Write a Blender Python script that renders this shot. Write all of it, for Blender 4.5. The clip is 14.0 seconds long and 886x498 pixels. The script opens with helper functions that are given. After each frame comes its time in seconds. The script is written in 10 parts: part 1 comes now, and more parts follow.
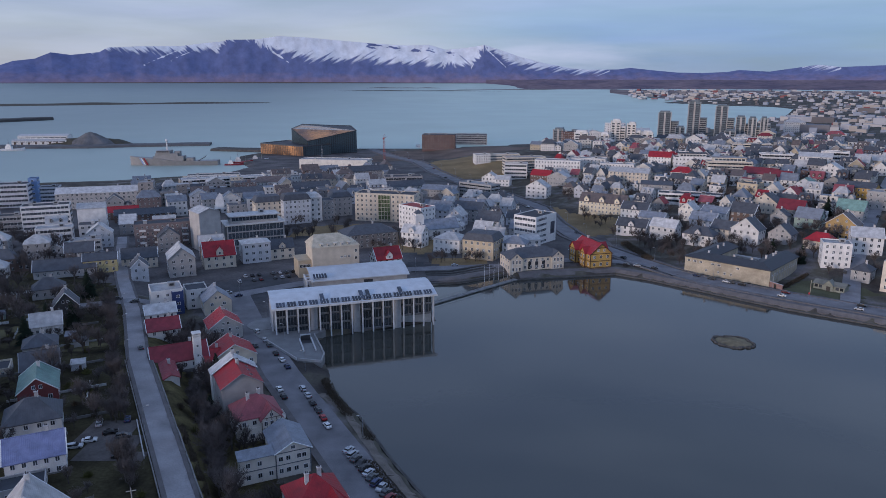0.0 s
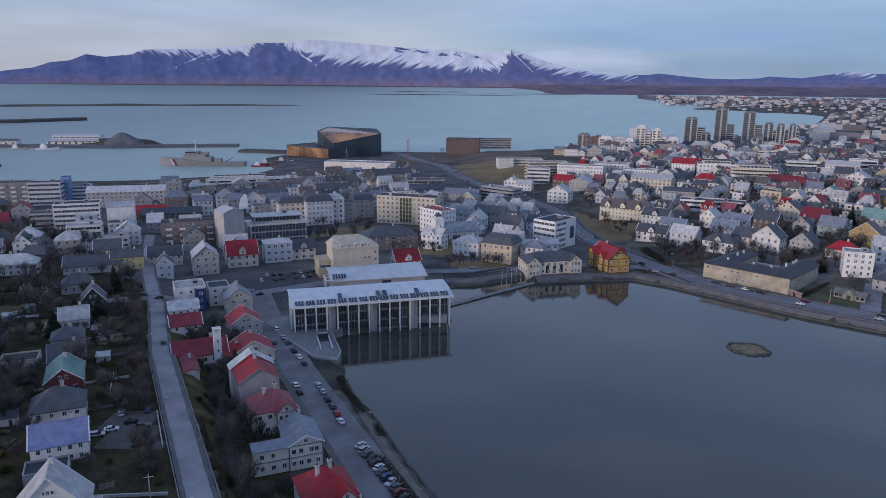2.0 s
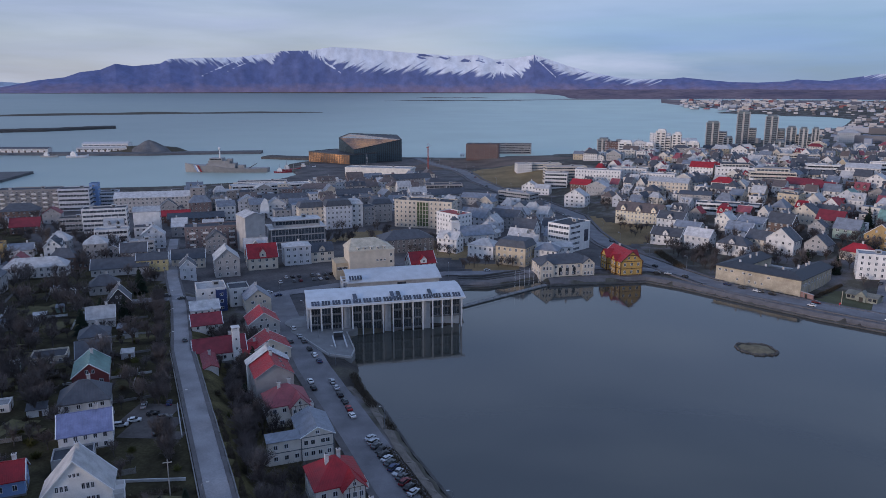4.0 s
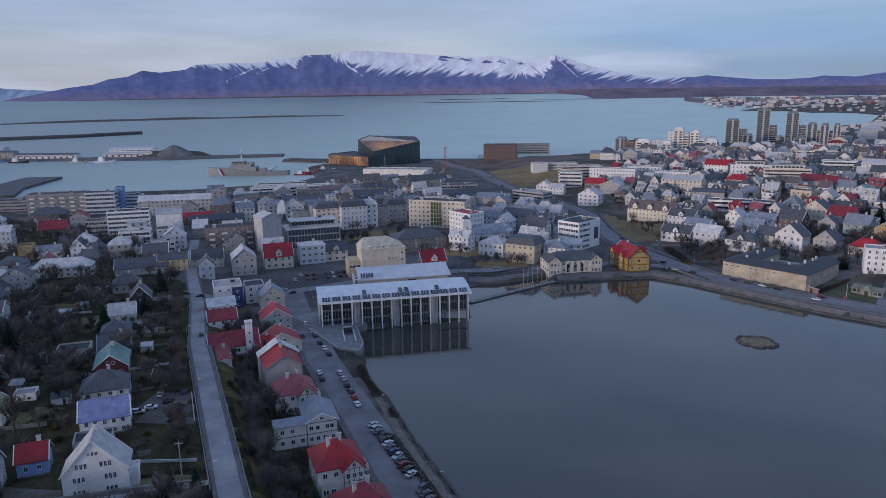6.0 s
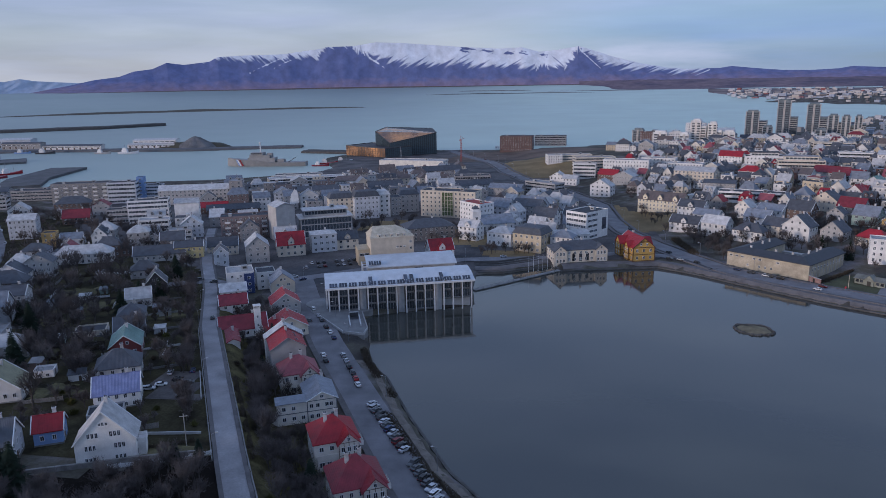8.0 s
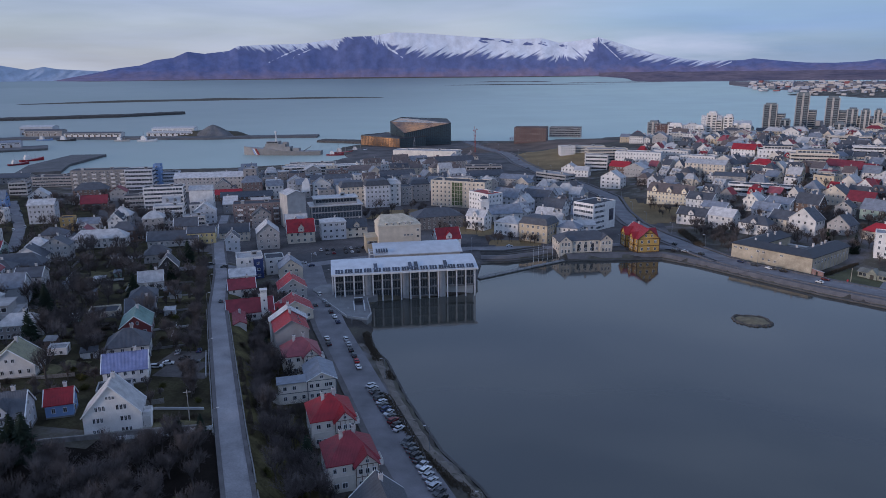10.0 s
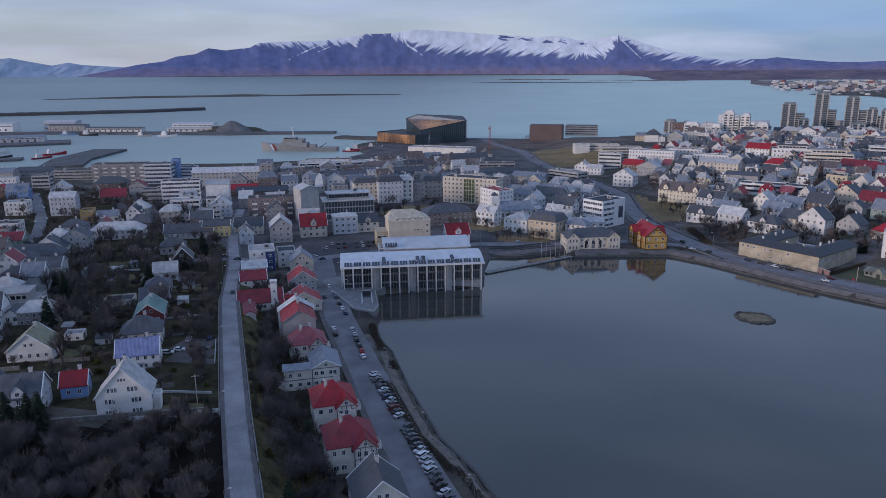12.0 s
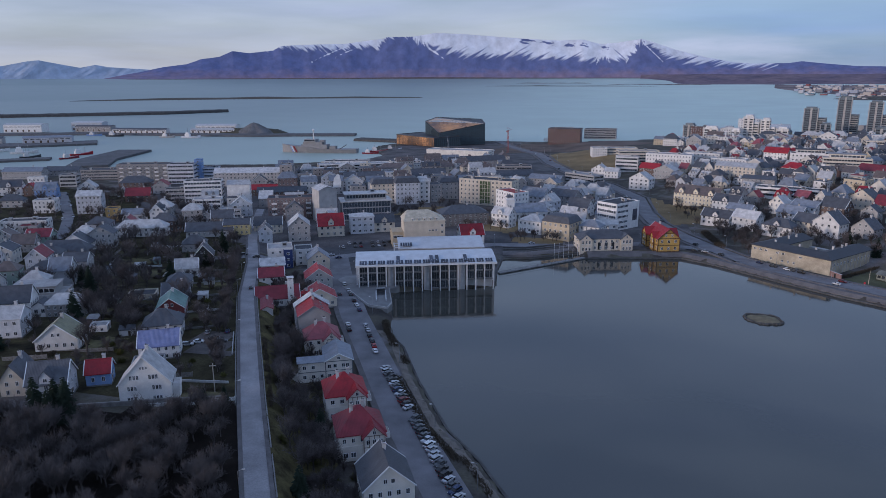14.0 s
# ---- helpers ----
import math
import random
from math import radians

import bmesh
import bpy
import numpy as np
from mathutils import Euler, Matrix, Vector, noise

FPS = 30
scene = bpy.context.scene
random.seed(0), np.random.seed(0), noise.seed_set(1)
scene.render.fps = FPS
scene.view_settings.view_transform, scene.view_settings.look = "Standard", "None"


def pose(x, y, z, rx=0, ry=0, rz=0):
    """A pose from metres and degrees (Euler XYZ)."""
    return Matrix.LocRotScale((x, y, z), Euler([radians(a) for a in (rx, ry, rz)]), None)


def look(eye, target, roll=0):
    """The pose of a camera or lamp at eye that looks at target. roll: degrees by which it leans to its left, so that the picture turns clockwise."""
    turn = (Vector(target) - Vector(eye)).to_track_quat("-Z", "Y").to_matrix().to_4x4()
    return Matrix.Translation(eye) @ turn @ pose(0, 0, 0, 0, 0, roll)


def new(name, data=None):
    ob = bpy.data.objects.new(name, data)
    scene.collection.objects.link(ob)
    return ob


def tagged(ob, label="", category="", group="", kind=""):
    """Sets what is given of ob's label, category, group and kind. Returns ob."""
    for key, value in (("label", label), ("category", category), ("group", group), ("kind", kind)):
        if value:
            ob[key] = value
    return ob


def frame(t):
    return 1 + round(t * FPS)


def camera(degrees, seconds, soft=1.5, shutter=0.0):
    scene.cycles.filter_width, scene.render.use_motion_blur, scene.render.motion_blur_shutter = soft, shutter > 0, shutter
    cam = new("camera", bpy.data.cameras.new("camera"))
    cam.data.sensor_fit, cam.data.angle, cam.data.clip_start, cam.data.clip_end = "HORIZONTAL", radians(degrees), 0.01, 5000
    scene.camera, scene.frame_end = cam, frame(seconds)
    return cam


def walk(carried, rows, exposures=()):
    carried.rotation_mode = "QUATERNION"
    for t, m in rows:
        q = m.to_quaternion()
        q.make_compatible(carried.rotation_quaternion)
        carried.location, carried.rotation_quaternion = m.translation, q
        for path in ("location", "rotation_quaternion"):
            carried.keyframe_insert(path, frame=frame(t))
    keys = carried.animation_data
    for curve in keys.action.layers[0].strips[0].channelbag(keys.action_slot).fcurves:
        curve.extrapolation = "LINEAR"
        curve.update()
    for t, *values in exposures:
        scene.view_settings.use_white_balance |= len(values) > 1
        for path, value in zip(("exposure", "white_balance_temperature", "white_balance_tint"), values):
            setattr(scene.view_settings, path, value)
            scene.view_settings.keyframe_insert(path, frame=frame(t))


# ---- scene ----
cam = camera(64.1, 14.0, soft=0.8)
PATH = [
    (0, (0.00, 0.00, 92.00), (-0.08, 97.22, 68.58), 0.09),
    (0.5, (0.81, -0.61, 92.06), (-0.05, 96.63, 68.75), 0.29),
    (1, (1.58, -1.40, 92.15), (-0.09, 95.86, 68.95), 0.40),
    (1.5, (2.29, -2.38, 92.23), (-0.31, 94.89, 69.17), 0.48),
    (2, (3.01, -3.62, 92.24), (-0.56, 93.65, 69.34), 0.54),
    (2.5, (3.81, -4.99, 92.32), (-0.69, 92.29, 69.59), 0.49),
    (3, (4.90, -6.63, 92.41), (-0.44, 90.65, 69.88), 0.40),
    (5.5, (13.28, -16.51, 92.40), (3.94, 80.64, 70.60), -0.68),
    (6, (15.36, -18.42, 92.43), (5.10, 78.62, 70.54), -0.84),
    (6.5, (17.42, -20.26, 92.40), (6.33, 76.64, 70.32), -0.93),
    (7, (19.43, -21.99, 92.35), (7.54, 74.76, 70.04), -0.97),
    (7.5, (21.44, -23.60, 92.41), (8.82, 72.99, 69.79), -0.97),
    (8, (23.31, -25.02, 92.43), (10.03, 71.40, 69.48), -0.95),
    (10.5, (30.93, -30.81, 92.49), (14.76, 64.83, 68.15), -0.47),
    (11, (32.30, -31.99, 92.51), (15.59, 63.52, 68.06), -0.39),
    (11.5, (33.67, -33.13, 92.45), (16.22, 62.24, 67.98), -0.33),
    (12, (34.94, -34.32, 92.41), (16.82, 60.94, 67.96), -0.30),
    (12.5, (36.13, -35.55, 92.50), (17.38, 59.60, 68.09), -0.31),
    (13, (37.22, -36.90, 92.56), (17.78, 58.13, 68.25), -0.28),
    (13.5, (38.13, -38.40, 92.54), (17.88, 56.50, 68.35), -0.21),
    (14, (38.98, -39.95, 92.46), (18.10, 54.84, 68.43), -0.13),
]
walk(cam, [(t, look(eye, target, roll)) for t, eye, target, roll in PATH], [(0, 0.0, 5450, 11), (14, 0.0, 5450, 11)])

# ---- daylight ---------------------------------------------------------------
SUN_HEIGHT, SUN_TURN = radians(7), radians(221)  # low in the west-south-west, behind thin cloud
world = bpy.data.worlds.new("world")
scene.world = world
world.use_nodes = True
wn, wl = world.node_tree.nodes, world.node_tree.links
wn.clear()


def wnode(kind, **values):
    n = wn.new(kind)
    for k, v in values.items():
        n.inputs[k].default_value = v
    return n


sky = wn.new("ShaderNodeTexSky")
sky.sky_type, sky.sun_disc, sky.sun_elevation, sky.sun_rotation = "NISHITA", False, SUN_HEIGHT, SUN_TURN
sky.air_density, sky.dust_density, sky.ozone_density = 1.0, 0.6, 2.0
# thin high cloud over the whole sky: streaks drawn out sideways, denser towards the horizon
direction = wn.new("ShaderNodeTexCoord")
flatten = wn.new("ShaderNodeMapping")
flatten.inputs["Scale"].default_value = (1.6, 1.6, 13.0)
flatten.inputs["Rotation"].default_value = (0.03, 0.05, 0.3)
streaks = wnode("ShaderNodeTexNoise", Scale=2.1, Detail=7.0, Roughness=0.55, Distortion=0.35)
spread = wn.new("ShaderNodeMapRange")
spread.inputs["From Min"].default_value, spread.inputs["From Max"].default_value = 0.33, 0.72
spread.inputs["To Min"].default_value, spread.inputs["To Max"].default_value = 0.62, 0.97
bank = wnode("ShaderNodeTexNoise", Scale=1.3, Detail=4.0, Roughness=0.5)
bank_ramp = wn.new("ShaderNodeValToRGB")
bank_ramp.color_ramp.elements[0].position, bank_ramp.color_ramp.elements[0].color = 0.38, (4.35, 4.75, 5.75, 1)
bank_ramp.color_ramp.elements[1].position, bank_ramp.color_ramp.elements[1].color = 0.62, (5.5, 5.85, 6.45, 1)
cover = wn.new("ShaderNodeMix")
cover.data_type = "RGBA"
out = wn.new("ShaderNodeOutputWorld")
back = wnode("ShaderNodeBackground", Strength=0.098)
# haze: pale and a little warm near the horizon, deep blue overhead
up = wn.new("ShaderNodeSeparateXYZ")
haze = wn.new("ShaderNodeValToRGB")
haze.color_ramp.elements[0].position, haze.color_ramp.elements[0].color = 0.0, (1.16, 1.04, 0.93, 1)
haze.color_ramp.elements[1].position, haze.color_ramp.elements[1].color = 0.6, (0.85, 0.95, 1.17, 1)
haze.color_ramp.elements.new(0.18).color = (1.02, 1.06, 1.12, 1)
hazed = wn.new("ShaderNodeMix")
hazed.data_type, hazed.blend_type = "RGBA", "MULTIPLY"
hazed.inputs["Factor"].default_value = 1.0
wl.new(direction.outputs["Generated"], up.inputs[0])
wl.new(up.outputs["Z"], haze.inputs["Fac"])
wl.new(direction.outputs["Generated"], flatten.inputs["Vector"])
wl.new(flatten.outputs["Vector"], streaks.inputs["Vector"])
wl.new(flatten.outputs["Vector"], bank.inputs["Vector"])
wl.new(streaks.outputs["Fac"], spread.inputs["Value"])
wl.new(bank.outputs["Fac"], bank_ramp.inputs["Fac"])
wl.new(spread.outputs["Result"], cover.inputs["Factor"])
wl.new(sky.outputs["Color"], cover.inputs["A"])
wl.new(bank_ramp.outputs["Color"], cover.inputs["B"])
wl.new(cover.outputs["Result"], hazed.inputs["A"])
wl.new(haze.outputs["Color"], hazed.inputs["B"])
# a grey-blue bank of cloud low in the north-east, on the right as the camera looks
aside, low = wn.new("ShaderNodeMapRange"), wn.new("ShaderNodeMapRange")
aside.interpolation_type = low.interpolation_type = "SMOOTHSTEP"
aside.inputs["From Min"].default_value, aside.inputs["From Max"].default_value = -0.14, 0.2
low.inputs["From Min"].default_value, low.inputs["From Max"].default_value = 0.16, 0.05
both = wn.new("ShaderNodeMath")
both.operation = "MULTIPLY"
dull = wn.new("ShaderNodeMix")
dull.data_type, dull.blend_type = "RGBA", "MULTIPLY"
dull.inputs["B"].default_value = (0.60, 0.77, 0.95, 1)
edge = wn.new("ShaderNodeMath")
edge.operation = "MULTIPLY_ADD"
edge.inputs[1].default_value = 0.25
wl.new(bank.outputs["Fac"], edge.inputs[0])
wl.new(up.outputs["X"], edge.inputs[2])
shifted = wn.new("ShaderNodeMath")
shifted.operation = "SUBTRACT"
shifted.inputs[1].default_value = 0.125
wl.new(edge.outputs[0], shifted.inputs[0])
wl.new(shifted.outputs[0], aside.inputs["Value"])
wl.new(up.outputs["Z"], low.inputs["Value"])
wl.new(aside.outputs["Result"], both.inputs[0])
wl.new(low.outputs["Result"], both.inputs[1])
wl.new(both.outputs[0], dull.inputs["Factor"])
wl.new(hazed.outputs["Result"], dull.inputs["A"])
# cloud lying along the snowy ridge and spilling off its eastern end
cap_top, cap_west, cap_east, wisps = (wn.new("ShaderNodeMapRange") for _ in range(4))
for node, lo, hi in ((cap_top, 0.062, 0.030), (cap_west, -0.30, -0.13), (cap_east, 0.42, 0.10), (wisps, 0.18, 0.75)):
    node.interpolation_type = "SMOOTHSTEP"
    node.inputs["From Min"].default_value, node.inputs["From Max"].default_value = lo, hi
drawn = wn.new("ShaderNodeMapping")
drawn.inputs["Scale"].default_value = (6.0, 6.0, 38.0)
tufts = wnode("ShaderNodeTexNoise", Scale=1.0, Detail=5.0, Roughness=0.55)
wl.new(direction.outputs["Generated"], drawn.inputs["Vector"])
wl.new(drawn.outputs["Vector"], tufts.inputs["Vector"])
wl.new(tufts.outputs["Fac"], wisps.inputs["Value"])
wl.new(up.outputs["Z"], cap_top.inputs["Value"])
wl.new(up.outputs["X"], cap_west.inputs["Value"])
wl.new(up.outputs["X"], cap_east.inputs["Value"])
amount = cap_top.outputs["Result"]
for node in (cap_west, cap_east, wisps):
    times = wn.new("ShaderNodeMath")
    times.operation = "MULTIPLY"
    wl.new(amount, times.inputs[0])
    wl.new(node.outputs["Result"], times.inputs[1])
    amount = times.outputs[0]
capped = wn.new("ShaderNodeMix")
capped.data_type = "RGBA"
capped.inputs["B"].default_value = (6.1, 6.0, 6.7, 1)
wl.new(amount, capped.inputs["Factor"])
wl.new(dull.outputs["Result"], capped.inputs["A"])
wl.new(capped.outputs["Result"], back.inputs["Color"])
wl.new(back.outputs["Background"], out.inputs["Surface"])

lamp = bpy.data.lights.new("sun", "SUN")
lamp.energy, lamp.angle, lamp.color = 1.9, radians(10), (1.0, 0.75, 0.58)
sun = new("sun", lamp)
# from behind the camera's left shoulder
sun.matrix_world = look((0, 0, 0), (math.cos(SUN_HEIGHT) * 0.76, math.cos(SUN_HEIGHT) * 0.65, -math.sin(SUN_HEIGHT)))

# ---- materials --------------------------------------------------------------
MATS = {}


def surface(name, color, rough=0.7, vary=0.25, scale=0.6, fine=9.0, bump=0.15, metal=0.0, ribs=None, rib_size=0.4, second=None, spec=0.4, tint=0.12):
    """A weathered surface: broad stains, fine grain, a slight tint for each object, and ribs across x or y for sheet metal."""
    if name in MATS:
        return MATS[name]
    m = MATS[name] = bpy.data.materials.new(name)
    m.use_nodes = True
    n, l = m.node_tree.nodes, m.node_tree.links
    b = n["Principled BSDF"]
    b.inputs["Metallic"].default_value, b.inputs["Specular IOR Level"].default_value = metal, spec
    place = n.new("ShaderNodeTexCoord")
    info = n.new("ShaderNodeObjectInfo")
    shift = n.new("ShaderNodeVectorMath")
    shift.operation = "ADD"
    l.new(place.outputs["Object"], shift.inputs[0])
    far = n.new("ShaderNodeVectorMath")
    far.operation = "SCALE"
    far.inputs[0].default_value = (173.0, 91.0, 57.0)
    l.new(info.outputs["Random"], far.inputs["Scale"])
    l.new(far.outputs[0], shift.inputs[1])
    broad, grain = n.new("ShaderNodeTexNoise"), n.new("ShaderNodeTexNoise")
    broad.inputs["Scale"].default_value, broad.inputs["Detail"].default_value = scale, 5
    grain.inputs["Scale"].default_value, grain.inputs["Detail"].default_value = fine, 3
    for t in (broad, grain):
        l.new(shift.outputs[0], t.inputs["Vector"])
    ramp = n.new("ShaderNodeValToRGB")
    dark = second or tuple(c * (1 - vary) for c in color)
    light = tuple(min(1, c * (1 + vary * 0.5)) for c in color)
    ramp.color_ramp.elements[0].position, ramp.color_ramp.elements[0].color = 0.3, (*dark, 1)
    ramp.color_ramp.elements[1].position, ramp.color_ramp.elements[1].color = 0.68, (*light, 1)
    l.new(broad.outputs["Fac"], ramp.inputs["Fac"])
    hsv = n.new("ShaderNodeHueSaturation")
    level = n.new("ShaderNodeMapRange")
    level.inputs["To Min"].default_value, level.inputs["To Max"].default_value = 1 - tint, 1 + tint
    l.new(info.outputs["Random"], level.inputs["Value"])
    speck = n.new("ShaderNodeMapRange")
    speck.inputs["From Min"].default_value, speck.inputs["From Max"].default_value = 0.3, 0.7
    speck.inputs["To Min"].default_value, speck.inputs["To Max"].default_value = 1 - vary * 0.5, 1 + vary * 0.35
    l.new(grain.outputs["Fac"], speck.inputs["Value"])
    both = n.new("ShaderNodeMath")
    both.operation = "MULTIPLY"
    l.new(level.outputs["Result"], both.inputs[0])
    l.new(speck.outputs["Result"], both.inputs[1])
    l.new(both.outputs[0], hsv.inputs["Value"])
    l.new(ramp.outputs["Color"], hsv.inputs["Color"])
    l.new(hsv.outputs["Color"], b.inputs["Base Color"])
    gloss = n.new("ShaderNodeMapRange")
    gloss.inputs["To Min"].default_value, gloss.inputs["To Max"].default_value = max(0.02, rough - 0.12), min(1, rough + 0.12)
    l.new(broad.outputs["Fac"], gloss.inputs["Value"])
    l.new(gloss.outputs["Result"], b.inputs["Roughness"])
    relief = n.new("ShaderNodeBump")
    relief.inputs["Strength"].default_value, relief.inputs["Distance"].default_value = bump, 0.05
    height = grain.outputs["Fac"]
    if ribs:
        wave = n.new("ShaderNodeTexWave")
        wave.bands_direction = ribs
        wave.inputs["Scale"].default_value = 0.314 / rib_size
        l.new(place.outputs["Object"], wave.inputs["Vector"])
        mix = n.new("ShaderNodeMath")
        mix.operation = "MULTIPLY_ADD"
        mix.inputs[1].default_value = 2.0
        l.new(wave.outputs["Fac"], mix.inputs[0])
        l.new(grain.outputs["Fac"], mix.inputs[2])
        height = mix.outputs[0]
    l.new(height, relief.inputs["Height"])
    l.new(relief.outputs["Normal"], b.inputs["Normal"])
    return m


WALLS = {
    "white": (0.71, 0.69, 0.67), "paleblue": (0.54, 0.55, 0.58), "cream": (0.62, 0.55, 0.45), "offwhite": (0.66, 0.62, 0.56), "grey": (0.39, 0.378, 0.37), "concrete": (0.31, 0.29, 0.28),
    "yellow": (0.47, 0.30, 0.085), "ochre": (0.45, 0.31, 0.13), "blue": (0.20, 0.30, 0.52), "brown": (0.17, 0.12, 0.10), "maroon": (0.18, 0.05, 0.05),
    "black": (0.05, 0.05, 0.055), "green": (0.28, 0.36, 0.32), "buff": (0.50, 0.42, 0.30), "darkstone": (0.17, 0.16, 0.155), "navy": (0.035, 0.055, 0.16), "lemon": (0.52, 0.44, 0.22), "ivory": (0.74, 0.66, 0.50), "dusk": (0.21, 0.165, 0.16), "brick": (0.145, 0.09, 0.08),
}
ROOFS = {
    "red": (0.30, 0.016, 0.024), "darkred": (0.21, 0.026, 0.038), "rose": (0.31, 0.085, 0.10), "slate": (0.085, 0.09, 0.105), "metal": (0.50, 0.49, 0.485), "bluegrey": (0.21, 0.23, 0.27),
    "green": (0.20, 0.32, 0.28), "olive": (0.26, 0.25, 0.15), "brownroof": (0.145, 0.115, 0.105), "buff": (0.48, 0.43, 0.33), "blue": (0.19, 0.21, 0.36), "redtrim": (0.45, 0.10, 0.09),
}


def wall_paint(key):
    return surface("wall " + key, WALLS[key], 0.75, 0.16, 0.35, 6.0, 0.1)


def roofing(key, ribs="X"):
    return surface("roof " + key + ribs, ROOFS[key], 0.5 if key != "slate" else 0.6, 0.28, 0.5, 5.0, 0.35, ribs=ribs, rib_size=0.35)


def glass_dark(name="window glass", color=(0.055, 0.062, 0.076), rough=0.12):
    if name in MATS:
        return MATS[name]
    m = surface(name, color, rough, 0.5, 0.8, 2.0, 0.02, spec=0.6, tint=0.5)
    return m


ASPHALT = surface("asphalt", (0.205, 0.20, 0.21), 0.85, 0.3, 0.15, 4.0, 0.2, spec=0.25)
WORN_ASPHALT = surface("worn asphalt", (0.265, 0.256, 0.262), 0.85, 0.3, 0.12, 3.0, 0.2, spec=0.25)
PAVING = surface("paving", (0.15, 0.14, 0.14), 0.85, 0.25, 0.3, 3.0, 0.2, spec=0.25)
CONCRETE = surface("concrete", (0.40, 0.40, 0.40), 0.8, 0.2, 0.4, 5.0, 0.15)
PALE_CONCRETE = surface("pale concrete", (0.60, 0.61, 0.62), 0.7, 0.15, 0.4, 5.0, 0.1)
FRAME_WHITE = surface("white frame", (0.72, 0.73, 0.74), 0.6, 0.1, 1.0, 8.0, 0.05)
METAL_DARK = surface("dark metal", (0.06, 0.06, 0.065), 0.45, 0.2, 1.0, 6.0, 0.05, metal=0.3)
METAL_GREY = surface("grey metal", (0.30, 0.31, 0.33), 0.4, 0.2, 1.0, 6.0, 0.05, metal=0.5)
WOOD_TWIGS = surface("wood twigs", (0.134, 0.118, 0.115), 0.95, 0.4, 0.15, 5.0, 0.1, spec=0.1)
BARK = surface("bark", (0.10, 0.088, 0.082), 0.95, 0.35, 0.8, 7.0, 0.2, spec=0.1)
TWIGS = surface("twigs", (0.132, 0.115, 0.112), 0.95, 0.3, 0.4, 5.0, 0.1, spec=0.1, tint=0.3)
NEEDLES = surface("needles", (0.022, 0.032, 0.022), 0.9, 0.4, 0.8, 7.0, 0.2, spec=0.1)
HEDGE = surface("hedge", (0.085, 0.070, 0.052), 0.95, 0.4, 0.7, 5.0, 0.4, spec=0.1)
ROCK = surface("rock", (0.10, 0.095, 0.09), 0.9, 0.4, 0.3, 1.5, 0.6, spec=0.2)
GRASS = surface("grass", (0.25, 0.185, 0.10), 0.95, 0.35, 0.05, 1.2, 0.3, spec=0.1)


def water_material(name, color, rough, ripple, scale, patchy=0.2, deep=None):
    m = MATS[name] = bpy.data.materials.new(name)
    m.use_nodes = True
    n, l = m.node_tree.nodes, m.node_tree.links
    b = n["Principled BSDF"]
    b.inputs["IOR"].default_value = 1.33 if deep else 1.55  # the still pond mirrors more
    place = n.new("ShaderNodeTexCoord")
    silt, waves, gusts = (n.new("ShaderNodeTexNoise") for _ in range(3))
    for t, s, d in ((silt, 0.006, 4), (waves, scale, 5), (gusts, 0.011, 4)):
        t.inputs["Scale"].default_value, t.inputs["Detail"].default_value = s, d
        l.new(place.outputs["Object"], t.inputs["Vector"])
    ramp = n.new("ShaderNodeValToRGB")
    ramp.color_ramp.elements[0].position, ramp.color_ramp.elements[0].color = 0.35, (*((1 - patchy) * c for c in color), 1)
    ramp.color_ramp.elements[1].position, ramp.color_ramp.elements[1].color = 0.7, (*((1 + patchy) * c for c in color), 1)
    l.new(silt.outputs["Fac"], ramp.inputs["Fac"])
    tone = ramp.outputs["Color"]
    if deep:
        # base colour grades from darker in the west to paler in the east
        split, eastward, mixed = n.new("ShaderNodeSeparateXYZ"), n.new("ShaderNodeMapRange"), n.new("ShaderNodeMix")
        mixed.data_type, eastward.interpolation_type = "RGBA", "SMOOTHSTEP"
        eastward.inputs["From Min"].default_value, eastward.inputs["From Max"].default_value = -900, 300
        mixed.inputs["A"].default_value = (*deep, 1)
        l.new(place.outputs["Object"], split.inputs[0])
        l.new(split.outputs["X"], eastward.inputs["Value"])
        l.new(eastward.outputs["Result"], mixed.inputs["Factor"])
        l.new(tone, mixed.inputs["B"])
        tone = mixed.outputs["Result"]
    l.new(tone, b.inputs["Base Color"])
    span = n.new("ShaderNodeMapRange")
    span.inputs["From Min"].default_value, span.inputs["From Max"].default_value = 0.35, 0.7
    span.inputs["To Min"].default_value, span.inputs["To Max"].default_value = rough * (1 - patchy * 0.5), rough * (1 + patchy * 0.6)
    l.new(gusts.outputs["Fac"], span.inputs["Value"])
    l.new(span.outputs["Result"], b.inputs["Roughness"])
    relief = n.new("ShaderNodeBump")
    relief.inputs["Strength"].default_value, relief.inputs["Distance"].default_value = ripple, 0.3
    l.new(waves.outputs["Fac"], relief.inputs["Height"])
    l.new(relief.outputs["Normal"], b.inputs["Normal"])
    return m


POND_WATER = water_material("pond water", (0.051, 0.053, 0.046), 0.07, 0.06, 0.3)
SEA_WATER = water_material("sea water", (0.50, 0.60, 0.52), 0.42, 0.02, 0.05, 0.06, (0.26, 0.31, 0.29))


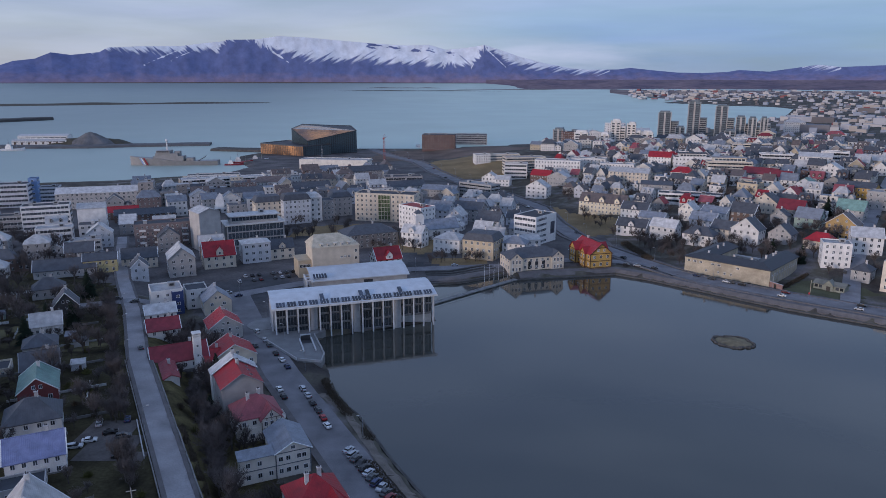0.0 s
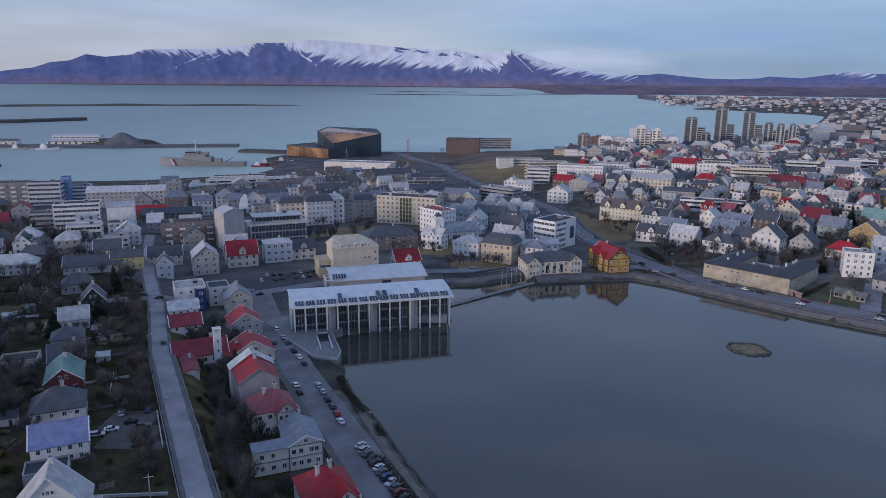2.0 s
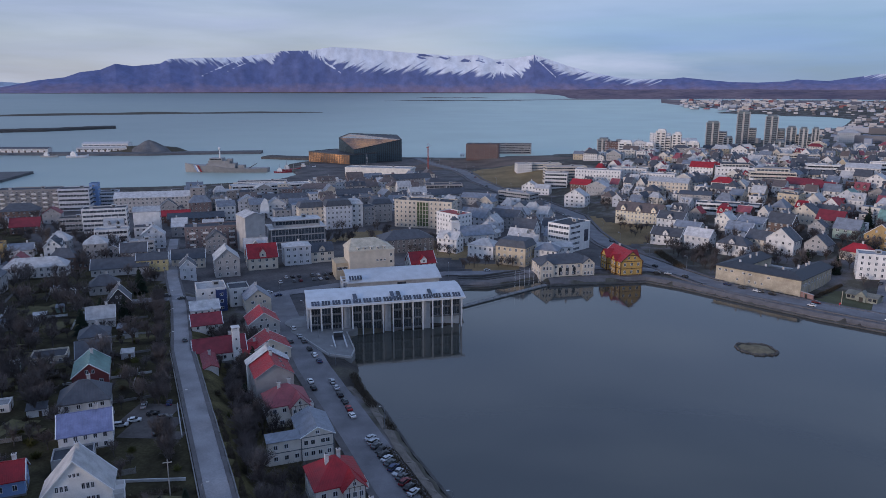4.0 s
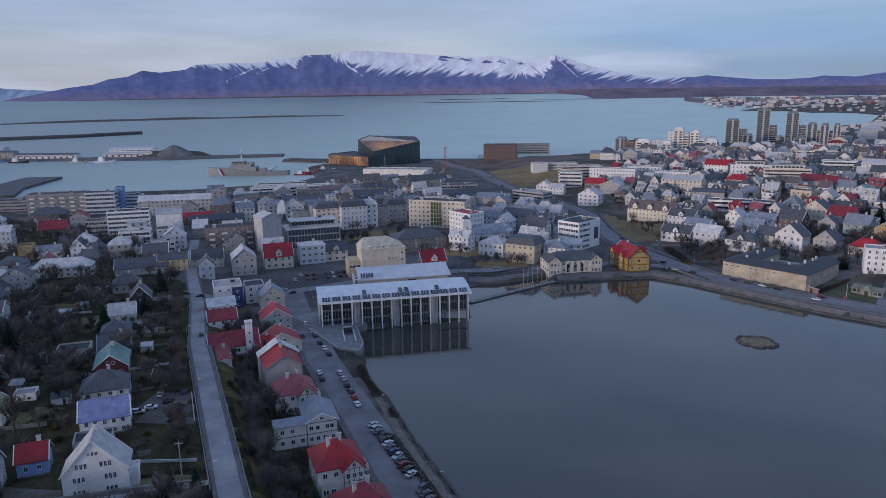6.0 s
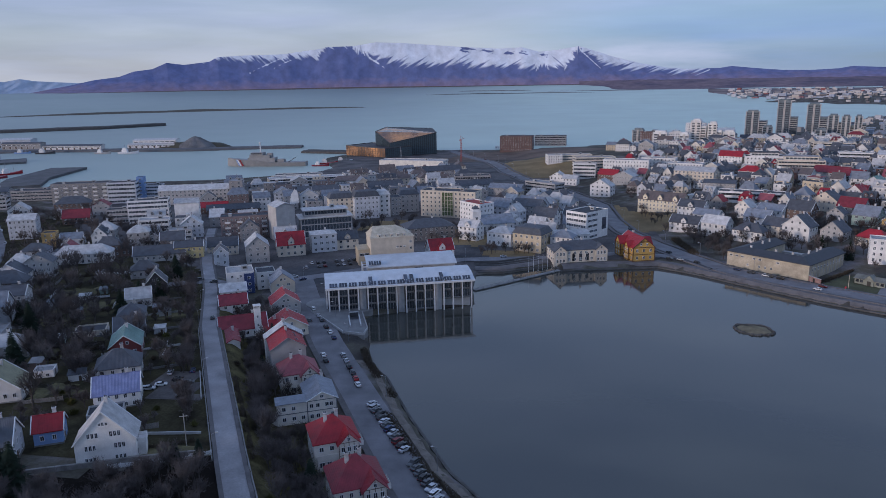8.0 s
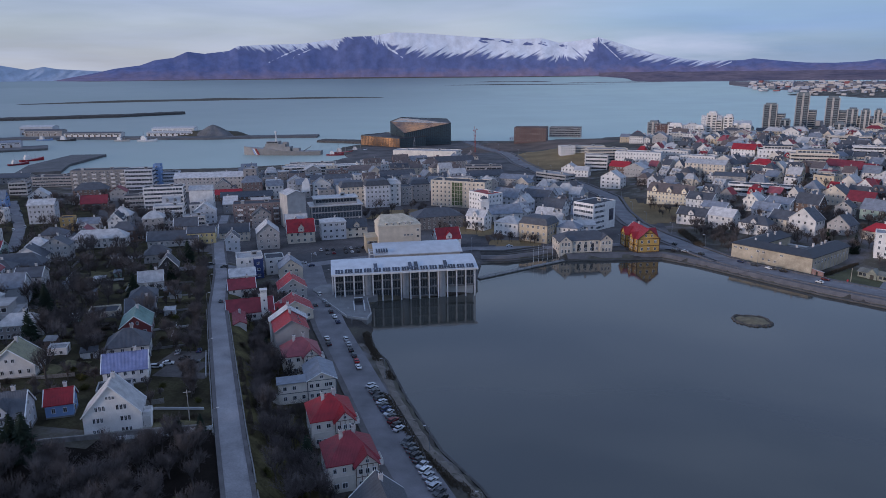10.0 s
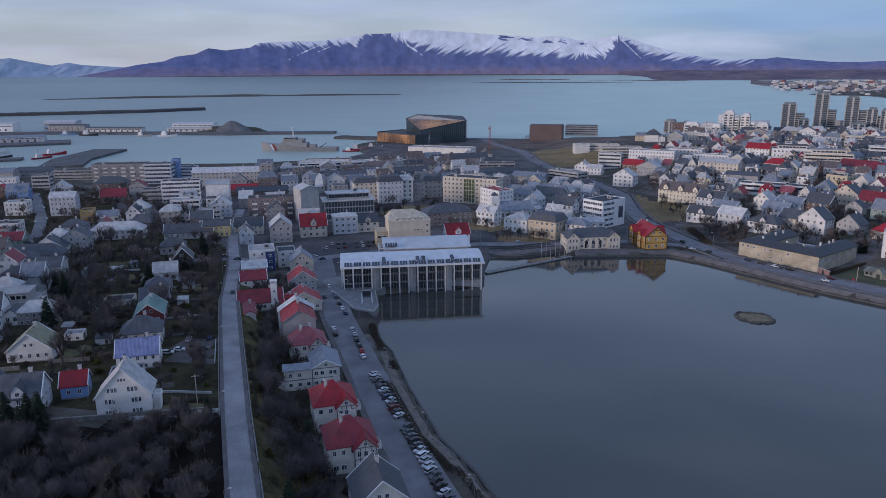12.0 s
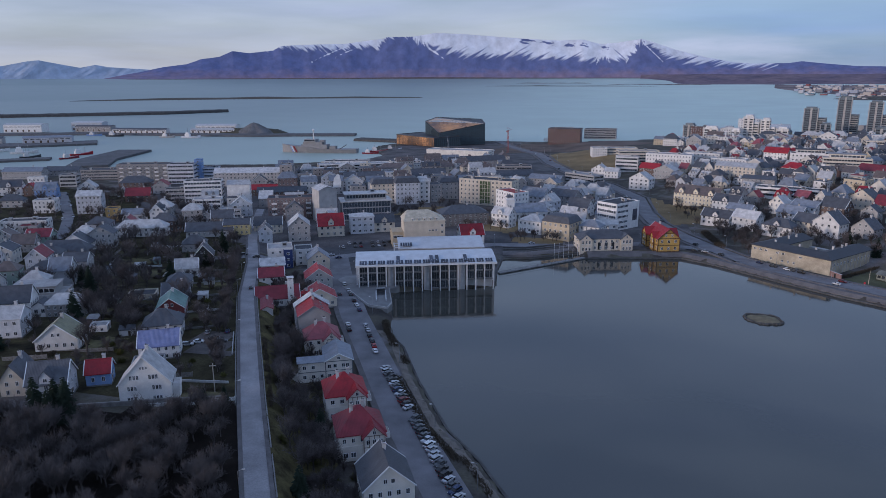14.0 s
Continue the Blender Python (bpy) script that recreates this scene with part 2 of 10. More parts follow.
def ground_material():
    """Gardens and verges in early spring: brown soil, dull winter grass, gravel and worn yards."""
    m = MATS["open ground"] = bpy.data.materials.new("open ground")
    m.use_nodes = True
    n, l = m.node_tree.nodes, m.node_tree.links
    b = n["Principled BSDF"]
    b.inputs["Roughness"].default_value, b.inputs["Specular IOR Level"].default_value = 0.95, 0.15
    place = n.new("ShaderNodeTexCoord")
    plots, patches, grain = (n.new("ShaderNodeTexNoise") for _ in range(3))
    for t, s, d in ((plots, 0.022, 3), (patches, 0.11, 5), (grain, 1.3, 4)):
        t.inputs["Scale"].default_value, t.inputs["Detail"].default_value = s, d
        l.new(place.outputs["Object"], t.inputs["Vector"])
    ramp = n.new("ShaderNodeValToRGB")
    r = ramp.color_ramp
    r.elements[0].position, r.elements[0].color = 0.30, (0.035, 0.033, 0.032, 1)
    r.elements[1].position, r.elements[1].color = 0.70, (0.22, 0.21, 0.215, 1)
    for at, c in ((0.43, (0.070, 0.062, 0.056, 1)), (0.51, (0.098, 0.092, 0.070, 1)), (0.58, (0.15, 0.138, 0.135, 1))):
        r.elements.new(at).color = c
    mix = n.new("ShaderNodeMix")
    mix.inputs["Factor"].default_value = 0.45
    l.new(patches.outputs["Fac"], mix.inputs["A"])
    l.new(plots.outputs["Fac"], mix.inputs["B"])
    l.new(mix.outputs["Result"], ramp.inputs["Fac"])
    hsv = n.new("ShaderNodeHueSaturation")
    speck = n.new("ShaderNodeMapRange")
    speck.inputs["To Min"].default_value, speck.inputs["To Max"].default_value = 0.6, 1.4
    l.new(grain.outputs["Fac"], speck.inputs["Value"])
    l.new(speck.outputs["Result"], hsv.inputs["Value"])
    l.new(ramp.outputs["Color"], hsv.inputs["Color"])
    l.new(hsv.outputs["Color"], b.inputs["Base Color"])
    relief = n.new("ShaderNodeBump")
    relief.inputs["Strength"].default_value, relief.inputs["Distance"].default_value = 0.5, 0.3
    l.new(grain.outputs["Fac"], relief.inputs["Height"])
    l.new(relief.outputs["Normal"], b.inputs["Normal"])
    return m


GROUND = ground_material()


def mountain_material(name, rock, foot, snow):
    """Bare basalt slopes with old grass at the foot, and snow where the mesh's own "snow" layer has it; rock and foot
    colours include distance haze.
    """
    m = MATS[name] = bpy.data.materials.new(name)
    m.use_nodes = True
    n, l = m.node_tree.nodes, m.node_tree.links
    b = n["Principled BSDF"]
    b.inputs["Roughness"].default_value, b.inputs["Specular IOR Level"].default_value = 0.95, 0.1
    place, split = n.new("ShaderNodeTexCoord"), n.new("ShaderNodeSeparateXYZ")
    l.new(place.outputs["Object"], split.inputs[0])
    gully, heath = n.new("ShaderNodeTexNoise"), n.new("ShaderNodeTexNoise")
    for tex, size, squash, rough in ((gully, 0.022, 0.35, 0.6), (heath, 0.011, 2.2, 0.55)):
        stretch = n.new("ShaderNodeMapping")
        stretch.inputs["Scale"].default_value = (1, 1, squash)
        tex.inputs["Scale"].default_value, tex.inputs["Detail"].default_value, tex.inputs["Roughness"].default_value = size, 6, rough
        l.new(place.outputs["Object"], stretch.inputs["Vector"])
        l.new(stretch.outputs["Vector"], tex.inputs["Vector"])
    # heath and scree reach up the foot in uneven tongues
    uneven = n.new("ShaderNodeMath")
    uneven.operation = "MULTIPLY_ADD"
    uneven.inputs[1].default_value = -110
    l.new(heath.outputs["Fac"], uneven.inputs[0])
    l.new(split.outputs["Z"], uneven.inputs[2])
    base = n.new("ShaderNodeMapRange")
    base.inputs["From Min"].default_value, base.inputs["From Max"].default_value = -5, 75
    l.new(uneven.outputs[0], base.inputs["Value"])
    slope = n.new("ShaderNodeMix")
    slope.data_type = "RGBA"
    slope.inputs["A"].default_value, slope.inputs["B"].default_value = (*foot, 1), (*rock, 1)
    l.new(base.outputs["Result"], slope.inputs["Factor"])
    streak, span = n.new("ShaderNodeHueSaturation"), n.new("ShaderNodeMapRange")
    span.inputs["From Min"].default_value, span.inputs["From Max"].default_value = 0.3, 0.7
    span.inputs["To Min"].default_value, span.inputs["To Max"].default_value = 0.80, 1.2
    l.new(gully.outputs["Fac"], span.inputs["Value"])
    l.new(span.outputs["Result"], streak.inputs["Value"])
    l.new(slope.outputs["Result"], streak.inputs["Color"])
    layer = n.new("ShaderNodeAttribute")
    layer.attribute_name = "snow"
    cover = n.new("ShaderNodeMapRange")
    cover.interpolation_type = "SMOOTHSTEP"
    cover.inputs["From Min"].default_value, cover.inputs["From Max"].default_value = 0.25, 0.85
    l.new(layer.outputs["Fac"], cover.inputs["Value"])
    topped = n.new("ShaderNodeMix")
    topped.data_type = "RGBA"
    # gully noise puts the shading of folds into the snow's colour
    snow_shading, soften = n.new("ShaderNodeHueSaturation"), n.new("ShaderNodeMapRange")
    snow_shading.inputs["Color"].default_value = (*snow, 1)
    soften.inputs["From Min"].default_value, soften.inputs["From Max"].default_value = 0.3, 0.7
    soften.inputs["To Min"].default_value, soften.inputs["To Max"].default_value = 0.78, 1.12
    l.new(gully.outputs["Fac"], soften.inputs["Value"])
    l.new(soften.outputs["Result"], snow_shading.inputs["Value"])
    l.new(snow_shading.outputs["Color"], topped.inputs["B"])
    l.new(cover.outputs["Result"], topped.inputs["Factor"])
    l.new(streak.outputs["Color"], topped.inputs["A"])
    l.new(topped.outputs["Result"], b.inputs["Base Color"])
    return m

# ---- lie of the land -------------------------------------------------------
# Two street directions: ALONG runs up the west side of the pond, ACROSS at right angles to it.

def ease(v):
    v = np.clip(v, 0.0, 1.0)
    return v * v * (3 - 2 * v)


def edge_distance(x, y, ring):
    """Signed distance to a closed ring of points: positive inside."""
    x, y = np.asarray(x, float), np.asarray(y, float)
    best, inside = np.full(x.shape, 1e18), np.zeros(x.shape, bool)
    for (ax, ay), (bx, by) in zip(ring, ring[1:] + ring[:1]):
        ex, ey = bx - ax, by - ay
        s = np.clip(((x - ax) * ex + (y - ay) * ey) / (ex * ex + ey * ey), 0, 1)
        best = np.minimum(best, (x - ax - s * ex) ** 2 + (y - ay - s * ey) ** 2)
        if ay != by:
            inside ^= ((ay > y) != (by > y)) & (x < ax + (y - ay) * ex / ey)
    return np.where(inside, 1, -1) * np.sqrt(best)


POND = [(60, 20), (37, 75), (22, 101), (14, 114), (3, 128), (-12, 156), (-24, 182), (-33, 194), (-36, 208), (-46, 243),
        (-3, 262), (-6, 283), (-6.5, 311), (7, 313), (20, 321), (31, 328), (34, 319), (58, 324), (83, 329), (97, 319), (123, 293), (142, 275),
        (169, 255), (260, 178), (420, 20), (500, -400), (60, -400)]
COAST = [(-2600, -2600), (-2600, 500), (-1500, 640), (-1000, 660), (-720, 585), (-640, 560), (-560, 545), (-480, 560), (-420, 610), (-300, 640),
         (-215, 690), (-205, 745), (-232, 800), (-245, 850), (-225, 905), (-110, 946), (-34, 945), (59, 987), (179, 1053), (341, 1149), (560, 1400),
         (863, 1846), (1080, 2250), (1163, 2414), (1033, 2562), (900, 2850), (776, 3152), (860, 3330), (1150, 3250), (1500, 3500), (2200, 3700), (3400, 3400),
         (4200, 1800), (4200, -2600)]


def ground(x, y):
    """The height of the land, before the water's edge is cut into it."""
    x, y = np.asarray(x, float), np.asarray(y, float)
    a, b = -0.465 * x + 0.885 * y, 0.885 * x + 0.465 * y
    street = 10.5 - 6.5 * ease((a - 130) / 210) - 1.6 * ease((a - 340) / 120)
    z = 2.2 + (street - 2.2) * ease((25 - b) / 9)
    z = z + 6 * ease((-10 - b) / 160) * (1 - ease((a - 240) / 200))
    east = np.minimum((x - 100) * 0.969 + (y - 325) * 0.246 - 25, (x - 83) * 0.67 + (y - 335) * 0.74 - 45)
    z = z + 24 * (1 - np.exp(-np.maximum(east, 0) / 150))
    z = z + 6 * np.exp(-(((x - 30) / 50) ** 2 + ((y - 735) / 60) ** 2))
    return z


def land(x, y):
    """The land with its shores: falls under the water at the sea's coast and in the pond."""
    z = ground(x, y)
    sea, pond = edge_distance(x, y, COAST), edge_distance(x, y, POND)
    z = np.minimum(z, np.clip(0.8 * sea, -3, 1.6) + 0.06 * np.maximum(sea, 0))
    return np.minimum(z, np.clip(-0.9 * pond, -2, 60))

# ---- mesh helpers -----------------------------------------------------------

def mesh_of(name, verts, faces, material=None, smooth=False):
    me = bpy.data.meshes.new(name)
    me.from_pydata([tuple(map(float, v)) for v in verts], [], faces)
    if material:
        for m in material if isinstance(material, (list, tuple)) else (material,):
            me.materials.append(m)
    if smooth:
        me.polygons.foreach_set("use_smooth", [True] * len(me.polygons))
    me.update()
    return me


def from_bm(name, bm, material):
    me = bpy.data.meshes.new(name)
    bm.to_mesh(me)
    bm.free()
    for m in material if isinstance(material, (list, tuple)) else (material,):
        me.materials.append(m)
    return me


def thing(name, x, y, z, turn=0.0, label="", category="", group="", kind=""):
    """An empty at a thing's base, to carry its parts."""
    ob = new(name)
    ob.matrix_world = pose(x, y, z, 0, 0, turn)
    ob.empty_display_size = 0.5
    return tagged(ob, label, category, group, kind)


def part(name, data, parent, label="", m=None, material=None):
    """One mesh object under a thing or a part; data is a mesh or a bmesh."""
    if isinstance(data, bmesh.types.BMesh):
        data = from_bm(name, data, material)
    ob = new(name, data)
    ob.parent = parent
    if m is not None:
        ob.matrix_basis = m
    if label:
        ob["label"] = label
    return ob


def box(bm, x0, x1, y0, y1, z0, z1, mat=0):
    v = [bm.verts.new(p) for p in ((x0, y0, z0), (x1, y0, z0), (x1, y1, z0), (x0, y1, z0), (x0, y0, z1), (x1, y0, z1), (x1, y1, z1), (x0, y1, z1))]
    for f in ((3, 2, 1, 0), (4, 5, 6, 7), (0, 1, 5, 4), (1, 2, 6, 5), (2, 3, 7, 6), (3, 0, 4, 7)):
        bm.faces.new([v[i] for i in f]).material_index = mat
    return v


def slab(bm, points, thick, mat=0):
    """A flat plate: its upper outline, made thick straight down."""
    top = [bm.verts.new(p) for p in points]
    low = [bm.verts.new((p[0], p[1], p[2] - thick)) for p in points]
    bm.faces.new(top).material_index = mat
    bm.faces.new(low[::-1]).material_index = mat
    for i in range(len(points)):
        j = (i + 1) % len(points)
        bm.faces.new((top[i], low[i], low[j], top[j])).material_index = mat


def prism(bm, outline, z0, z1, mat=0):
    slab(bm, [(x, y, z1) for x, y in outline], z1 - z0, mat)


def rod(bm, p, q, r0, r1=None, sides=6, mat=0):
    p, q = Vector(p), Vector(q)
    r1 = r0 if r1 is None else r1
    d = (q - p).normalized()
    u = d.orthogonal().normalized()
    w = d.cross(u)
    rings = []
    for c, r in ((p, r0), (q, r1)):
        rings.append([bm.verts.new(c + r * (math.cos(2 * math.pi * i / sides) * u + math.sin(2 * math.pi * i / sides) * w)) for i in range(sides)])
    for i in range(sides):
        bm.faces.new((rings[0][i], rings[0][(i + 1) % sides], rings[1][(i + 1) % sides], rings[1][i])).material_index = mat
    bm.faces.new(rings[1]).material_index = mat
    bm.faces.new(rings[0][::-1]).material_index = mat


# ---- ground, sea and pond ---------------------------------------------------

def steps(lo, hi, fine_lo, fine_hi, fine):
    """Grid lines: even in the middle, ever wider towards the ends."""
    mid = list(np.arange(fine_lo, fine_hi + 0.1, fine))
    out, s, v = [], fine, fine_hi
    while v < hi:
        s *= 1.12
        v += s
        out.append(min(v, hi))
    low, s, v = [], fine, fine_lo
    while v > lo:
        s *= 1.12
        v -= s
        low.append(max(v, lo))
    return np.array(low[::-1] + mid + out)


def grid_mesh(name, xs, ys, height, material):
    gx, gy = np.meshgrid(xs, ys)
    gz = height(gx, gy)
    nx, ny = len(xs), len(ys)
    me = bpy.data.meshes.new(name)
    me.vertices.add(nx * ny)
    me.vertices.foreach_set("co", np.stack([gx, gy, gz], -1).astype(np.float32).ravel())
    i = (np.arange(ny - 1)[:, None] * nx + np.arange(nx - 1)[None]).ravel()
    tris = np.concatenate([np.stack([i, i + 1, i + nx + 1], -1), np.stack([i, i + nx + 1, i + nx], -1)])
    me.loops.add(tris.size)
    me.loops.foreach_set("vertex_index", tris.ravel())
    me.polygons.add(len(tris))
    me.polygons.foreach_set("loop_start", np.arange(len(tris)) * 3)
    me.update(calc_edges=True)
    me.polygons.foreach_set("use_smooth", [True] * len(tris))
    me.materials.append(material)
    return me


xs = steps(-3200, 4300, -330, 300, 4.0)
ys = steps(-2600, 4200, -40, 720, 4.0)
LEVELS = land(*np.meshgrid(xs, ys))
tagged(new("ground", grid_mesh("ground", xs, ys, lambda x, y: LEVELS, GROUND)), "brown early-spring ground of a town with gardens and yards", "ground", kind="structure")


def level_at(x, y):
    """The height of the ground's own sheet at a place."""
    i = min(max(int(np.searchsorted(xs, x)) - 1, 0), len(xs) - 2)
    j = min(max(int(np.searchsorted(ys, y)) - 1, 0), len(ys) - 2)
    u, v = (x - xs[i]) / (xs[i + 1] - xs[i]), (y - ys[j]) / (ys[j + 1] - ys[j])
    a, b, d, e = LEVELS[j, i], LEVELS[j, i + 1], LEVELS[j + 1, i], LEVELS[j + 1, i + 1]
    return float(a + u * (b - a) + v * (e - b) if u >= v else a + v * (d - a) + u * (e - d))



def sea_level(r):
    """Beyond three kilometres the distance is drawn together, and the sea lifts so that its far edge keeps its place below the horizon."""
    true = np.where(r < 4150, 3000 + (r - 3000) / 0.267, 7307 + (r - 4150) / 0.05)
    return np.where(r > 3000, 92 * (1 - r / np.maximum(true, r)), 0.0)


def ring_mesh(name, radii, turns, material, height):
    turn, r = np.meshgrid(np.radians(turns), radii)
    x, y, z = 20 - r * np.sin(turn), -20 + r * np.cos(turn), height(r, turn)
    nx, ny = len(turns), len(radii)
    faces = [(j * nx + i, j * nx + i + 1, (j + 1) * nx + i + 1, (j + 1) * nx + i)[::-1] for j in range(ny - 1) for i in range(nx - 1)]
    return mesh_of(name, np.stack([x, y, z], -1).reshape(-1, 3), faces, material, True)


radii = np.concatenate([np.linspace(450, 3000, 18), np.linspace(3060, 4720, 40)])
tagged(new("sea", ring_mesh("sea", radii, np.linspace(-75, 75, 76), SEA_WATER, lambda r, t: sea_level(r) + 0 * t)), "calm pale blue bay reaching to the far mountains", "sea", kind="structure")
pond_bm = bmesh.new()
pond_face = pond_bm.faces.new([pond_bm.verts.new((x, y, 0.0)) for x, y in POND])
pond_face.normal_update()
if pond_face.normal.z < 0:
    pond_face.normal_flip()
bmesh.ops.triangulate(pond_bm, faces=pond_bm.faces[:])
tagged(new("pond", from_bm("pond", pond_bm, POND_WATER)), "still dark town pond mirroring the sky", "pond", kind="structure")

# ---- far mountains ----------------------------------------------------------
# azimuth to the left of straight ahead and height of the skyline, in degrees
RIDGE = [
    (39.0, -0.55), (36.6, -0.1), (34.95, 0.19), (33.3, 0.55), (31.6, 0.77), (30.6, 1.13), (29.3, 1.30), (28.3, 1.73), (27.1, 1.58), (25.3, 1.79), (24.7, 2.12), (22.8, 2.23), (19.9, 2.29),
    (18.2, 2.53), (16.9, 2.68), (16.6, 2.80), (14.5, 2.85), (12.8, 3.12), (10.6, 3.03), (7.7, 2.80), (6.0, 2.67), (3.2, 2.50), (1.4, 2.56), (0.1, 2.20), (-1.2, 2.30), (-2.5, 2.48), (-2.9, 2.56),
    (-3.8, 2.29), (-5.5, 1.71), (-7.6, 1.17), (-9.6, 0.80), (-10.9, 0.70), (-13.2, 0.72), (-14.0, 0.84), (-15.5, 0.67), (-17.4, 0.49), (-19.2, 0.45), (-20.9, 0.52), (-21.7, 0.66), (-23.7, 0.54),
    (-25.8, 0.85), (-26.8, 1.0), (-28.2, 0.84), (-31.1, 0.95), (-36, 0.8), (-41, 0.5),
]


# azimuth and height down to which the snow reaches
SNOWLINE = [(50, 9), (27.2, 9), (26.7, 1.52), (24.7, 1.91), (22.9, 1.82), (20.0, 1.79), (18.2, 1.94), (17.4, 1.76), (16.8, 2.43), (16.5, 2.80), (14.7, 2.72), (13.9, 2.19), (11.3, 1.51), (7.6, 1.29), (4.7, 1.24),
            (2.4, 1.11), (0.25, 0.99), (-1.9, 1.03), (-2.4, 1.36), (-2.75, 2.11), (-3.6, 2.0), (-4.5, 1.35), (-6.2, 0.92), (-8.3, 0.66), (-10.3, 0.5), (-11.5, 0.55), (-12.5, 0.75), (-13.2, 9), (-24.6, 9), (-25.8, 0.8), (-28.2, 0.75), (-29, 9)]
# long tongues of snow in the couloirs: azimuth and height of both ends, and half width
TONGUES = [(20.0, 2.0, 22.4, 0.95, 0.2), (18.9, 2.0, 20.6, 1.3, 0.12), (13.2, 1.9, 12.2, 1.2, 0.14), (-2.4, 1.9, -1.9, 0.8, 0.16), (-3.1, 2.2, -4.6, 0.85, 0.12)]


def mountain_range(name, ridge, near, far, lo, hi, material, rough, snowline, label):
    turns = np.arange(lo, hi, 0.065)
    ridge, snowline = sorted(ridge), sorted(snowline)
    top = np.interp(turns, [a for a, _ in ridge], [b for _, b in ridge])
    line = np.interp(turns, [a for a, _ in snowline], [b for _, b in snowline])
    rows = 72
    base = float(sea_level(np.array(min(near, 4600.0))))
    verts, faces, snow = [], [], []
    for j in range(rows):
        s = j / (rows - 1)
        r = near + (far - near) * s
        for a, e, edge in zip(turns, top, line):
            crest = 92 + far * math.tan(radians(e))
            n1 = noise.fractal(Vector((a * 0.35, s * 0.5, 3.0)), 1.0, 2.0, 3)
            spur = noise.fractal(Vector((a * 0.62 + s * 0.9, s * 0.5, 9.0)), 0.9, 2.1, 5)
            rise = s ** 1.15
            z = base - 2 + (crest - base) * rise + (n1 + spur) * rough * (crest - base) * math.sin(math.pi * s)
            t = radians(a)
            rr = r + spur * 24 * math.sin(math.pi * s)
            verts.append((20 - rr * math.sin(t), -20 + rr * math.cos(t), z))
            seen = math.degrees(math.atan2(z - 92, rr))
            # fields of snow with streaks that lean downhill, cliffs left bare, tongues below
            lean = float(np.interp(a, (-3.2, -2.7, -0.6, 0.4, 13.0, 15.0), (-2.4, 1.2, 1.2, -1.7, -1.5, 1.0)))
            fall = a - seen * lean
            broad = noise.fractal(Vector((fall * 0.8, seen * 0.35, 2.0)), 1.0, 2.0, 3)
            streak = noise.fractal(Vector((fall * 2.3, seen * 0.55, 5.0)), 0.9, 2.1, 3)
            rib = noise.fractal(Vector((fall * 3.4, seen * 0.7, 15.0)), 0.9, 2.1, 3)
            depth = seen - edge
            v = min(1.1, 0.5 + depth / 0.6 + 0.35 * broad + 0.75 * streak)
            v -= (0.9 if a < -3.5 else 1.5) * max(0.0, rib - 0.04) * max(0.15, 1 - max(depth, 0.0) / 1.3)
            if -0.8 < a < 6.8 and 0.05 < e - seen < 0.5:
                # a broken rim of bare rock below the plateau
                rim = noise.fractal(Vector((a * 1.1, (e - seen) * 3.0, 21.0)), 0.9, 2.2, 3)
                v -= 3.0 * max(0.0, rim - 0.06) * min(1.0, (6.8 - a) / 0.8, (a + 0.8) / 0.8)
            for a0, e0, a1, e1, wide in TONGUES:
                f = max(0.0, min(1.0, (seen - e0) / (e1 - e0)))
                if abs(a - a0 - f * (a1 - a0)) < 2 * wide and min(e0, e1) - 0.1 < seen < max(e0, e1) + 0.1:
                    v = max(v, 1.05 - abs(a - a0 - f * (a1 - a0)) / (wide * (1.15 - 0.8 * f)) + 1.2 * streak)
            snow.append(max(0.0, min(1.0, v)) if edge < 5 else 0.0)
    nx = len(turns)
    for j in range(rows - 1):
        for i in range(nx - 1):
            faces.append((j * nx + i, (j + 1) * nx + i, (j + 1) * nx + i + 1, j * nx + i + 1))
    me = mesh_of(name, verts, faces, material, True)
    me.attributes.new("snow", "FLOAT", "POINT").data.foreach_set("value", snow)
    tagged(new(name, me), label, "mountain", kind="structure")


# rock and foot carry the blue-violet of distance haze in their colours
HAZED_MASSIF = mountain_material("hazed mountain slopes", (0.132, 0.155, 0.30), (0.265, 0.20, 0.25), (0.70, 0.72, 0.78))
mountain_range("mountain", RIDGE, 4570, 4800, -40, 39.0, HAZED_MASSIF, 0.10, SNOWLINE, "long snow-capped basalt mountain across the bay, coloured blue for haze")
PALE_RANGE = [(50, 0.3), (46, 0.4), (43.5, 0.6), (42.1, 0.9), (41.3, 1.0), (40.1, 0.75), (38.8, 0.5), (37.8, 0.7), (37.0, 0.55), (35.5, 0.45), (33, 0.3), (30, 0.2)]
# pale blue here is the haze of distance, put into the slope colour
mountain_range("far_mountains", PALE_RANGE, 4760, 4860, 29, 52, mountain_material("hazed pale slopes", (0.40, 0.45, 0.54), (0.40, 0.45, 0.54), (0.50, 0.54, 0.60)), 0.008, [(29, 0.9), (52, 0.9)], "distant mountains beyond the bay, coloured pale for haze")


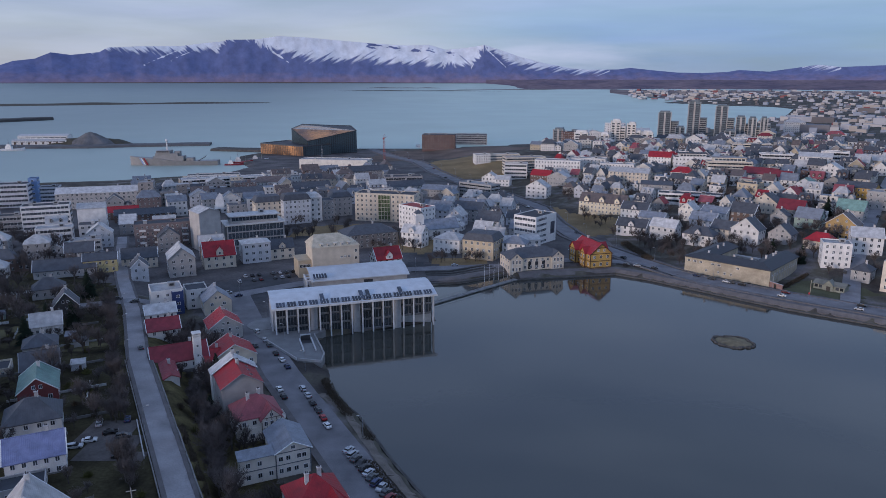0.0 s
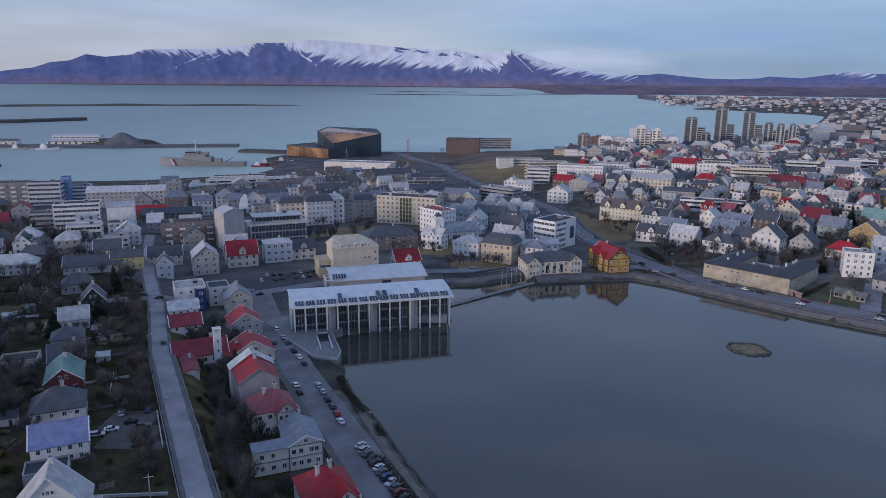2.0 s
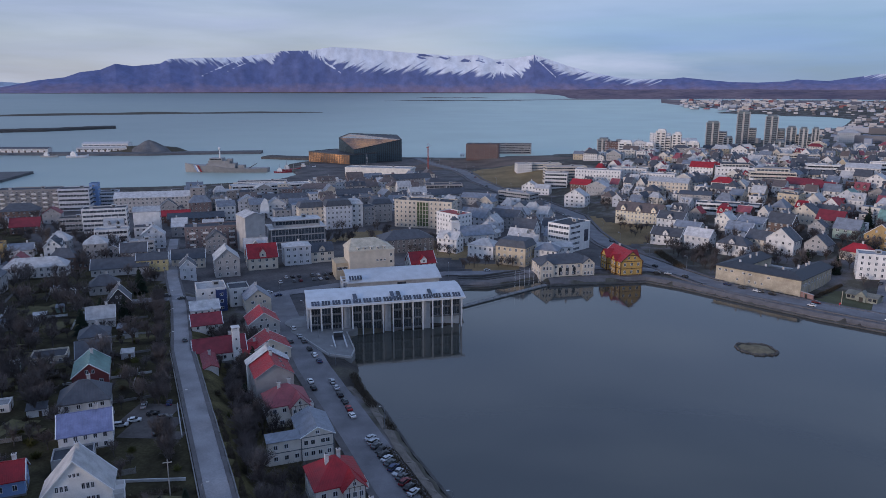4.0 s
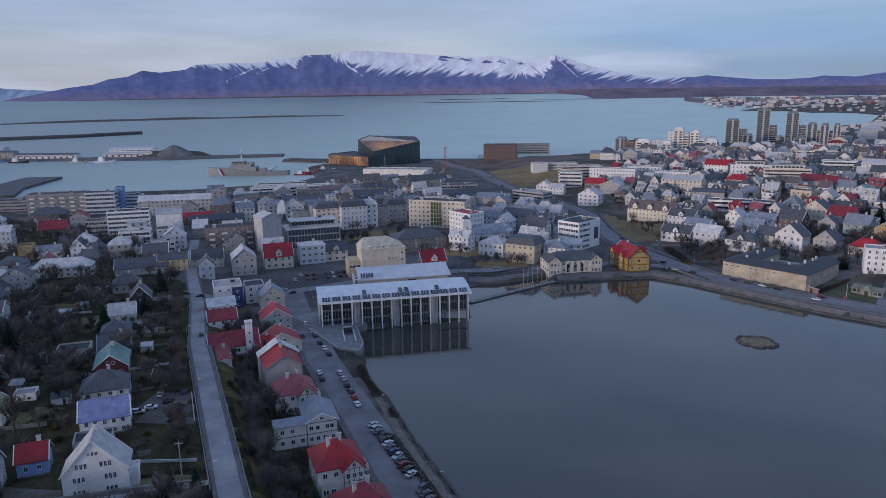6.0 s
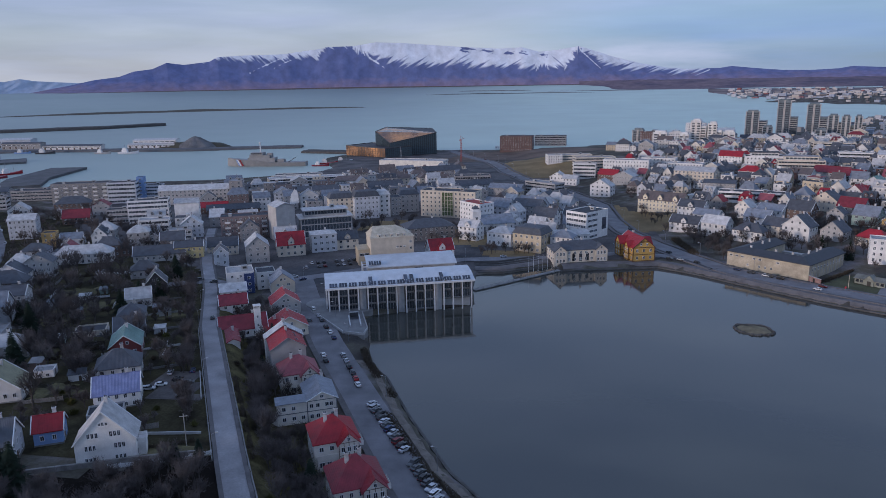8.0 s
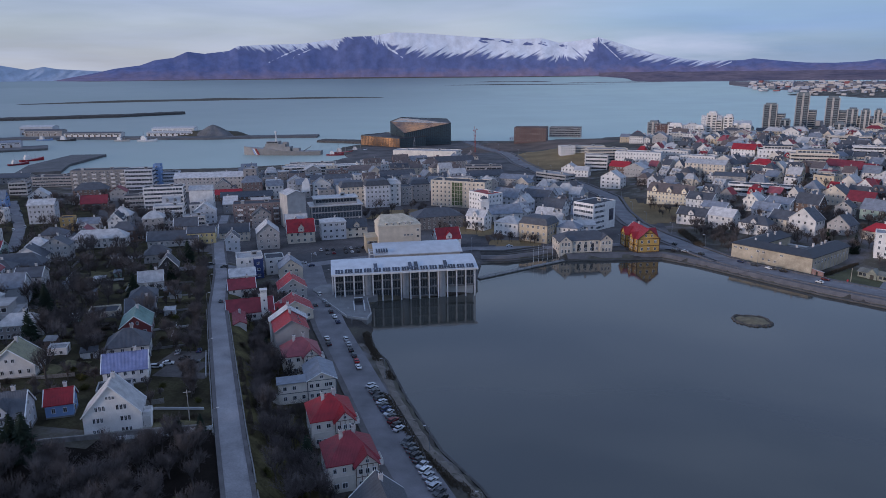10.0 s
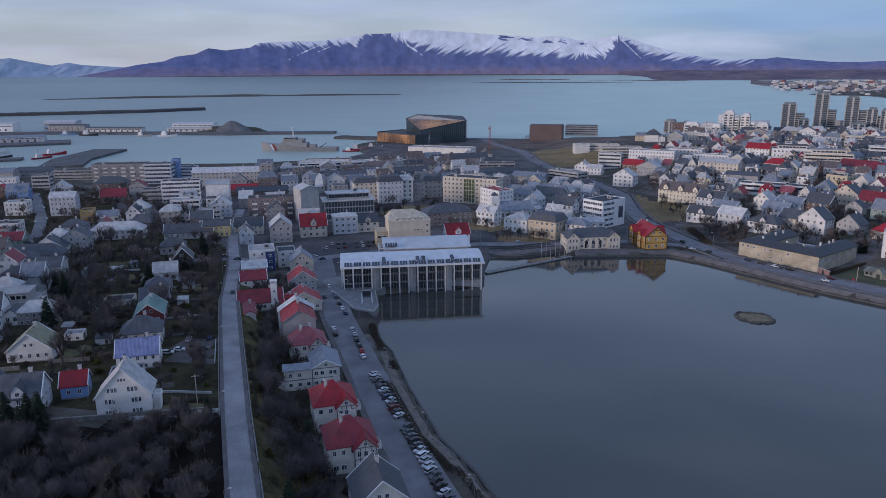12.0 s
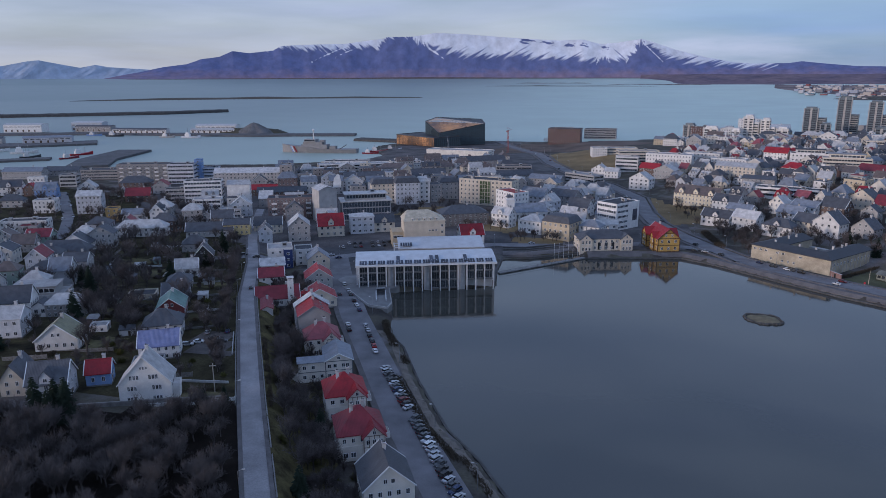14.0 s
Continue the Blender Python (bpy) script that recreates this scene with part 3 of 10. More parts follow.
def far_island(name, turn0, turn1, r, deep, high, material, label):
    """A low strip of land far out in the bay."""
    z0 = float(sea_level(np.array(float(r))))
    verts, faces, n, k = [], [], 60, 6
    for i in range(n + 1):
        s = i / n
        a = radians(turn0 + (turn1 - turn0) * s)
        body = math.sin(math.pi * min(1, max(0, s))) ** 0.35
        for j in range(k + 1):
            q = j / k
            rr = r + (q - 0.3) * deep * body
            z = z0 - 1 + (high * (0.6 + 0.5 * noise.noise(Vector((s * 7, q, r)))) + 1) * body * math.sin(math.pi * q) ** 0.6
            verts.append((20 - rr * math.sin(a), -20 + rr * math.cos(a), z))
    for i in range(n):
        for j in range(k):
            o = i * (k + 1) + j
            faces.append((o, o + 1, o + k + 2, o + k + 1))
    tagged(new(name, mesh_of(name, verts, faces, material, True)), label, "island", kind="structure")


TURF = surface("island turf", (0.10, 0.085, 0.06), 0.95, 0.35, 0.01, 0.1, 0.2)
SHORE_TURF = surface("shore turf", (0.14, 0.10, 0.085), 0.95, 0.35, 0.008, 0.1, 0.2)
far_island("island_1", 40, 13.5, 2870, 150, 9, TURF, "long flat dark green island in the bay")
far_island("island_2", 9.2, -4.5, 3680, 90, 4, TURF, "low dark island far out in the bay")
far_island("island_3", 6.5, 0.5, 4120, 80, 5, SHORE_TURF, "low brown spit far out in the bay")
far_island("island_4", -0.5, -9, 3900, 60, 4, SHORE_TURF, "low brown headland far out in the bay")


def far_land(name, edge, back, high, material, label, hills=0.0):
    """A tract of land across the bay: its near shore by azimuth and distance, rising to a height at its back."""
    turns = np.arange(edge[-1][0], edge[0][0], 0.12)
    near = np.interp(turns, [a for a, _ in edge[::-1]], [b for _, b in edge[::-1]])
    verts, faces, rows = [], [], 14
    for j in range(rows):
        s = j / (rows - 1)
        for a, n in zip(turns, near):
            n += 22 * noise.fractal(Vector((a * 0.9, 3.0, n * 0.001)), 1.0, 2.0, 4)
            r = n + (max(back, n + 15) - n) * s
            lump = noise.fractal(Vector((a * 0.45, s * 2.0, 11.0)), 1.0, 2.0, 4)
            z = float(sea_level(np.array(r))) + (1.2 if j else -2.0) + high * s * s * (1 + hills * lump) + 2.0 * abs(lump)
            t = radians(a)
            verts.append((20 - r * math.sin(t), -20 + r * math.cos(t), z))
    nx = len(turns)
    for j in range(rows - 1):
        for i in range(nx - 1):
            faces.append((j * nx + i, (j + 1) * nx + i, (j + 1) * nx + i + 1, j * nx + i + 1))
    tagged(new(name, mesh_of(name, verts, faces, material, True)), label, "land", kind="structure")


HEATH = surface("far heath", (0.20, 0.150, 0.165), 0.95, 0.45, 0.006, 0.03, 0.2, second=(0.12, 0.10, 0.14), spec=0.1)
far_land("far_plain", [(-3.0, 4480), (-5.2, 4250), (-6.0, 3990), (-9, 3930), (-13, 3960), (-16, 4080), (-46, 4120)], 4560, 20, HEATH, "brown winter heath beyond the bay", 0.25)
far_land("far_headland", [(-12.4, 3560), (-13.2, 3400), (-15, 3230), (-18, 3060), (-21, 2900), (-25, 2760), (-46, 2600)], 3760, 5, surface("headland turf", (0.25, 0.20, 0.19), 0.95, 0.4, 0.01, 0.06, 0.2, second=(0.15, 0.125, 0.125), spec=0.1), "low brown headland with pale houses")
far_island("far_shore", 37, -45, 4540, 140, 9, SHORE_TURF, "brown shore plain at the mountain's foot")

# ---- houses -----------------------------------------------------------------
FOOTPRINTS = []  # centre, turn, half sizes of all that is built, to keep trees and cars clear


def window_mesh():
    """A casement with a proud frame, a mullion and recessed dark panes; one metre by one, centred, facing -y."""
    bm = bmesh.new()
    for x0, x1, z0, z1 in ((-0.5, -0.42, -0.5, 0.5), (0.42, 0.5, -0.5, 0.5), (-0.42, 0.42, 0.42, 0.5), (-0.42, 0.42, -0.5, -0.42), (-0.03, 0.03, -0.42, 0.42)):
        box(bm, x0, x1, -0.07, 0.02, z0, z1, 0)
    v = [bm.verts.new(p) for p in ((-0.42, -0.02, -0.42), (0.42, -0.02, -0.42), (0.42, -0.02, 0.42), (-0.42, -0.02, 0.42))]
    bm.faces.new(v).material_index = 1
    return from_bm("window", bm, (FRAME_WHITE, glass_dark()))


def band_mesh():
    """A ribbon of office glazing between thin posts; one metre by one, centred, facing -y."""
    bm = bmesh.new()
    v = [bm.verts.new(p) for p in ((-0.5, -0.03, -0.5), (0.5, -0.03, -0.5), (0.5, -0.03, 0.5), (-0.5, -0.03, 0.5))]
    bm.faces.new(v).material_index = 1
    for i in range(9):
        x = -0.5 + i / 8
        box(bm, x - 0.008, x + 0.008, -0.09, 0.0, -0.5, 0.5, 0)
    box(bm, -0.5, 0.5, -0.1, 0.0, 0.46, 0.54, 0)
    box(bm, -0.5, 0.5, -0.12, 0.0, -0.54, -0.46, 0)
    return from_bm("window_band", bm, (FRAME_WHITE, glass_dark()))


def door_mesh():
    bm = bmesh.new()
    box(bm, -0.55, 0.55, -0.06, 0.02, 0, 2.15, 0)
    box(bm, -0.45, 0.45, -0.09, -0.05, 0.05, 2.05, 1)
    return from_bm("door", bm, (FRAME_WHITE, surface("door paint", (0.10, 0.07, 0.05), 0.5, 0.3)))


def chimney_mesh():
    bm = bmesh.new()
    box(bm, -0.4, 0.4, -0.35, 0.35, -1.6, 1.2, 0)
    box(bm, -0.48, 0.48, -0.43, 0.43, 1.2, 1.38, 0)
    rod(bm, (-0.15, 0, 1.38), (-0.15, 0, 1.75), 0.13, mat=1)
    rod(bm, (0.18, 0, 1.38), (0.18, 0, 1.65), 0.13, mat=1)
    return from_bm("chimney", bm, (surface("chimney render", (0.55, 0.53, 0.52), 0.8, 0.3, 1.0), METAL_DARK))


def rooftop_mesh():
    bm = bmesh.new()
    box(bm, -1.3, 1.3, -1.0, 1.0, 0, 1.5, 0)
    box(bm, -1.4, 1.4, -1.1, 1.1, 1.5, 1.62, 0)
    box(bm, -0.8, 0.8, -1.06, -1.0, 0.3, 1.2, 1)
    return from_bm("roof_unit", bm, (CONCRETE, METAL_DARK))


def skylight_mesh():
    bm = bmesh.new()
    box(bm, -0.4, 0.4, -0.55, 0.55, 0, 0.12, 0)
    box(bm, -0.31, 0.31, -0.45, 0.45, 0.12, 0.135, 1)
    return from_bm("skylight", bm, (METAL_GREY, glass_dark()))


SKYLIGHT = skylight_mesh()
WINDOW, BAND, DOOR, CHIMNEY, ROOF_UNIT = window_mesh(), band_mesh(), door_mesh(), chimney_mesh(), rooftop_mesh()


def roof_bm(kind, w, d, rh, over=0.35, thick=0.22):
    """The roof over a w by d plan, eaves at z 0."""
    bm = bmesh.new()
    x, y = w / 2 + over, d / 2 + over
    drop = rh * over / (d / 2)
    if kind == "gx":
        for s in (-1, 1):
            slab(bm, [(-x, s * y, -drop), (x, s * y, -drop), (x, 0, rh), (-x, 0, rh)][::s], thick)
        box(bm, -x, x, -0.12, 0.12, rh - 0.1, rh + 0.07)
    elif kind == "gy":
        drop = rh * over / (w / 2)
        for s in (-1, 1):
            slab(bm, [(s * x, -y, -drop), (s * x, y, -drop), (0, y, rh), (0, -y, rh)][::-s], thick)
        box(bm, -0.12, 0.12, -y, y, rh - 0.1, rh + 0.07)
    elif kind in ("hip", "man"):
        if kind == "man":
            inset, mid = min(1.5, d * 0.15), rh * 0.8
        if kind == "hip":
            run = min(w, d) / 2 * 0.96
            a = [(-x, -y, 0), (x, -y, 0), (x, y, 0), (-x, y, 0)]
            b = [(-w / 2 + run, -d / 2 + run, rh), (w / 2 - run, -d / 2 + run, rh), (w / 2 - run, d / 2 - run, rh), (-w / 2 + run, d / 2 - run, rh)]
        else:
            a = [(-x, -y, 0), (x, -y, 0), (x, y, 0), (-x, y, 0)]
            b = [(-w / 2 + inset, -d / 2 + inset, mid), (w / 2 - inset, -d / 2 + inset, mid), (w / 2 - inset, d / 2 - inset, mid), (-w / 2 + inset, d / 2 - inset, mid)]
        va, vb = [bm.verts.new(p) for p in a], [bm.verts.new(p) for p in b]
        vc = [bm.verts.new((p[0], p[1], p[2] - thick)) for p in a]
        for i in range(4):
            j = (i + 1) % 4
            bm.faces.new((va[i], va[j], vb[j], vb[i]))
            bm.faces.new((vc[i], vc[j], va[j], va[i]))
        bm.faces.new(vb)
        bm.faces.new(vc[::-1])
        if kind == "man":
            run, hi = (d / 2 - inset) * 0.98, rh
            c = [(-w / 2 + inset + run * 0.8, 0, hi), (w / 2 - inset - run * 0.8, 0, hi)] if w > d else None
            if c:
                vd = [bm.verts.new(p) for p in c]
                e = [bm.verts.new((p[0], p[1], p[2] + 0.02)) for p in b]
                bm.faces.new((e[0], e[1], vd[1], vd[0]))
                bm.faces.new((e[2], e[3], vd[0], vd[1]))
                bm.faces.new((e[1], e[2], vd[1]))
                bm.faces.new((e[3], e[0], vd[0]))
    else:
        slab(bm, [(-w / 2 + 0.25, -d / 2 + 0.25, 0.05), (w / 2 - 0.25, -d / 2 + 0.25, 0.05), (w / 2 - 0.25, d / 2 - 0.25, 0.05), (-w / 2 + 0.25, d / 2 - 0.25, 0.05)], 0.2)
    return bm


def body_bm(kind, w, d, h, rh, deep):
    """Walls down to below the ground, with the gables that the roof needs."""
    bm = bmesh.new()
    x, y = w / 2, d / 2
    box(bm, -x, x, -y, y, -deep, h)
    if kind == "gx":
        for s in (-1, 1):
            slabx = [bm.verts.new(p) for p in ((s * x, -y, h), (s * x, y, h), (s * x, 0, h + rh - 0.15), (s * (x - 0.3), -y, h), (s * (x - 0.3), y, h), (s * (x - 0.3), 0, h + rh - 0.15))]
            bm.faces.new((slabx[0], slabx[1], slabx[2])[::s])
            bm.faces.new((slabx[3], slabx[4], slabx[5])[::-s])
    elif kind == "gy":
        for s in (-1, 1):
            v = [bm.verts.new(p) for p in ((-x, s * y, h), (x, s * y, h), (0, s * y, h + rh - 0.15), (-x, s * (y - 0.3), h), (x, s * (y - 0.3), h), (0, s * (y - 0.3), h + rh - 0.15))]
            bm.faces.new((v[0], v[1], v[2])[::-s])
            bm.faces.new((v[3], v[4], v[5])[::s])
    elif kind == "flat":
        for a in ((-x, x, -y, -y + 0.25), (-x, x, y - 0.25, y), (-x, -x + 0.25, -y + 0.25, y - 0.25), (x - 0.25, x, -y + 0.25, y - 0.25)):
            box(bm, *a, h + 0.003, h + 0.55)
    return bm


def pane(verts, faces, mats, m, x, y, z, w, h, posts=0):
    """A far window: a shallow white surround, open at the back, with the glass set in it."""
    a, b, e = w / 2, h / 2, 0.07
    o = len(verts)
    for yy, g in ((0.0, e), (-0.08, e), (-0.085, 0)):
        verts.extend((m @ Vector((x + i * (a + g), y + yy, z + j * (b + g))))[:] for i, j in ((-1, -1), (1, -1), (1, 1), (-1, 1)))
    faces.extend(((o + 4, o + 5, o + 6, o + 7), (o, o + 1, o + 5, o + 4), (o + 1, o + 2, o + 6, o + 5), (o + 2, o + 3, o + 7, o + 6), (o + 3, o, o + 4, o + 7), (o + 8, o + 9, o + 10, o + 11)))
    mats.extend((0, 0, 0, 0, 0, 1))
    for k in range(posts):
        c, o = x - a + (k + 1) * w / (posts + 1), len(verts)
        verts.extend((m @ Vector((c + i * 0.06, y - 0.12, z + j * b)))[:] for i, j in ((-1, -1), (1, -1), (1, 1), (-1, 1)))
        faces.append((o, o + 1, o + 2, o + 3))
        mats.append(0)


def put_windows(parent, w, d, h, floors, sides, gap=2.6, size=(1.05, 1.35), band=False, z0=0.0, joined=False, gable=None):
    if joined:
        verts, faces, mats = [], [], []
        storey = h / floors
        for turn, length, off in sides:
            m = pose(0, 0, 0, 0, 0, turn)
            n = max(1, int((length - 0.6) / gap))
            for f in range(floors):
                z = z0 + f * storey + storey * 0.54
                if band:
                    pane(verts, faces, mats, m, 0, -off, z, length - 1.2, storey * 0.46, max(1, int(length / 2.2)))
                    continue
                for i in range(n):
                    pane(verts, faces, mats, m, (i - (n - 1) / 2) * (length - 0.8) / n, -off, z, size[0], min(size[1], storey * 0.56), 1)
        for turn, off, span in gable or ():
            for x in ((-span * 0.14, span * 0.14) if span > 7.5 else (0,)):
                pane(verts, faces, mats, pose(0, 0, 0, 0, 0, turn), x, -off, h + span * 0.13, 0.9, 1.2, 1)
        me = mesh_of("glazing", verts, faces, (FRAME_WHITE, glass_dark()))
        me.polygons.foreach_set("material_index", mats)
        part("glazing", me, parent)["kind"] = "stuff"
        return
    storey = h / floors
    for turn, length, off in sides:
        n = max(1, int((length - 0.8) / gap))
        m = pose(0, 0, 0, 0, 0, turn)
        for f in range(floors):
            z = z0 + f * storey + storey * 0.52
            if band:
                part("window_band", BAND, parent, m=m @ Matrix.LocRotScale((0, -off - 0.01, z), None, (length - 1.0, 1, storey * 0.48)))["kind"] = "stuff"
                continue
            for i in range(n):
                x = (i - (n - 1) / 2) * (length - 1.0) / n
                part("window", WINDOW, parent, m=m @ Matrix.LocRotScale((x, -off - 0.01, z), None, (size[0], 1, min(size[1], storey * 0.55))))


WALL_WORDS = {"white": "white-painted", "paleblue": "pale blue-grey", "cream": "cream-rendered", "offwhite": "off-white timber", "grey": "grey-rendered", "concrete": "bare concrete", "yellow": "yellow-painted",
              "ochre": "ochre-brown", "blue": "bright blue", "brown": "dark brown", "maroon": "maroon timber", "black": "black timber", "green": "grey-green", "buff": "buff stone",
              "darkstone": "dark basalt stone", "navy": "dark navy blue", "lemon": "pale yellow", "ivory": "ivory-painted", "dusk": "dull mauve brick", "brick": "red-brown brick"}
ROOF_WORDS = {"red": "bright red metal roof", "darkred": "faded dark red roof", "rose": "faded rose-red roof", "slate": "dark grey roof", "metal": "pale metal roof", "bluegrey": "blue-grey metal roof", "green": "green metal roof",
              "blue": "lavender-blue metal roof", "olive": "mossy olive roof", "brownroof": "brown roof", "buff": "buff stone roof", "redtrim": "flat roof with red trim"}


def house(x, y, turn, w, d, h, kind, rh, wall, roof, extra="", plain=False):
    """A house with its base on the ground: body, roof, windows, door, chimney or roof units."""
    c, s = math.cos(radians(turn)), math.sin(radians(turn))
    corners = [(x + c * a * w / 2 - s * b * d / 2, y + s * a * w / 2 + c * b * d / 2) for a in (-1, 1) for b in (-1, 1)]
    levels = [max(level_at(*p), 0.4) for p in corners]
    low, z = min(levels), max(level_at(x, y), 0.6)
    FOOTPRINTS.append((x, y, turn, w / 2, d / 2))
    tall = h > 8.5 or kind == "flat"
    word = "office block" if (kind == "flat" and w * h > 150) else "house"
    ob = thing("building" if word != "house" else "house", x, y, z, turn, f"{WALL_WORDS[wall]} {word} with a {ROOF_WORDS[roof]}", "building" if word != "house" else "house")
    far = math.hypot(x, y) > 520
    ribs = "Y" if kind == "gy" else "X"
    if kind == "flat":
        top = surface("flat roof " + roof, tuple(0.75 * v for v in ROOFS[roof]), 0.85, 0.3, 0.25, 3.0, 0.2)
    else:
        top = roofing(roof, ribs)
    part("body", body_bm(kind, w, d, h, rh, z - low + 0.6), ob, material=wall_paint(wall))
    roof_ob = part("roof", roof_bm(kind, w, d, rh), ob, m=pose(0, 0, h + 0.01), material=top)
    floors = max(1, round(h / 3.0))
    reach = math.hypot(x, y)
    sides = [(0, w, d / 2), (90, d, w / 2), (-90, d, w / 2), (180, w, d / 2)]
    sides = sides[:2] if plain or far else sides[:3] if reach > 210 else sides
    band = extra == "ribbon" or kind == "flat" and (reach > 420 and int(x + y) % 2 or wall in ("grey", "concrete", "cream")) and w > 12 and extra not in ("balcony", "atrium")
    joined = reach > 300
    ends = ((0, d / 2, w), (180, d / 2, w)) if kind == "gy" else ((90, w / 2, d), (-90, w / 2, d)) if kind == "gx" else ()
    if joined:
        sides = [(0, w, d / 2), (90, d, w / 2), (-90, d, w / 2), (180, w, d / 2)]
    style = int(abs(x) * 7 + abs(y) * 3) % 5
    gap, size = (2.9, 2.6, 3.3, 2.4, 3.0)[style], ((1.0, 1.3), (0.9, 1.35), (1.35, 1.2), (0.8, 1.25), (1.1, 1.4))[style]
    if reach < 240:
        gap, size = (2.0, 2.3, 2.1, 1.9, 2.2)[style], ((0.9, 1.35), (1.0, 1.4), (0.8, 1.3), (0.95, 1.25), (1.1, 1.3))[style]
    if extra in ("blank", "skylights"):
        sides, joined = [(90, d, w / 2)], True
    put_windows(ob, w, d, h, floors, sides, gap, size, band, joined=joined, gable=ends if rh > 2.8 and extra not in ("blank", "skylights") else ())
    if not joined and kind == "gy" and rh > 3.4 and extra not in ("blank", "skylights"):
        for yy, tt in ((-d / 2 - 0.01, 0), (d / 2 + 0.01, 180)):
            for xx in ((-0.8, 0.8) if w > 8 else (0,)):
                part("window", WINDOW, ob, m=Matrix.LocRotScale((xx, yy, h + rh * 0.28), Euler((0, 0, radians(tt))), (0.85, 1, 1.1)))
    if not joined and kind == "gx" and rh > 3.4 and not plain:
        for xx, tt in ((-w / 2 - 0.01, -90), (w / 2 + 0.01, 90)):
            part("window", WINDOW, ob, m=Matrix.LocRotScale((xx, 0, h + rh * 0.28), Euler((0, 0, radians(tt))), (0.85, 1, 1.1)))
    if not far and not plain:
        part("door", DOOR, ob, m=pose(w * 0.5 + 0.01, -d * 0.12, 0.1, 0, 0, 90))
    if kind in ("gx", "gy", "hip", "man") and not (plain and far):
        at = (w * 0.22, 0.3) if kind == "gx" else (0.3, d * 0.2)
        if kind == "hip":
            at = (w * 0.1, 0.2)
        part("chimney", CHIMNEY, ob, m=pose(*at, h + rh * 0.97))
    if reach < 260 and w > 6:
        bm = bmesh.new()
        for x0, x1, y0, y1 in ((-w / 2 - 0.04, w / 2 + 0.04, -d / 2 - 0.04, -d / 2), (-w / 2 - 0.04, w / 2 + 0.04, d / 2, d / 2 + 0.04), (-w / 2 - 0.04, -w / 2, -d / 2, d / 2), (w / 2, w / 2 + 0.04, -d / 2, d / 2)):
            box(bm, x0, x1, y0, y1, low - z - 0.5, 0.5)
        part("plinth", bm, ob, material=surface("plinth", (0.22, 0.22, 0.22), 0.85, 0.3))
        if kind in ("gx", "gy") and extra == "skylights":
            for k in (-0.28, 0.05, 0.3):
                m = pose(k * w, -d * 0.27, h + rh * 0.46 + 0.06, math.degrees(math.atan2(rh, d / 2))) if kind == "gx" else pose(w * 0.27, k * d, h + rh * 0.46 + 0.06, 0, math.degrees(math.atan2(rh, w / 2)), 0)
                part("skylight", SKYLIGHT, roof_ob, m=Matrix.Translation((0, 0, -h - 0.01)) @ m)
    if kind in ("gx", "gy") and reach < 460 and rh > 2 and style != 2:
        half, end = (d / 2, w / 2) if kind == "gx" else (w / 2, d / 2)
        for e in (-end - 0.37, end + 0.37):
            bm = bmesh.new()
            for k in (-1, 1):
                lo, hi = (k * (half + 0.35), -rh * 0.35 / half - 0.06), (0.0, rh - 0.06)
                p, q = ((e, lo[0], lo[1]), (e, hi[0], hi[1])) if kind == "gx" else ((lo[0], e, lo[1]), (hi[0], e, hi[1]))
                rod(bm, p, q, 0.15, sides=4)
            part("verge_board", bm, roof_ob, "painted verge board", material=FRAME_WHITE if wall not in ("grey", "concrete") or style == 1 else METAL_GREY)
    if kind == "flat" and w > 9 and d > 8:
        part("roof_unit", ROOF_UNIT, ob, m=pose(w * 0.2, d * 0.1, h + 0.06))
        if w > 24:
            part("roof_unit", ROOF_UNIT, ob, m=pose(-w * 0.3, -d * 0.1, h + 0.06, 0, 0, 90))
    if extra == "dormer":
        dw, dh = min(3.2, w * 0.28), rh * 0.62
        n = 1 if w < 18 else 3
        for i in range(n):
            xx = (i - (n - 1) / 2) * w / n
            bm = bmesh.new()
            y0, y1 = -d / 2 - 0.05, -0.2
            box(bm, xx - dw / 2, xx + dw / 2, y0, y1, h - 0.3, h + dh * 0.62)
            v = [bm.verts.new(p) for p in ((xx - dw / 2, y0, h + dh * 0.62), (xx + dw / 2, y0, h + dh * 0.62), (xx, y0, h + dh + 0.6))]
            bm.faces.new(v)
            dorm = part("dormer", bm, ob, material=wall_paint(wall))
            bm = bmesh.new()
            for sgn in (-1, 1):
                slab(bm, [(xx + sgn * (dw / 2 + 0.25), y0 - 0.25, h + dh * 0.52), (xx + sgn * (dw / 2 + 0.25), y1, h + dh * 0.52), (xx, y1, h + dh + 0.75), (xx, y0 - 0.25, h + dh + 0.75)][::-sgn], 0.15)
            part("dormer_roof", bm, dorm, material=roofing(roof, "Y"))
            part("window", WINDOW, dorm, m=Matrix.LocRotScale((xx, y0 - 0.01, h + dh * 0.3), None, (1.0, 1, 1.1)))
    if extra == "wing":
        ww, wd, wh = w * 0.45, d * 0.7, h * 0.62
        bm = body_bm("gy", ww, wd, wh, 1.6, z - low + 0.6)
        wing = part("wing", bm, ob, m=pose(w / 2 + ww / 2 - 0.1, -d * 0.08, 0), material=wall_paint(wall))
        part("wing_roof", roof_bm("gy", ww, wd, 1.6, 0.25, 0.15), wing, m=pose(0, 0, wh + 0.01), material=roofing(roof, "Y"))
        put_windows(wing, ww, wd, wh, max(1, round(wh / 3)), [(0, ww, wd / 2), (90, wd, ww / 2)], 2.2, (1.1, 1.3), joined=True)
    if extra == "atrium":
        bm = bmesh.new()
        box(bm, -w * 0.1, w * 0.1, -d / 2 - 0.4, -d / 2 - 0.02, 1.5, h - 0.4, 0)
        for i in range(5):
            xx = -w * 0.1 + i * w * 0.05
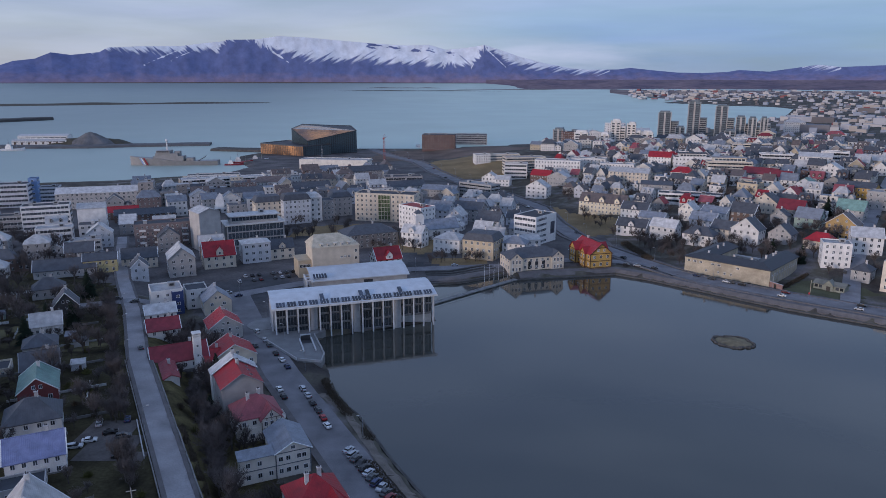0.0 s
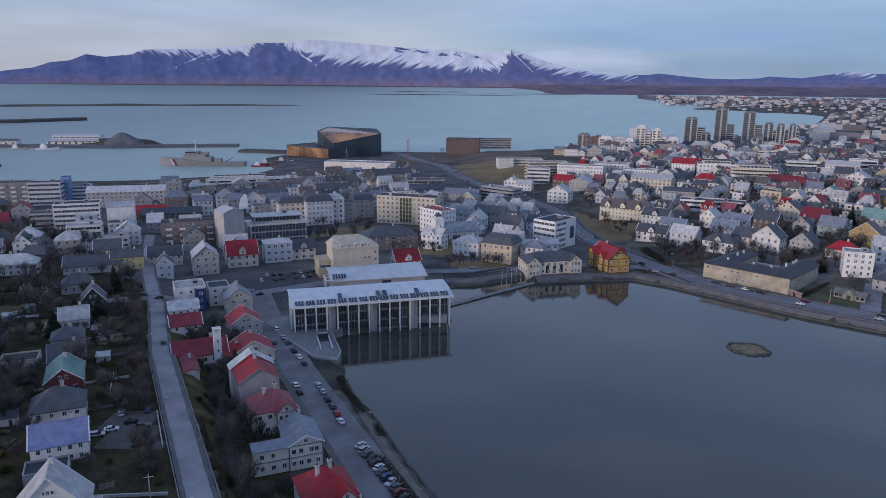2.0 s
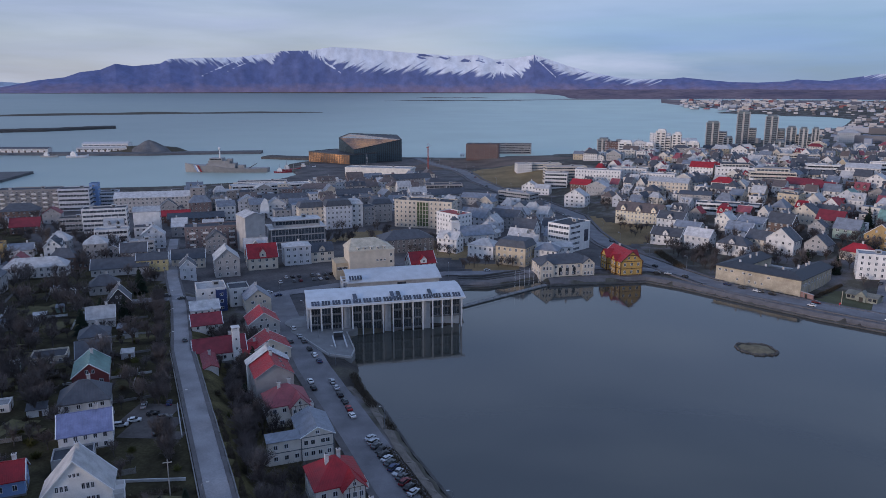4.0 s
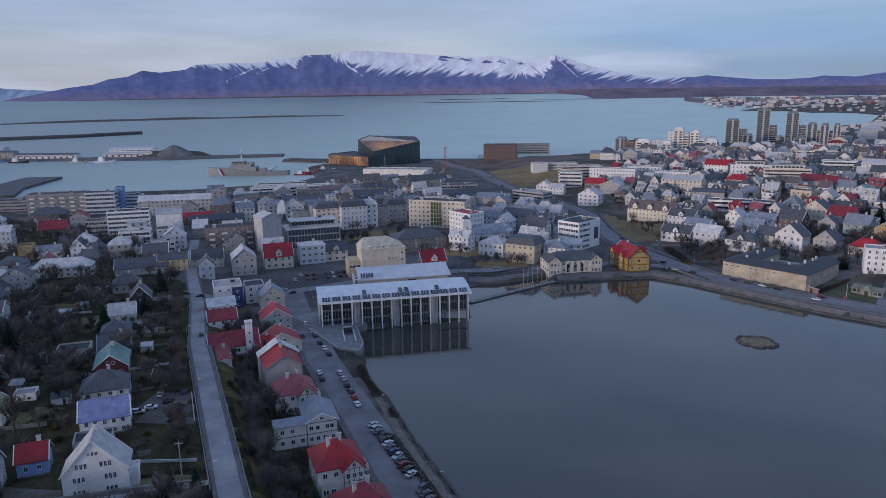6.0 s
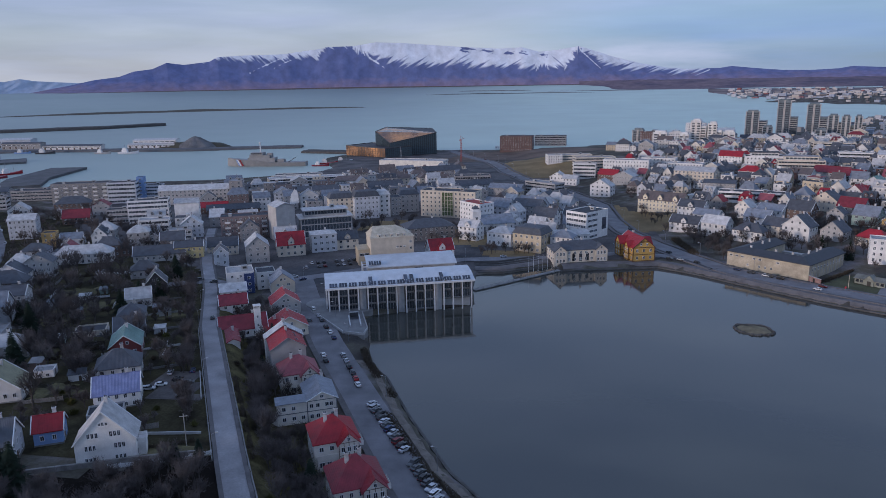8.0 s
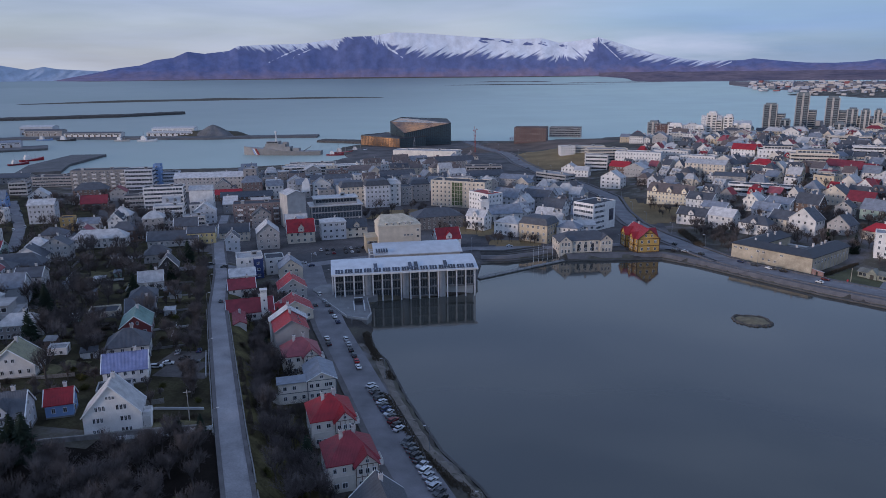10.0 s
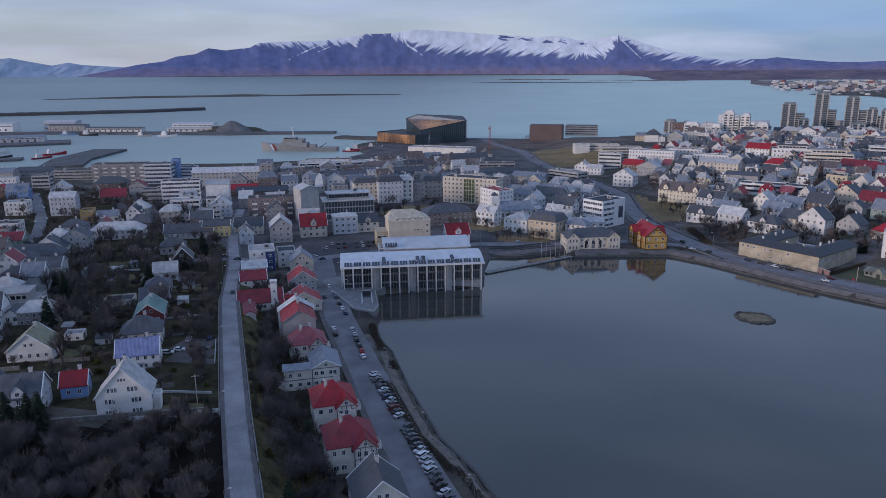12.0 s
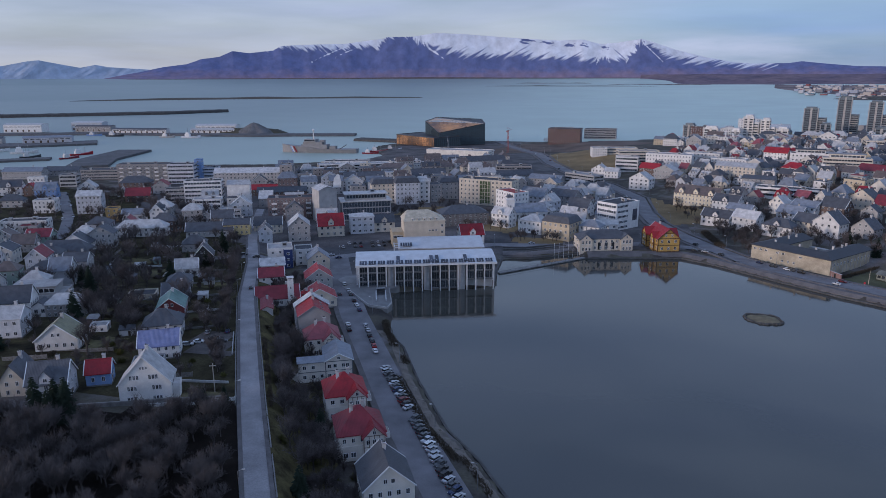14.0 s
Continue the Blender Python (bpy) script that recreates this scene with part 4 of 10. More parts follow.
            box(bm, xx - 0.12, xx + 0.12, -d / 2 - 0.55, -d / 2 - 0.4, 1.2, h - 0.2, 1)
        for i in range(7):
            zz = 1.5 + i * (h - 1.9) / 6
            box(bm, -w * 0.1, w * 0.1, -d / 2 - 0.5, -d / 2 - 0.4, zz - 0.1, zz + 0.1, 1)
        part("stair_glazing", from_bm("stair_glazing", bm, (glass_dark("green glass", (0.10, 0.13, 0.07), 0.15), wall_paint("cream"))), ob, "tall panel of greenish glass")
    if extra == "upper":
        bm = bmesh.new()
        box(bm, -w * 0.36, w * 0.36, -d * 0.28, d * 0.36, h + 0.06, h + 3.1)
        up = part("upper_storey", bm, ob, material=wall_paint(wall))
        bm = bmesh.new()
        box(bm, -w * 0.39, w * 0.39, -d * 0.34, d * 0.4, h + 3.1, h + 3.4)
        part("upper_roof", bm, up, material=top)
        part("window_band", BAND, up, m=Matrix.LocRotScale((0, -d * 0.28 - 0.01, h + 1.6), None, (w * 0.68, 1, 1.5)))
    if extra == "balcony":
        n = max(2, int(w / 6.5))
        for f in range(1, floors):
            for i in range(n):
                bm = bmesh.new()
                xx, zz = (i - (n - 1) / 2) * w / n + 0.6, f * h / floors
                box(bm, xx - 1.6, xx + 1.6, -d / 2 - 1.3, -d / 2 - 0.02, zz - 0.1, zz + 0.05)
                box(bm, xx - 1.6, xx + 1.6, -d / 2 - 1.3, -d / 2 - 1.22, zz + 0.05, zz + 1.0)
                part("balcony", bm, ob, material=wall_paint("white"))
    return ob


def villa(x, y, turn, w, d, h, rh, wall, roof, label):
    """A lakeside villa: hipped roof, a timbered gable bay, a terrace and a balcony."""
    ob = house(x, y, turn, w, d, h, "hip", rh, wall, roof)
    ob["label"] = label
    trim = surface("dark trim", (0.13, 0.10, 0.085), 0.7, 0.3)
    x0, x1, y0 = w * 0.02, w * 0.46, -d / 2 - 1.6
    mid, peak = (x0 + x1) / 2, h + (x1 - x0) * 0.46
    bm = bmesh.new()
    box(bm, x0, x1, y0, -d / 2 + 1, -1.5, h)
    bm.faces.new([bm.verts.new(p) for p in ((x0, y0, h), (x1, y0, h), (mid, y0, peak))])
    bay = part("gable_bay", bm, ob, material=wall_paint(wall))
    bm = bmesh.new()
    for s, xe in ((-1, x0 - 0.5), (1, x1 + 0.5)):
        slab(bm, [(xe, y0 - 0.6, h - 0.45), (xe, 0, h - 0.45), (mid, 0, peak + 0.3), (mid, y0 - 0.6, peak + 0.3)][::-s], 0.18)
    part("bay_roof", bm, bay, material=roofing(roof, "Y"))
    bm = bmesh.new()
    for za in (0.2, h * 0.5, h - 0.15):
        box(bm, x0 - 0.03, x1 + 0.03, y0 - 0.05, y0, za, za + 0.16)
    for k in range(5):
        xx = x0 + (x1 - x0) * k / 4
        box(bm, xx - 0.08, xx + 0.08, y0 - 0.06, y0, 0.2, h)
    box(bm, mid - 0.08, mid + 0.08, y0 - 0.06, y0, h, peak - 0.3)
    part("timber_trim", bm, bay, "dark timber trim", material=trim)
    for zz in (h * 0.25, h * 0.74):
        for k in (-1, 0, 1):
            part("window", WINDOW, bay, m=Matrix.LocRotScale((mid + k * (x1 - x0) * 0.3, y0 - 0.06, zz), None, (0.95, 1, 1.4)))
    part("window", WINDOW, bay, m=Matrix.LocRotScale((mid, y0 - 0.06, h + 0.8), None, (0.8, 1, 0.9)))
    bm = bmesh.new()
    box(bm, -w * 0.46, x0 - 0.1, y0 + 0.2, -d / 2 - 0.02, -1.5, h * 0.5)
    box(bm, -w * 0.47, x0 - 0.1, y0 + 0.1, y0 + 0.2, h * 0.5, h * 0.5 + 0.9)
    terrace = part("terrace", bm, ob, "low front room with a terrace on its roof", material=wall_paint(wall))
    for k in (-0.36, -0.2):
        part("window", WINDOW, terrace, m=Matrix.LocRotScale((k * w, y0 + 0.19, h * 0.27), None, (1.3, 1, 1.4)))
    bm = bmesh.new()
    box(bm, w / 2 + 0.02, w / 2 + 1.5, -d * 0.3, d * 0.05, h * 0.48, h * 0.53)
    for a in (-d * 0.3, d * 0.05 - 0.06):
        box(bm, w / 2 + 0.02, w / 2 + 1.5, a, a + 0.06, h * 0.53, h * 0.53 + 0.95)
    box(bm, w / 2 + 1.44, w / 2 + 1.5, -d * 0.3, d * 0.05, h * 0.53, h * 0.53 + 0.95)
    part("balcony", bm, ob, "white balcony on the street side", material=wall_paint("white"))
    part("chimney", CHIMNEY, ob, m=pose(-w * 0.16, -0.6, h + rh * 0.9))
    return ob

def gable_house(x, y, turn, w, d, h, rh):
    """A tall white house: a broad gable to the graveyard with casements in threes, a clipped ridge and a side porch."""
    ob = house(x, y, turn, w, d, h, "gy", rh, "white", "metal", "blank")
    ob["label"] = "tall white house with a steep pale metal roof"
    for zz, xs_ in ((1.4, (-3.3, 2.9)), (4.3, (-3.1, 2.9)), (7.2, (-2.4, 2.2))):
        for c in xs_:
            for k in (-1, 0, 1):
                part("window", WINDOW, ob, m=Matrix.LocRotScale((c + k * 0.82, -d / 2 - 0.01, zz), None, (0.62, 1, 1.35)))
    for k in (-1, 0, 1):
        part("window", WINDOW, ob, m=Matrix.LocRotScale((k * 0.7, -d / 2 - 0.01, 9.7), None, (0.5, 1, 1.0 if k == 0 else 0.75)))
    bm = bmesh.new()
    box(bm, w / 2, w / 2 + 1.7, -d * 0.25, d * 0.2, -1.0, 3.2)
    box(bm, w / 2, w / 2 + 1.9, -d * 0.27, d * 0.22, 3.2, 3.4)
    for yy in (-d * 0.26, d * 0.2):
        box(bm, w / 2 + 0.1, w / 2 + 1.8, yy, yy + 0.08, 3.4, 4.3)
    box(bm, w / 2 + 1.74, w / 2 + 1.82, -d * 0.26, d * 0.2, 3.4, 4.3)
    part("porch", bm, ob, "side porch with a railed terrace", material=wall_paint("white"))
    bm = bmesh.new()
    for s in (-1, 1):
        rod(bm, (s * (w / 2 + 0.35), -d / 2 - 0.38, h - 0.42), (0, -d / 2 - 0.38, h + rh), 0.14, sides=4)
    part("bargeboard", bm, ob, material=FRAME_WHITE)
    return ob


# ---- streets, squares and banks ----------------------------------------------

def resample(line, step):
    out = []
    for (ax, ay), (bx, by) in zip(line, line[1:]):
        n = max(1, int(math.hypot(bx - ax, by - ay) / step))
        out += [(ax + (bx - ax) * i / n, ay + (by - ay) * i / n) for i in range(n)]
    return out + [line[-1]]


def offset(line, by):
    """The line moved sideways, to its right."""
    out = []
    for i, (x, y) in enumerate(line):
        ax, ay = line[max(i - 1, 0)]
        bx, by_ = line[min(i + 1, len(line) - 1)]
        n = math.hypot(bx - ax, by_ - ay)
        out.append((x + by * (by_ - ay) / n, y - by * (bx - ax) / n))
    return out


def strip(name, line, width, lift, material, label, category="road", thick=0.0):
    """A band of even width laid over the land."""
    line = resample(line, 2.0)
    cols = 5
    edges = [offset(line, width * (k / cols - 0.5)) for k in range(cols + 1)]
    verts = [(*p, max(level_at(*p), 0.35) + lift) for e in zip(*edges) for p in e]
    k = cols + 1
    faces = [(i * k + j, i * k + j + 1, (i + 1) * k + j + 1, (i + 1) * k + j) for i in range(len(line) - 1) for j in range(cols)]
    if thick:
        n = len(verts)
        verts += [(x, y, z - thick) for x, y, z in verts]
        for i in range(len(line) - 1):
            for j, flip in ((0, 1), (cols, -1)):
                faces.append((i * k + j, (i + 1) * k + j, n + (i + 1) * k + j, n + i * k + j)[::flip])
    ob = new(name, mesh_of(name, verts, faces, material))
    return tagged(ob, label, category, kind="structure")


def sheet(name, ring, lift, material, label, category):
    """A paved or grown area inside a ring, on the same grid as the ground."""
    x0, x1 = min(p[0] for p in ring), max(p[0] for p in ring)
    y0, y1 = min(p[1] for p in ring), max(p[1] for p in ring)
    gx = np.arange(math.floor(x0 / 4) * 4 - 2, x1 + 4, 4.0)
    gy = np.arange(math.floor(y0 / 4) * 4, y1 + 4, 4.0)
    verts, faces, index = [], [], {}
    mx, my = np.meshgrid(gx[:-1] + 2, gy[:-1] + 2)
    keep = (edge_distance(mx, my, ring) > 0) & (edge_distance(mx, my, POND) < -2.5)

    def vert(i, j):
        if (i, j) not in index:
            index[i, j] = len(verts)
            verts.append((gx[i], gy[j], level_at(gx[i], gy[j]) + lift))
        return index[i, j]

    for j, i in zip(*np.nonzero(keep)):
        faces.append((vert(i, j), vert(i + 1, j), vert(i + 1, j + 1)))
        faces.append((vert(i, j), vert(i + 1, j + 1), vert(i, j + 1)))
    return tagged(new(name, mesh_of(name, verts, faces, material, True)), label, category, kind="structure")


SUDUR = [(-8, 44), (-24, 74), (-45, 112), (-68, 155), (-94, 204), (-120, 260), (-144, 306), (-165, 350), (-186, 400)]
TJARN = [(34, 52), (10, 95), (-6, 122), (-27, 162), (-50, 205), (-74, 255), (-88, 288)]
VONAR = [(-150, 262), (-88, 288), (-58, 309), (-15, 330), (30, 337), (62, 348), (96, 344)]
LAEKJ = [(112, 322), (100, 345), (87, 374), (76, 406), (71, 443), (69, 500), (48, 560), (17, 622), (-10, 690), (-30, 780), (-65, 850), (-95, 930)]
FRIK = [(112, 322), (120, 311), (140, 293), (175, 265), (260, 196), (330, 120)]
WEST = [(-372, 434), (-354, 414), (-296, 349), (-263, 306), (-248, 283)]
SIDE = [(166, 276), (180, 300), (193, 322), (224, 368), (260, 420), (330, 520)]

sheet("town_paving", [(-92, 262), (-150, 300), (-230, 350), (-300, 420), (-330, 520), (-215, 650), (-215, 880), (-80, 930), (-30, 790), (0, 640), (62, 520), (92, 420), (100, 345), (30, 330), (-4, 312), (-6, 285), (-50, 262), (-60, 232)],
      0.07, surface("town paving", (0.115, 0.106, 0.105), 0.85, 0.45, 0.06, 0.8, 0.2, second=(0.05, 0.047, 0.048), spec=0.2), "worn grey asphalt and paving of the old town", "pavement")
sheet("grass_hill", [(2, 647), (54, 640), (72, 700), (67, 763), (30, 790), (-3, 778), (-21, 736)], 0.16, GRASS, "dull winter grass on a low rounded hill", "lawn")
sheet("school_lawn", [(84, 404), (101, 412), (119, 436), (106, 456), (88, 478), (82, 502), (76, 492), (77, 440)], 0.16, GRASS, "sloping winter lawn below a school", "lawn")
sheet("square_lawn", [(-94, 398), (-58, 414), (-50, 440), (-82, 432)], 0.16, GRASS, "small grass square among town buildings", "lawn")
for k, (nm, line, width, words) in enumerate((("road_1", SUDUR, 5.0, "straight grey asphalt street between gardens"), ("road_2", TJARN, 10.5, "asphalt street along the pond with parked cars"),
                               ("road_3", VONAR, 7.5, "asphalt street behind the city hall"), ("road_4", LAEKJ, 10, "broad asphalt street through the town"),
                               ("road_5", FRIK, 9.5, "asphalt street along the pond's far bank"), ("road_6", SIDE, 7.5, "side street climbing the hill"), ("road_7", WEST, 6.5, "narrow asphalt street between western houses"))):
    strip(nm, line, width, 0.3 + 0.012 * k, WORN_ASPHALT if line is SUDUR else ASPHALT, words)
for k, (nm, line, by) in enumerate((("pavement_1", SUDUR, 3.0), ("pavement_2", SUDUR, -3.0), ("pavement_3", TJARN, -6.2), ("pavement_4", FRIK, 6.0), ("pavement_5", FRIK, -6.0), ("pavement_6", LAEKJ, 7.2), ("pavement_7", LAEKJ, -7.2))):
    strip(nm, offset(line, by), 1.0 if line is SUDUR else 1.8, 0.45 + 0.01 * k, PAVING, "paved footway with a raised kerb", "pavement", 0.5)
BANK = [(37, 75), (22, 101), (14, 114), (3, 128), (-12, 156), (-24, 182), (-33, 194)]
strip("shore_path", offset(BANK, -3.4), 2.6, 0.14, surface("gravel path", (0.20, 0.175, 0.15), 0.95, 0.3, 0.4, 4.0, 0.3), "beaten gravel path along the pond", "path")


def wall_along(name, line, thick, top, foot, material, label, category="wall", level=None):
    """A low wall that follows a line, its top at a height above the land."""
    line = resample(line, 5.0)
    a, b = offset(line, -thick / 2), offset(line, thick / 2)
    verts, faces = [], []
    for (x0, y0), (x1, y1), (x, y) in zip(a, b, line):
        z = level if level is not None else max(level_at(x, y), 0.2)
        verts += [(x0, y0, z - foot), (x0, y0, z + top), (x1, y1, z + top), (x1, y1, z - foot)]
    for i in range(len(line) - 1):
        o, p = 4 * i, 4 * i + 4
        faces += [(o, p, p + 1, o + 1), (o + 1, p + 1, p + 2, o + 2), (o + 2, p + 2, p + 3, o + 3)]
    n = 4 * (len(line) - 1)
    faces += [(0, 1, 2, 3), (n + 3, n + 2, n + 1, n)]
    return tagged(new(name, mesh_of(name, verts, faces, material)), label, category, kind="structure")


wall_along("bank_wall_1", BANK, 0.7, 0.55, 1.5, ROCK, "rough stone edging of the pond", level=0.0)
wall_along("bank_wall_2", [(34, 319), (58, 324), (83, 329), (97, 319), (123, 293), (142, 275), (169, 255), (260, 178)], 0.8, 0.55, 2.0, surface("quay stone", (0.10, 0.097, 0.095), 0.85, 0.3, 0.5), "grey stone quay wall of the pond", level=0.0)


def quay_walk():
    """A level walk behind the wall, its outer edge sloping to the water."""
    line = resample([(36, 320), (58, 325), (83, 330), (97, 320), (123, 294), (142, 276), (169, 256), (260, 180)], 3.0)
    profile = [(-0.3, -0.6), (-0.3, 0.95), (-2.0, 2.26), (-6.2, 2.36), (-6.2, 1.4)]
    rows = [[(*p, z) for p in offset(line, w)] for w, z in profile]
    n = len(line)
    verts = [v for r in rows for v in r]
    faces = [(k * n + i, k * n + i + 1, (k + 1) * n + i + 1, (k + 1) * n + i) for k in range(len(rows) - 1) for i in range(n - 1)]
    tagged(new("quay_walk", mesh_of("quay_walk", verts, faces, PAVING)), "paved walk along the pond's far bank", "pavement", kind="structure")


quay_walk()
wall_along("garden_wall_1", offset(SUDUR[1:5], 3.75), 0.3, 0.5, 3.0, surface("weathered wall", (0.20, 0.195, 0.19), 0.9, 0.3), "weathered concrete retaining wall beside the street")
wall_along("garden_wall_2", offset(SUDUR[2:5], -3.8), 0.25, 0.6, 1.0, surface("weathered wall", (0.20, 0.195, 0.19)), "low garden wall beside the street")
wall_along("graveyard_wall", [(-100.9, 91.1), (-84.9, 100.7), (-66.0, 108.4), (-52.4, 112.7)], 0.6, 1.2, 1.0, surface("lichen wall", (0.24, 0.23, 0.22), 0.9, 0.35, 0.6), "pale old stone wall of a graveyard")
wall_along("garden_wall_3", [(-71.5, 120.2), (-56.8, 122.1)], 0.3, 0.7, 1.0, CONCRETE, "white garden wall between two plots")
wall_along("garden_wall_4", [(-64.9, 108.0), (-53.5, 111.0)], 0.3, 0.6, 1.0, CONCRETE, "white garden wall between two plots")
# leaf litter, its colour taken near black for the shade between the trees
sheet("wood_floor", [(-44, 111), (-56, 111), (-70, 104), (-150, 72), (-230, 38), (-200, -40), (10, -40), (-8, 44), (-24, 74)], 0.1, surface("shaded leaf litter", (0.016, 0.013, 0.011), 0.98, 0.4, 0.2, 2.0, 0.4, spec=0.05), "leaf litter under a graveyard wood, coloured dark for tree shade", "ground")
NORTH = [(-4, 262), (-6.5, 283), (-7, 311.5), (7, 313.5), (20, 321.5), (31, 328.5), (34, 321)]
QUAY = surface("quay stone", (0.21, 0.20, 0.19))
wall_along("bank_wall_3", NORTH, 0.7, 1.0, 2.0, QUAY, "grey concrete edge of the basin by the footbridge", level=0.0)
strip("basin_walk", offset([(-7, 312), (7, 314), (20, 322), (30, 329)], -3.0), 4.5, 0.25, PAVING, "paved walk beside the basin", "pavement")
for i in range(3):
    wall_along("terrace_%d" % (i + 1), offset([(-7, 312), (7, 314), (20, 322), (29, 328)], -6.5 - 2.8 * i), 0.9, 0.4 + 0.3 * i, 0.6, QUAY, "long concrete terrace step behind the basin")
sheet("garden_soil", [(-141, 300), (-120, 260), (-94, 204), (-68, 155), (-46, 114), (-60, 111), (-110, 104), (-165, 112), (-330, 165), (-540, 320), (-420, 470), (-300, 420), (-230, 345)], 0.05, surface("garden soil", (0.070, 0.062, 0.034), 0.95, 0.5, 0.14, 1.5, 0.5, second=(0.018, 0.016, 0.013), spec=0.05), "dark garden soil and dead grass behind the houses", "garden")
LAWN = surface("garden lawn", (0.145, 0.130, 0.070), 0.95, 0.45, 0.2, 1.8, 0.4, second=(0.07, 0.062, 0.036), spec=0.05)
for i, (x, y, w, d) in enumerate(((-63, 112.5, 14, 6), (-139, 196, 16, 11), (-119, 217, 15, 9), (-152, 232, 18, 12), (-133, 168, 12, 14), (-176, 250, 20, 12), (-110, 143, 12, 9), (-158, 204, 14, 9))):
    c, s_ = math.cos(radians(25)), math.sin(radians(25))
    sheet("garden_lawn_%d" % (i + 1), [(x + c * a * w / 2 - s_ * b * d / 2, y + s_ * a * w / 2 + c * b * d / 2) for a, b in ((-1, -1), (1, -1), (1, 1), (-1, 1))], 0.14, LAWN, "dull olive winter lawn of a back garden", "lawn")
sheet("garden_yard", [(-88, 159), (-74, 158.5), (-66, 138), (-79, 138)], 0.12, surface("yard gravel", (0.11, 0.10, 0.095), 0.95, 0.3, 0.3, 2.0, 0.3, spec=0.1), "grey gravel parking yard behind the street", "yard")
sheet("pond_garden", [(-8, 76), (-24, 74), (-45, 112), (-68, 155), (-94, 204), (-108, 234), (-86, 240), (-52, 185), (-28, 126)], 0.06, surface("rough grass", (0.11, 0.096, 0.045), 0.95, 0.5, 0.16, 1.6, 0.5, second=(0.024, 0.02, 0.014), spec=0.05), "rough olive winter grass round the houses", "garden")
wall_along("garden_wall_5", [(-66, 141), (-75.5, 159.5)], 0.25, 0.7, 1.0, CONCRETE, "low pale wall between yard and street")
TARMAC = surface("dark tarmac", (0.075, 0.075, 0.08), 0.9, 0.35, 0.2, 2.0, 0.2, spec=0.2)
sheet("car_park", [(-106, 304), (-84, 320), (-62, 306), (-74, 282), (-88, 274)], 0.13, TARMAC, "dark patched tarmac of a town car park", "car park")
sheet("hall_yard", [(-56, 330), (-10, 345), (-6, 334), (-48, 318)], 0.13, TARMAC, "dark tarmac yard behind the city hall", "yard")
sheet("shore_fill", [(-110, 770), (-20, 800), (60, 800), (120, 880), (60, 960), (-60, 900)], 0.12, surface("building site earth", (0.16, 0.125, 0.105), 0.95, 0.4, 0.03, 0.6, 0.3, spec=0.1), "reddish bare earth and gravel of a building site", "ground")
sheet("church_square", [(-40, 372), (-10, 360), (4, 392), (-30, 408)], 0.16, GRASS, "dull winter grass of the church square", "lawn")
sheet("basin_lawn", [(-2, 326), (20, 340), (26, 352), (-6, 350)], 0.16, GRASS, "strip of winter grass behind the terraces", "lawn")
# low walls between the back gardens, square to the street
for i, (x, y) in enumerate(((-78, 168), (-88, 186), (-98, 206), (-108, 226), (-119, 246), (-130, 268))):
    wall_along("plot_wall_%d" % (i + 1), [(x - 6, y - 3), (x - 6 - 0.88 * (20 + 4 * (i % 3)), y - 3 - 0.47 * (20 + 4 * (i % 3)))], 0.25, 0.75, 0.8, CONCRETE if i % 2 else surface("weathered wall", (0.20, 0.195, 0.19)), "low wall between two back gardens")

# ---- city hall ----------------------------------------------------------------

def vault(bm, x0, x1, y0, y1, z0, z1, thick, n=10, over=0.0):
    """A shell rising in a quarter-round from the eave at y0 to the crown near y1."""
    pts = []
    for i in range(n + 1):
        a = math.pi * 0.62 * i / n
        pts.append((y0 + (y1 - y0) * i / n, z0 + (z1 - z0) * math.sin(a) / 1.0))
    top = [[bm.verts.new((x, y, z)) for y, z in pts] for x in (x0, x1)]
    low = [[bm.verts.new((x, y, z - thick)) for y, z in pts] for x in (x0, x1)]
    for i in range(n):
        bm.faces.new((top[0][i], top[1][i], top[1][i + 1], top[0][i + 1]))
        bm.faces.new((low[0][i + 1], low[1][i + 1], low[1][i], low[0][i]))
        for s, flip in ((0, 1), (1, -1)):
            bm.faces.new((top[s][i], top[s][i + 1], low[s][i + 1], low[s][i])[::flip])
    bm.faces.new((top[0][0], low[0][0], low[1][0], top[1][0]))
    bm.faces.new((top[1][n], low[1][n], low[0][n], top[0][n]))
    return pts


SHELL = surface("roof shell", (0.50, 0.53, 0.57), 0.45, 0.15, 0.3, 3.0, 0.1, ribs="X", rib_size=1.2)
FACING = surface("basalt panel", (0.42, 0.43, 0.44), 0.7, 0.2, 0.4, 3.0, 0.15)


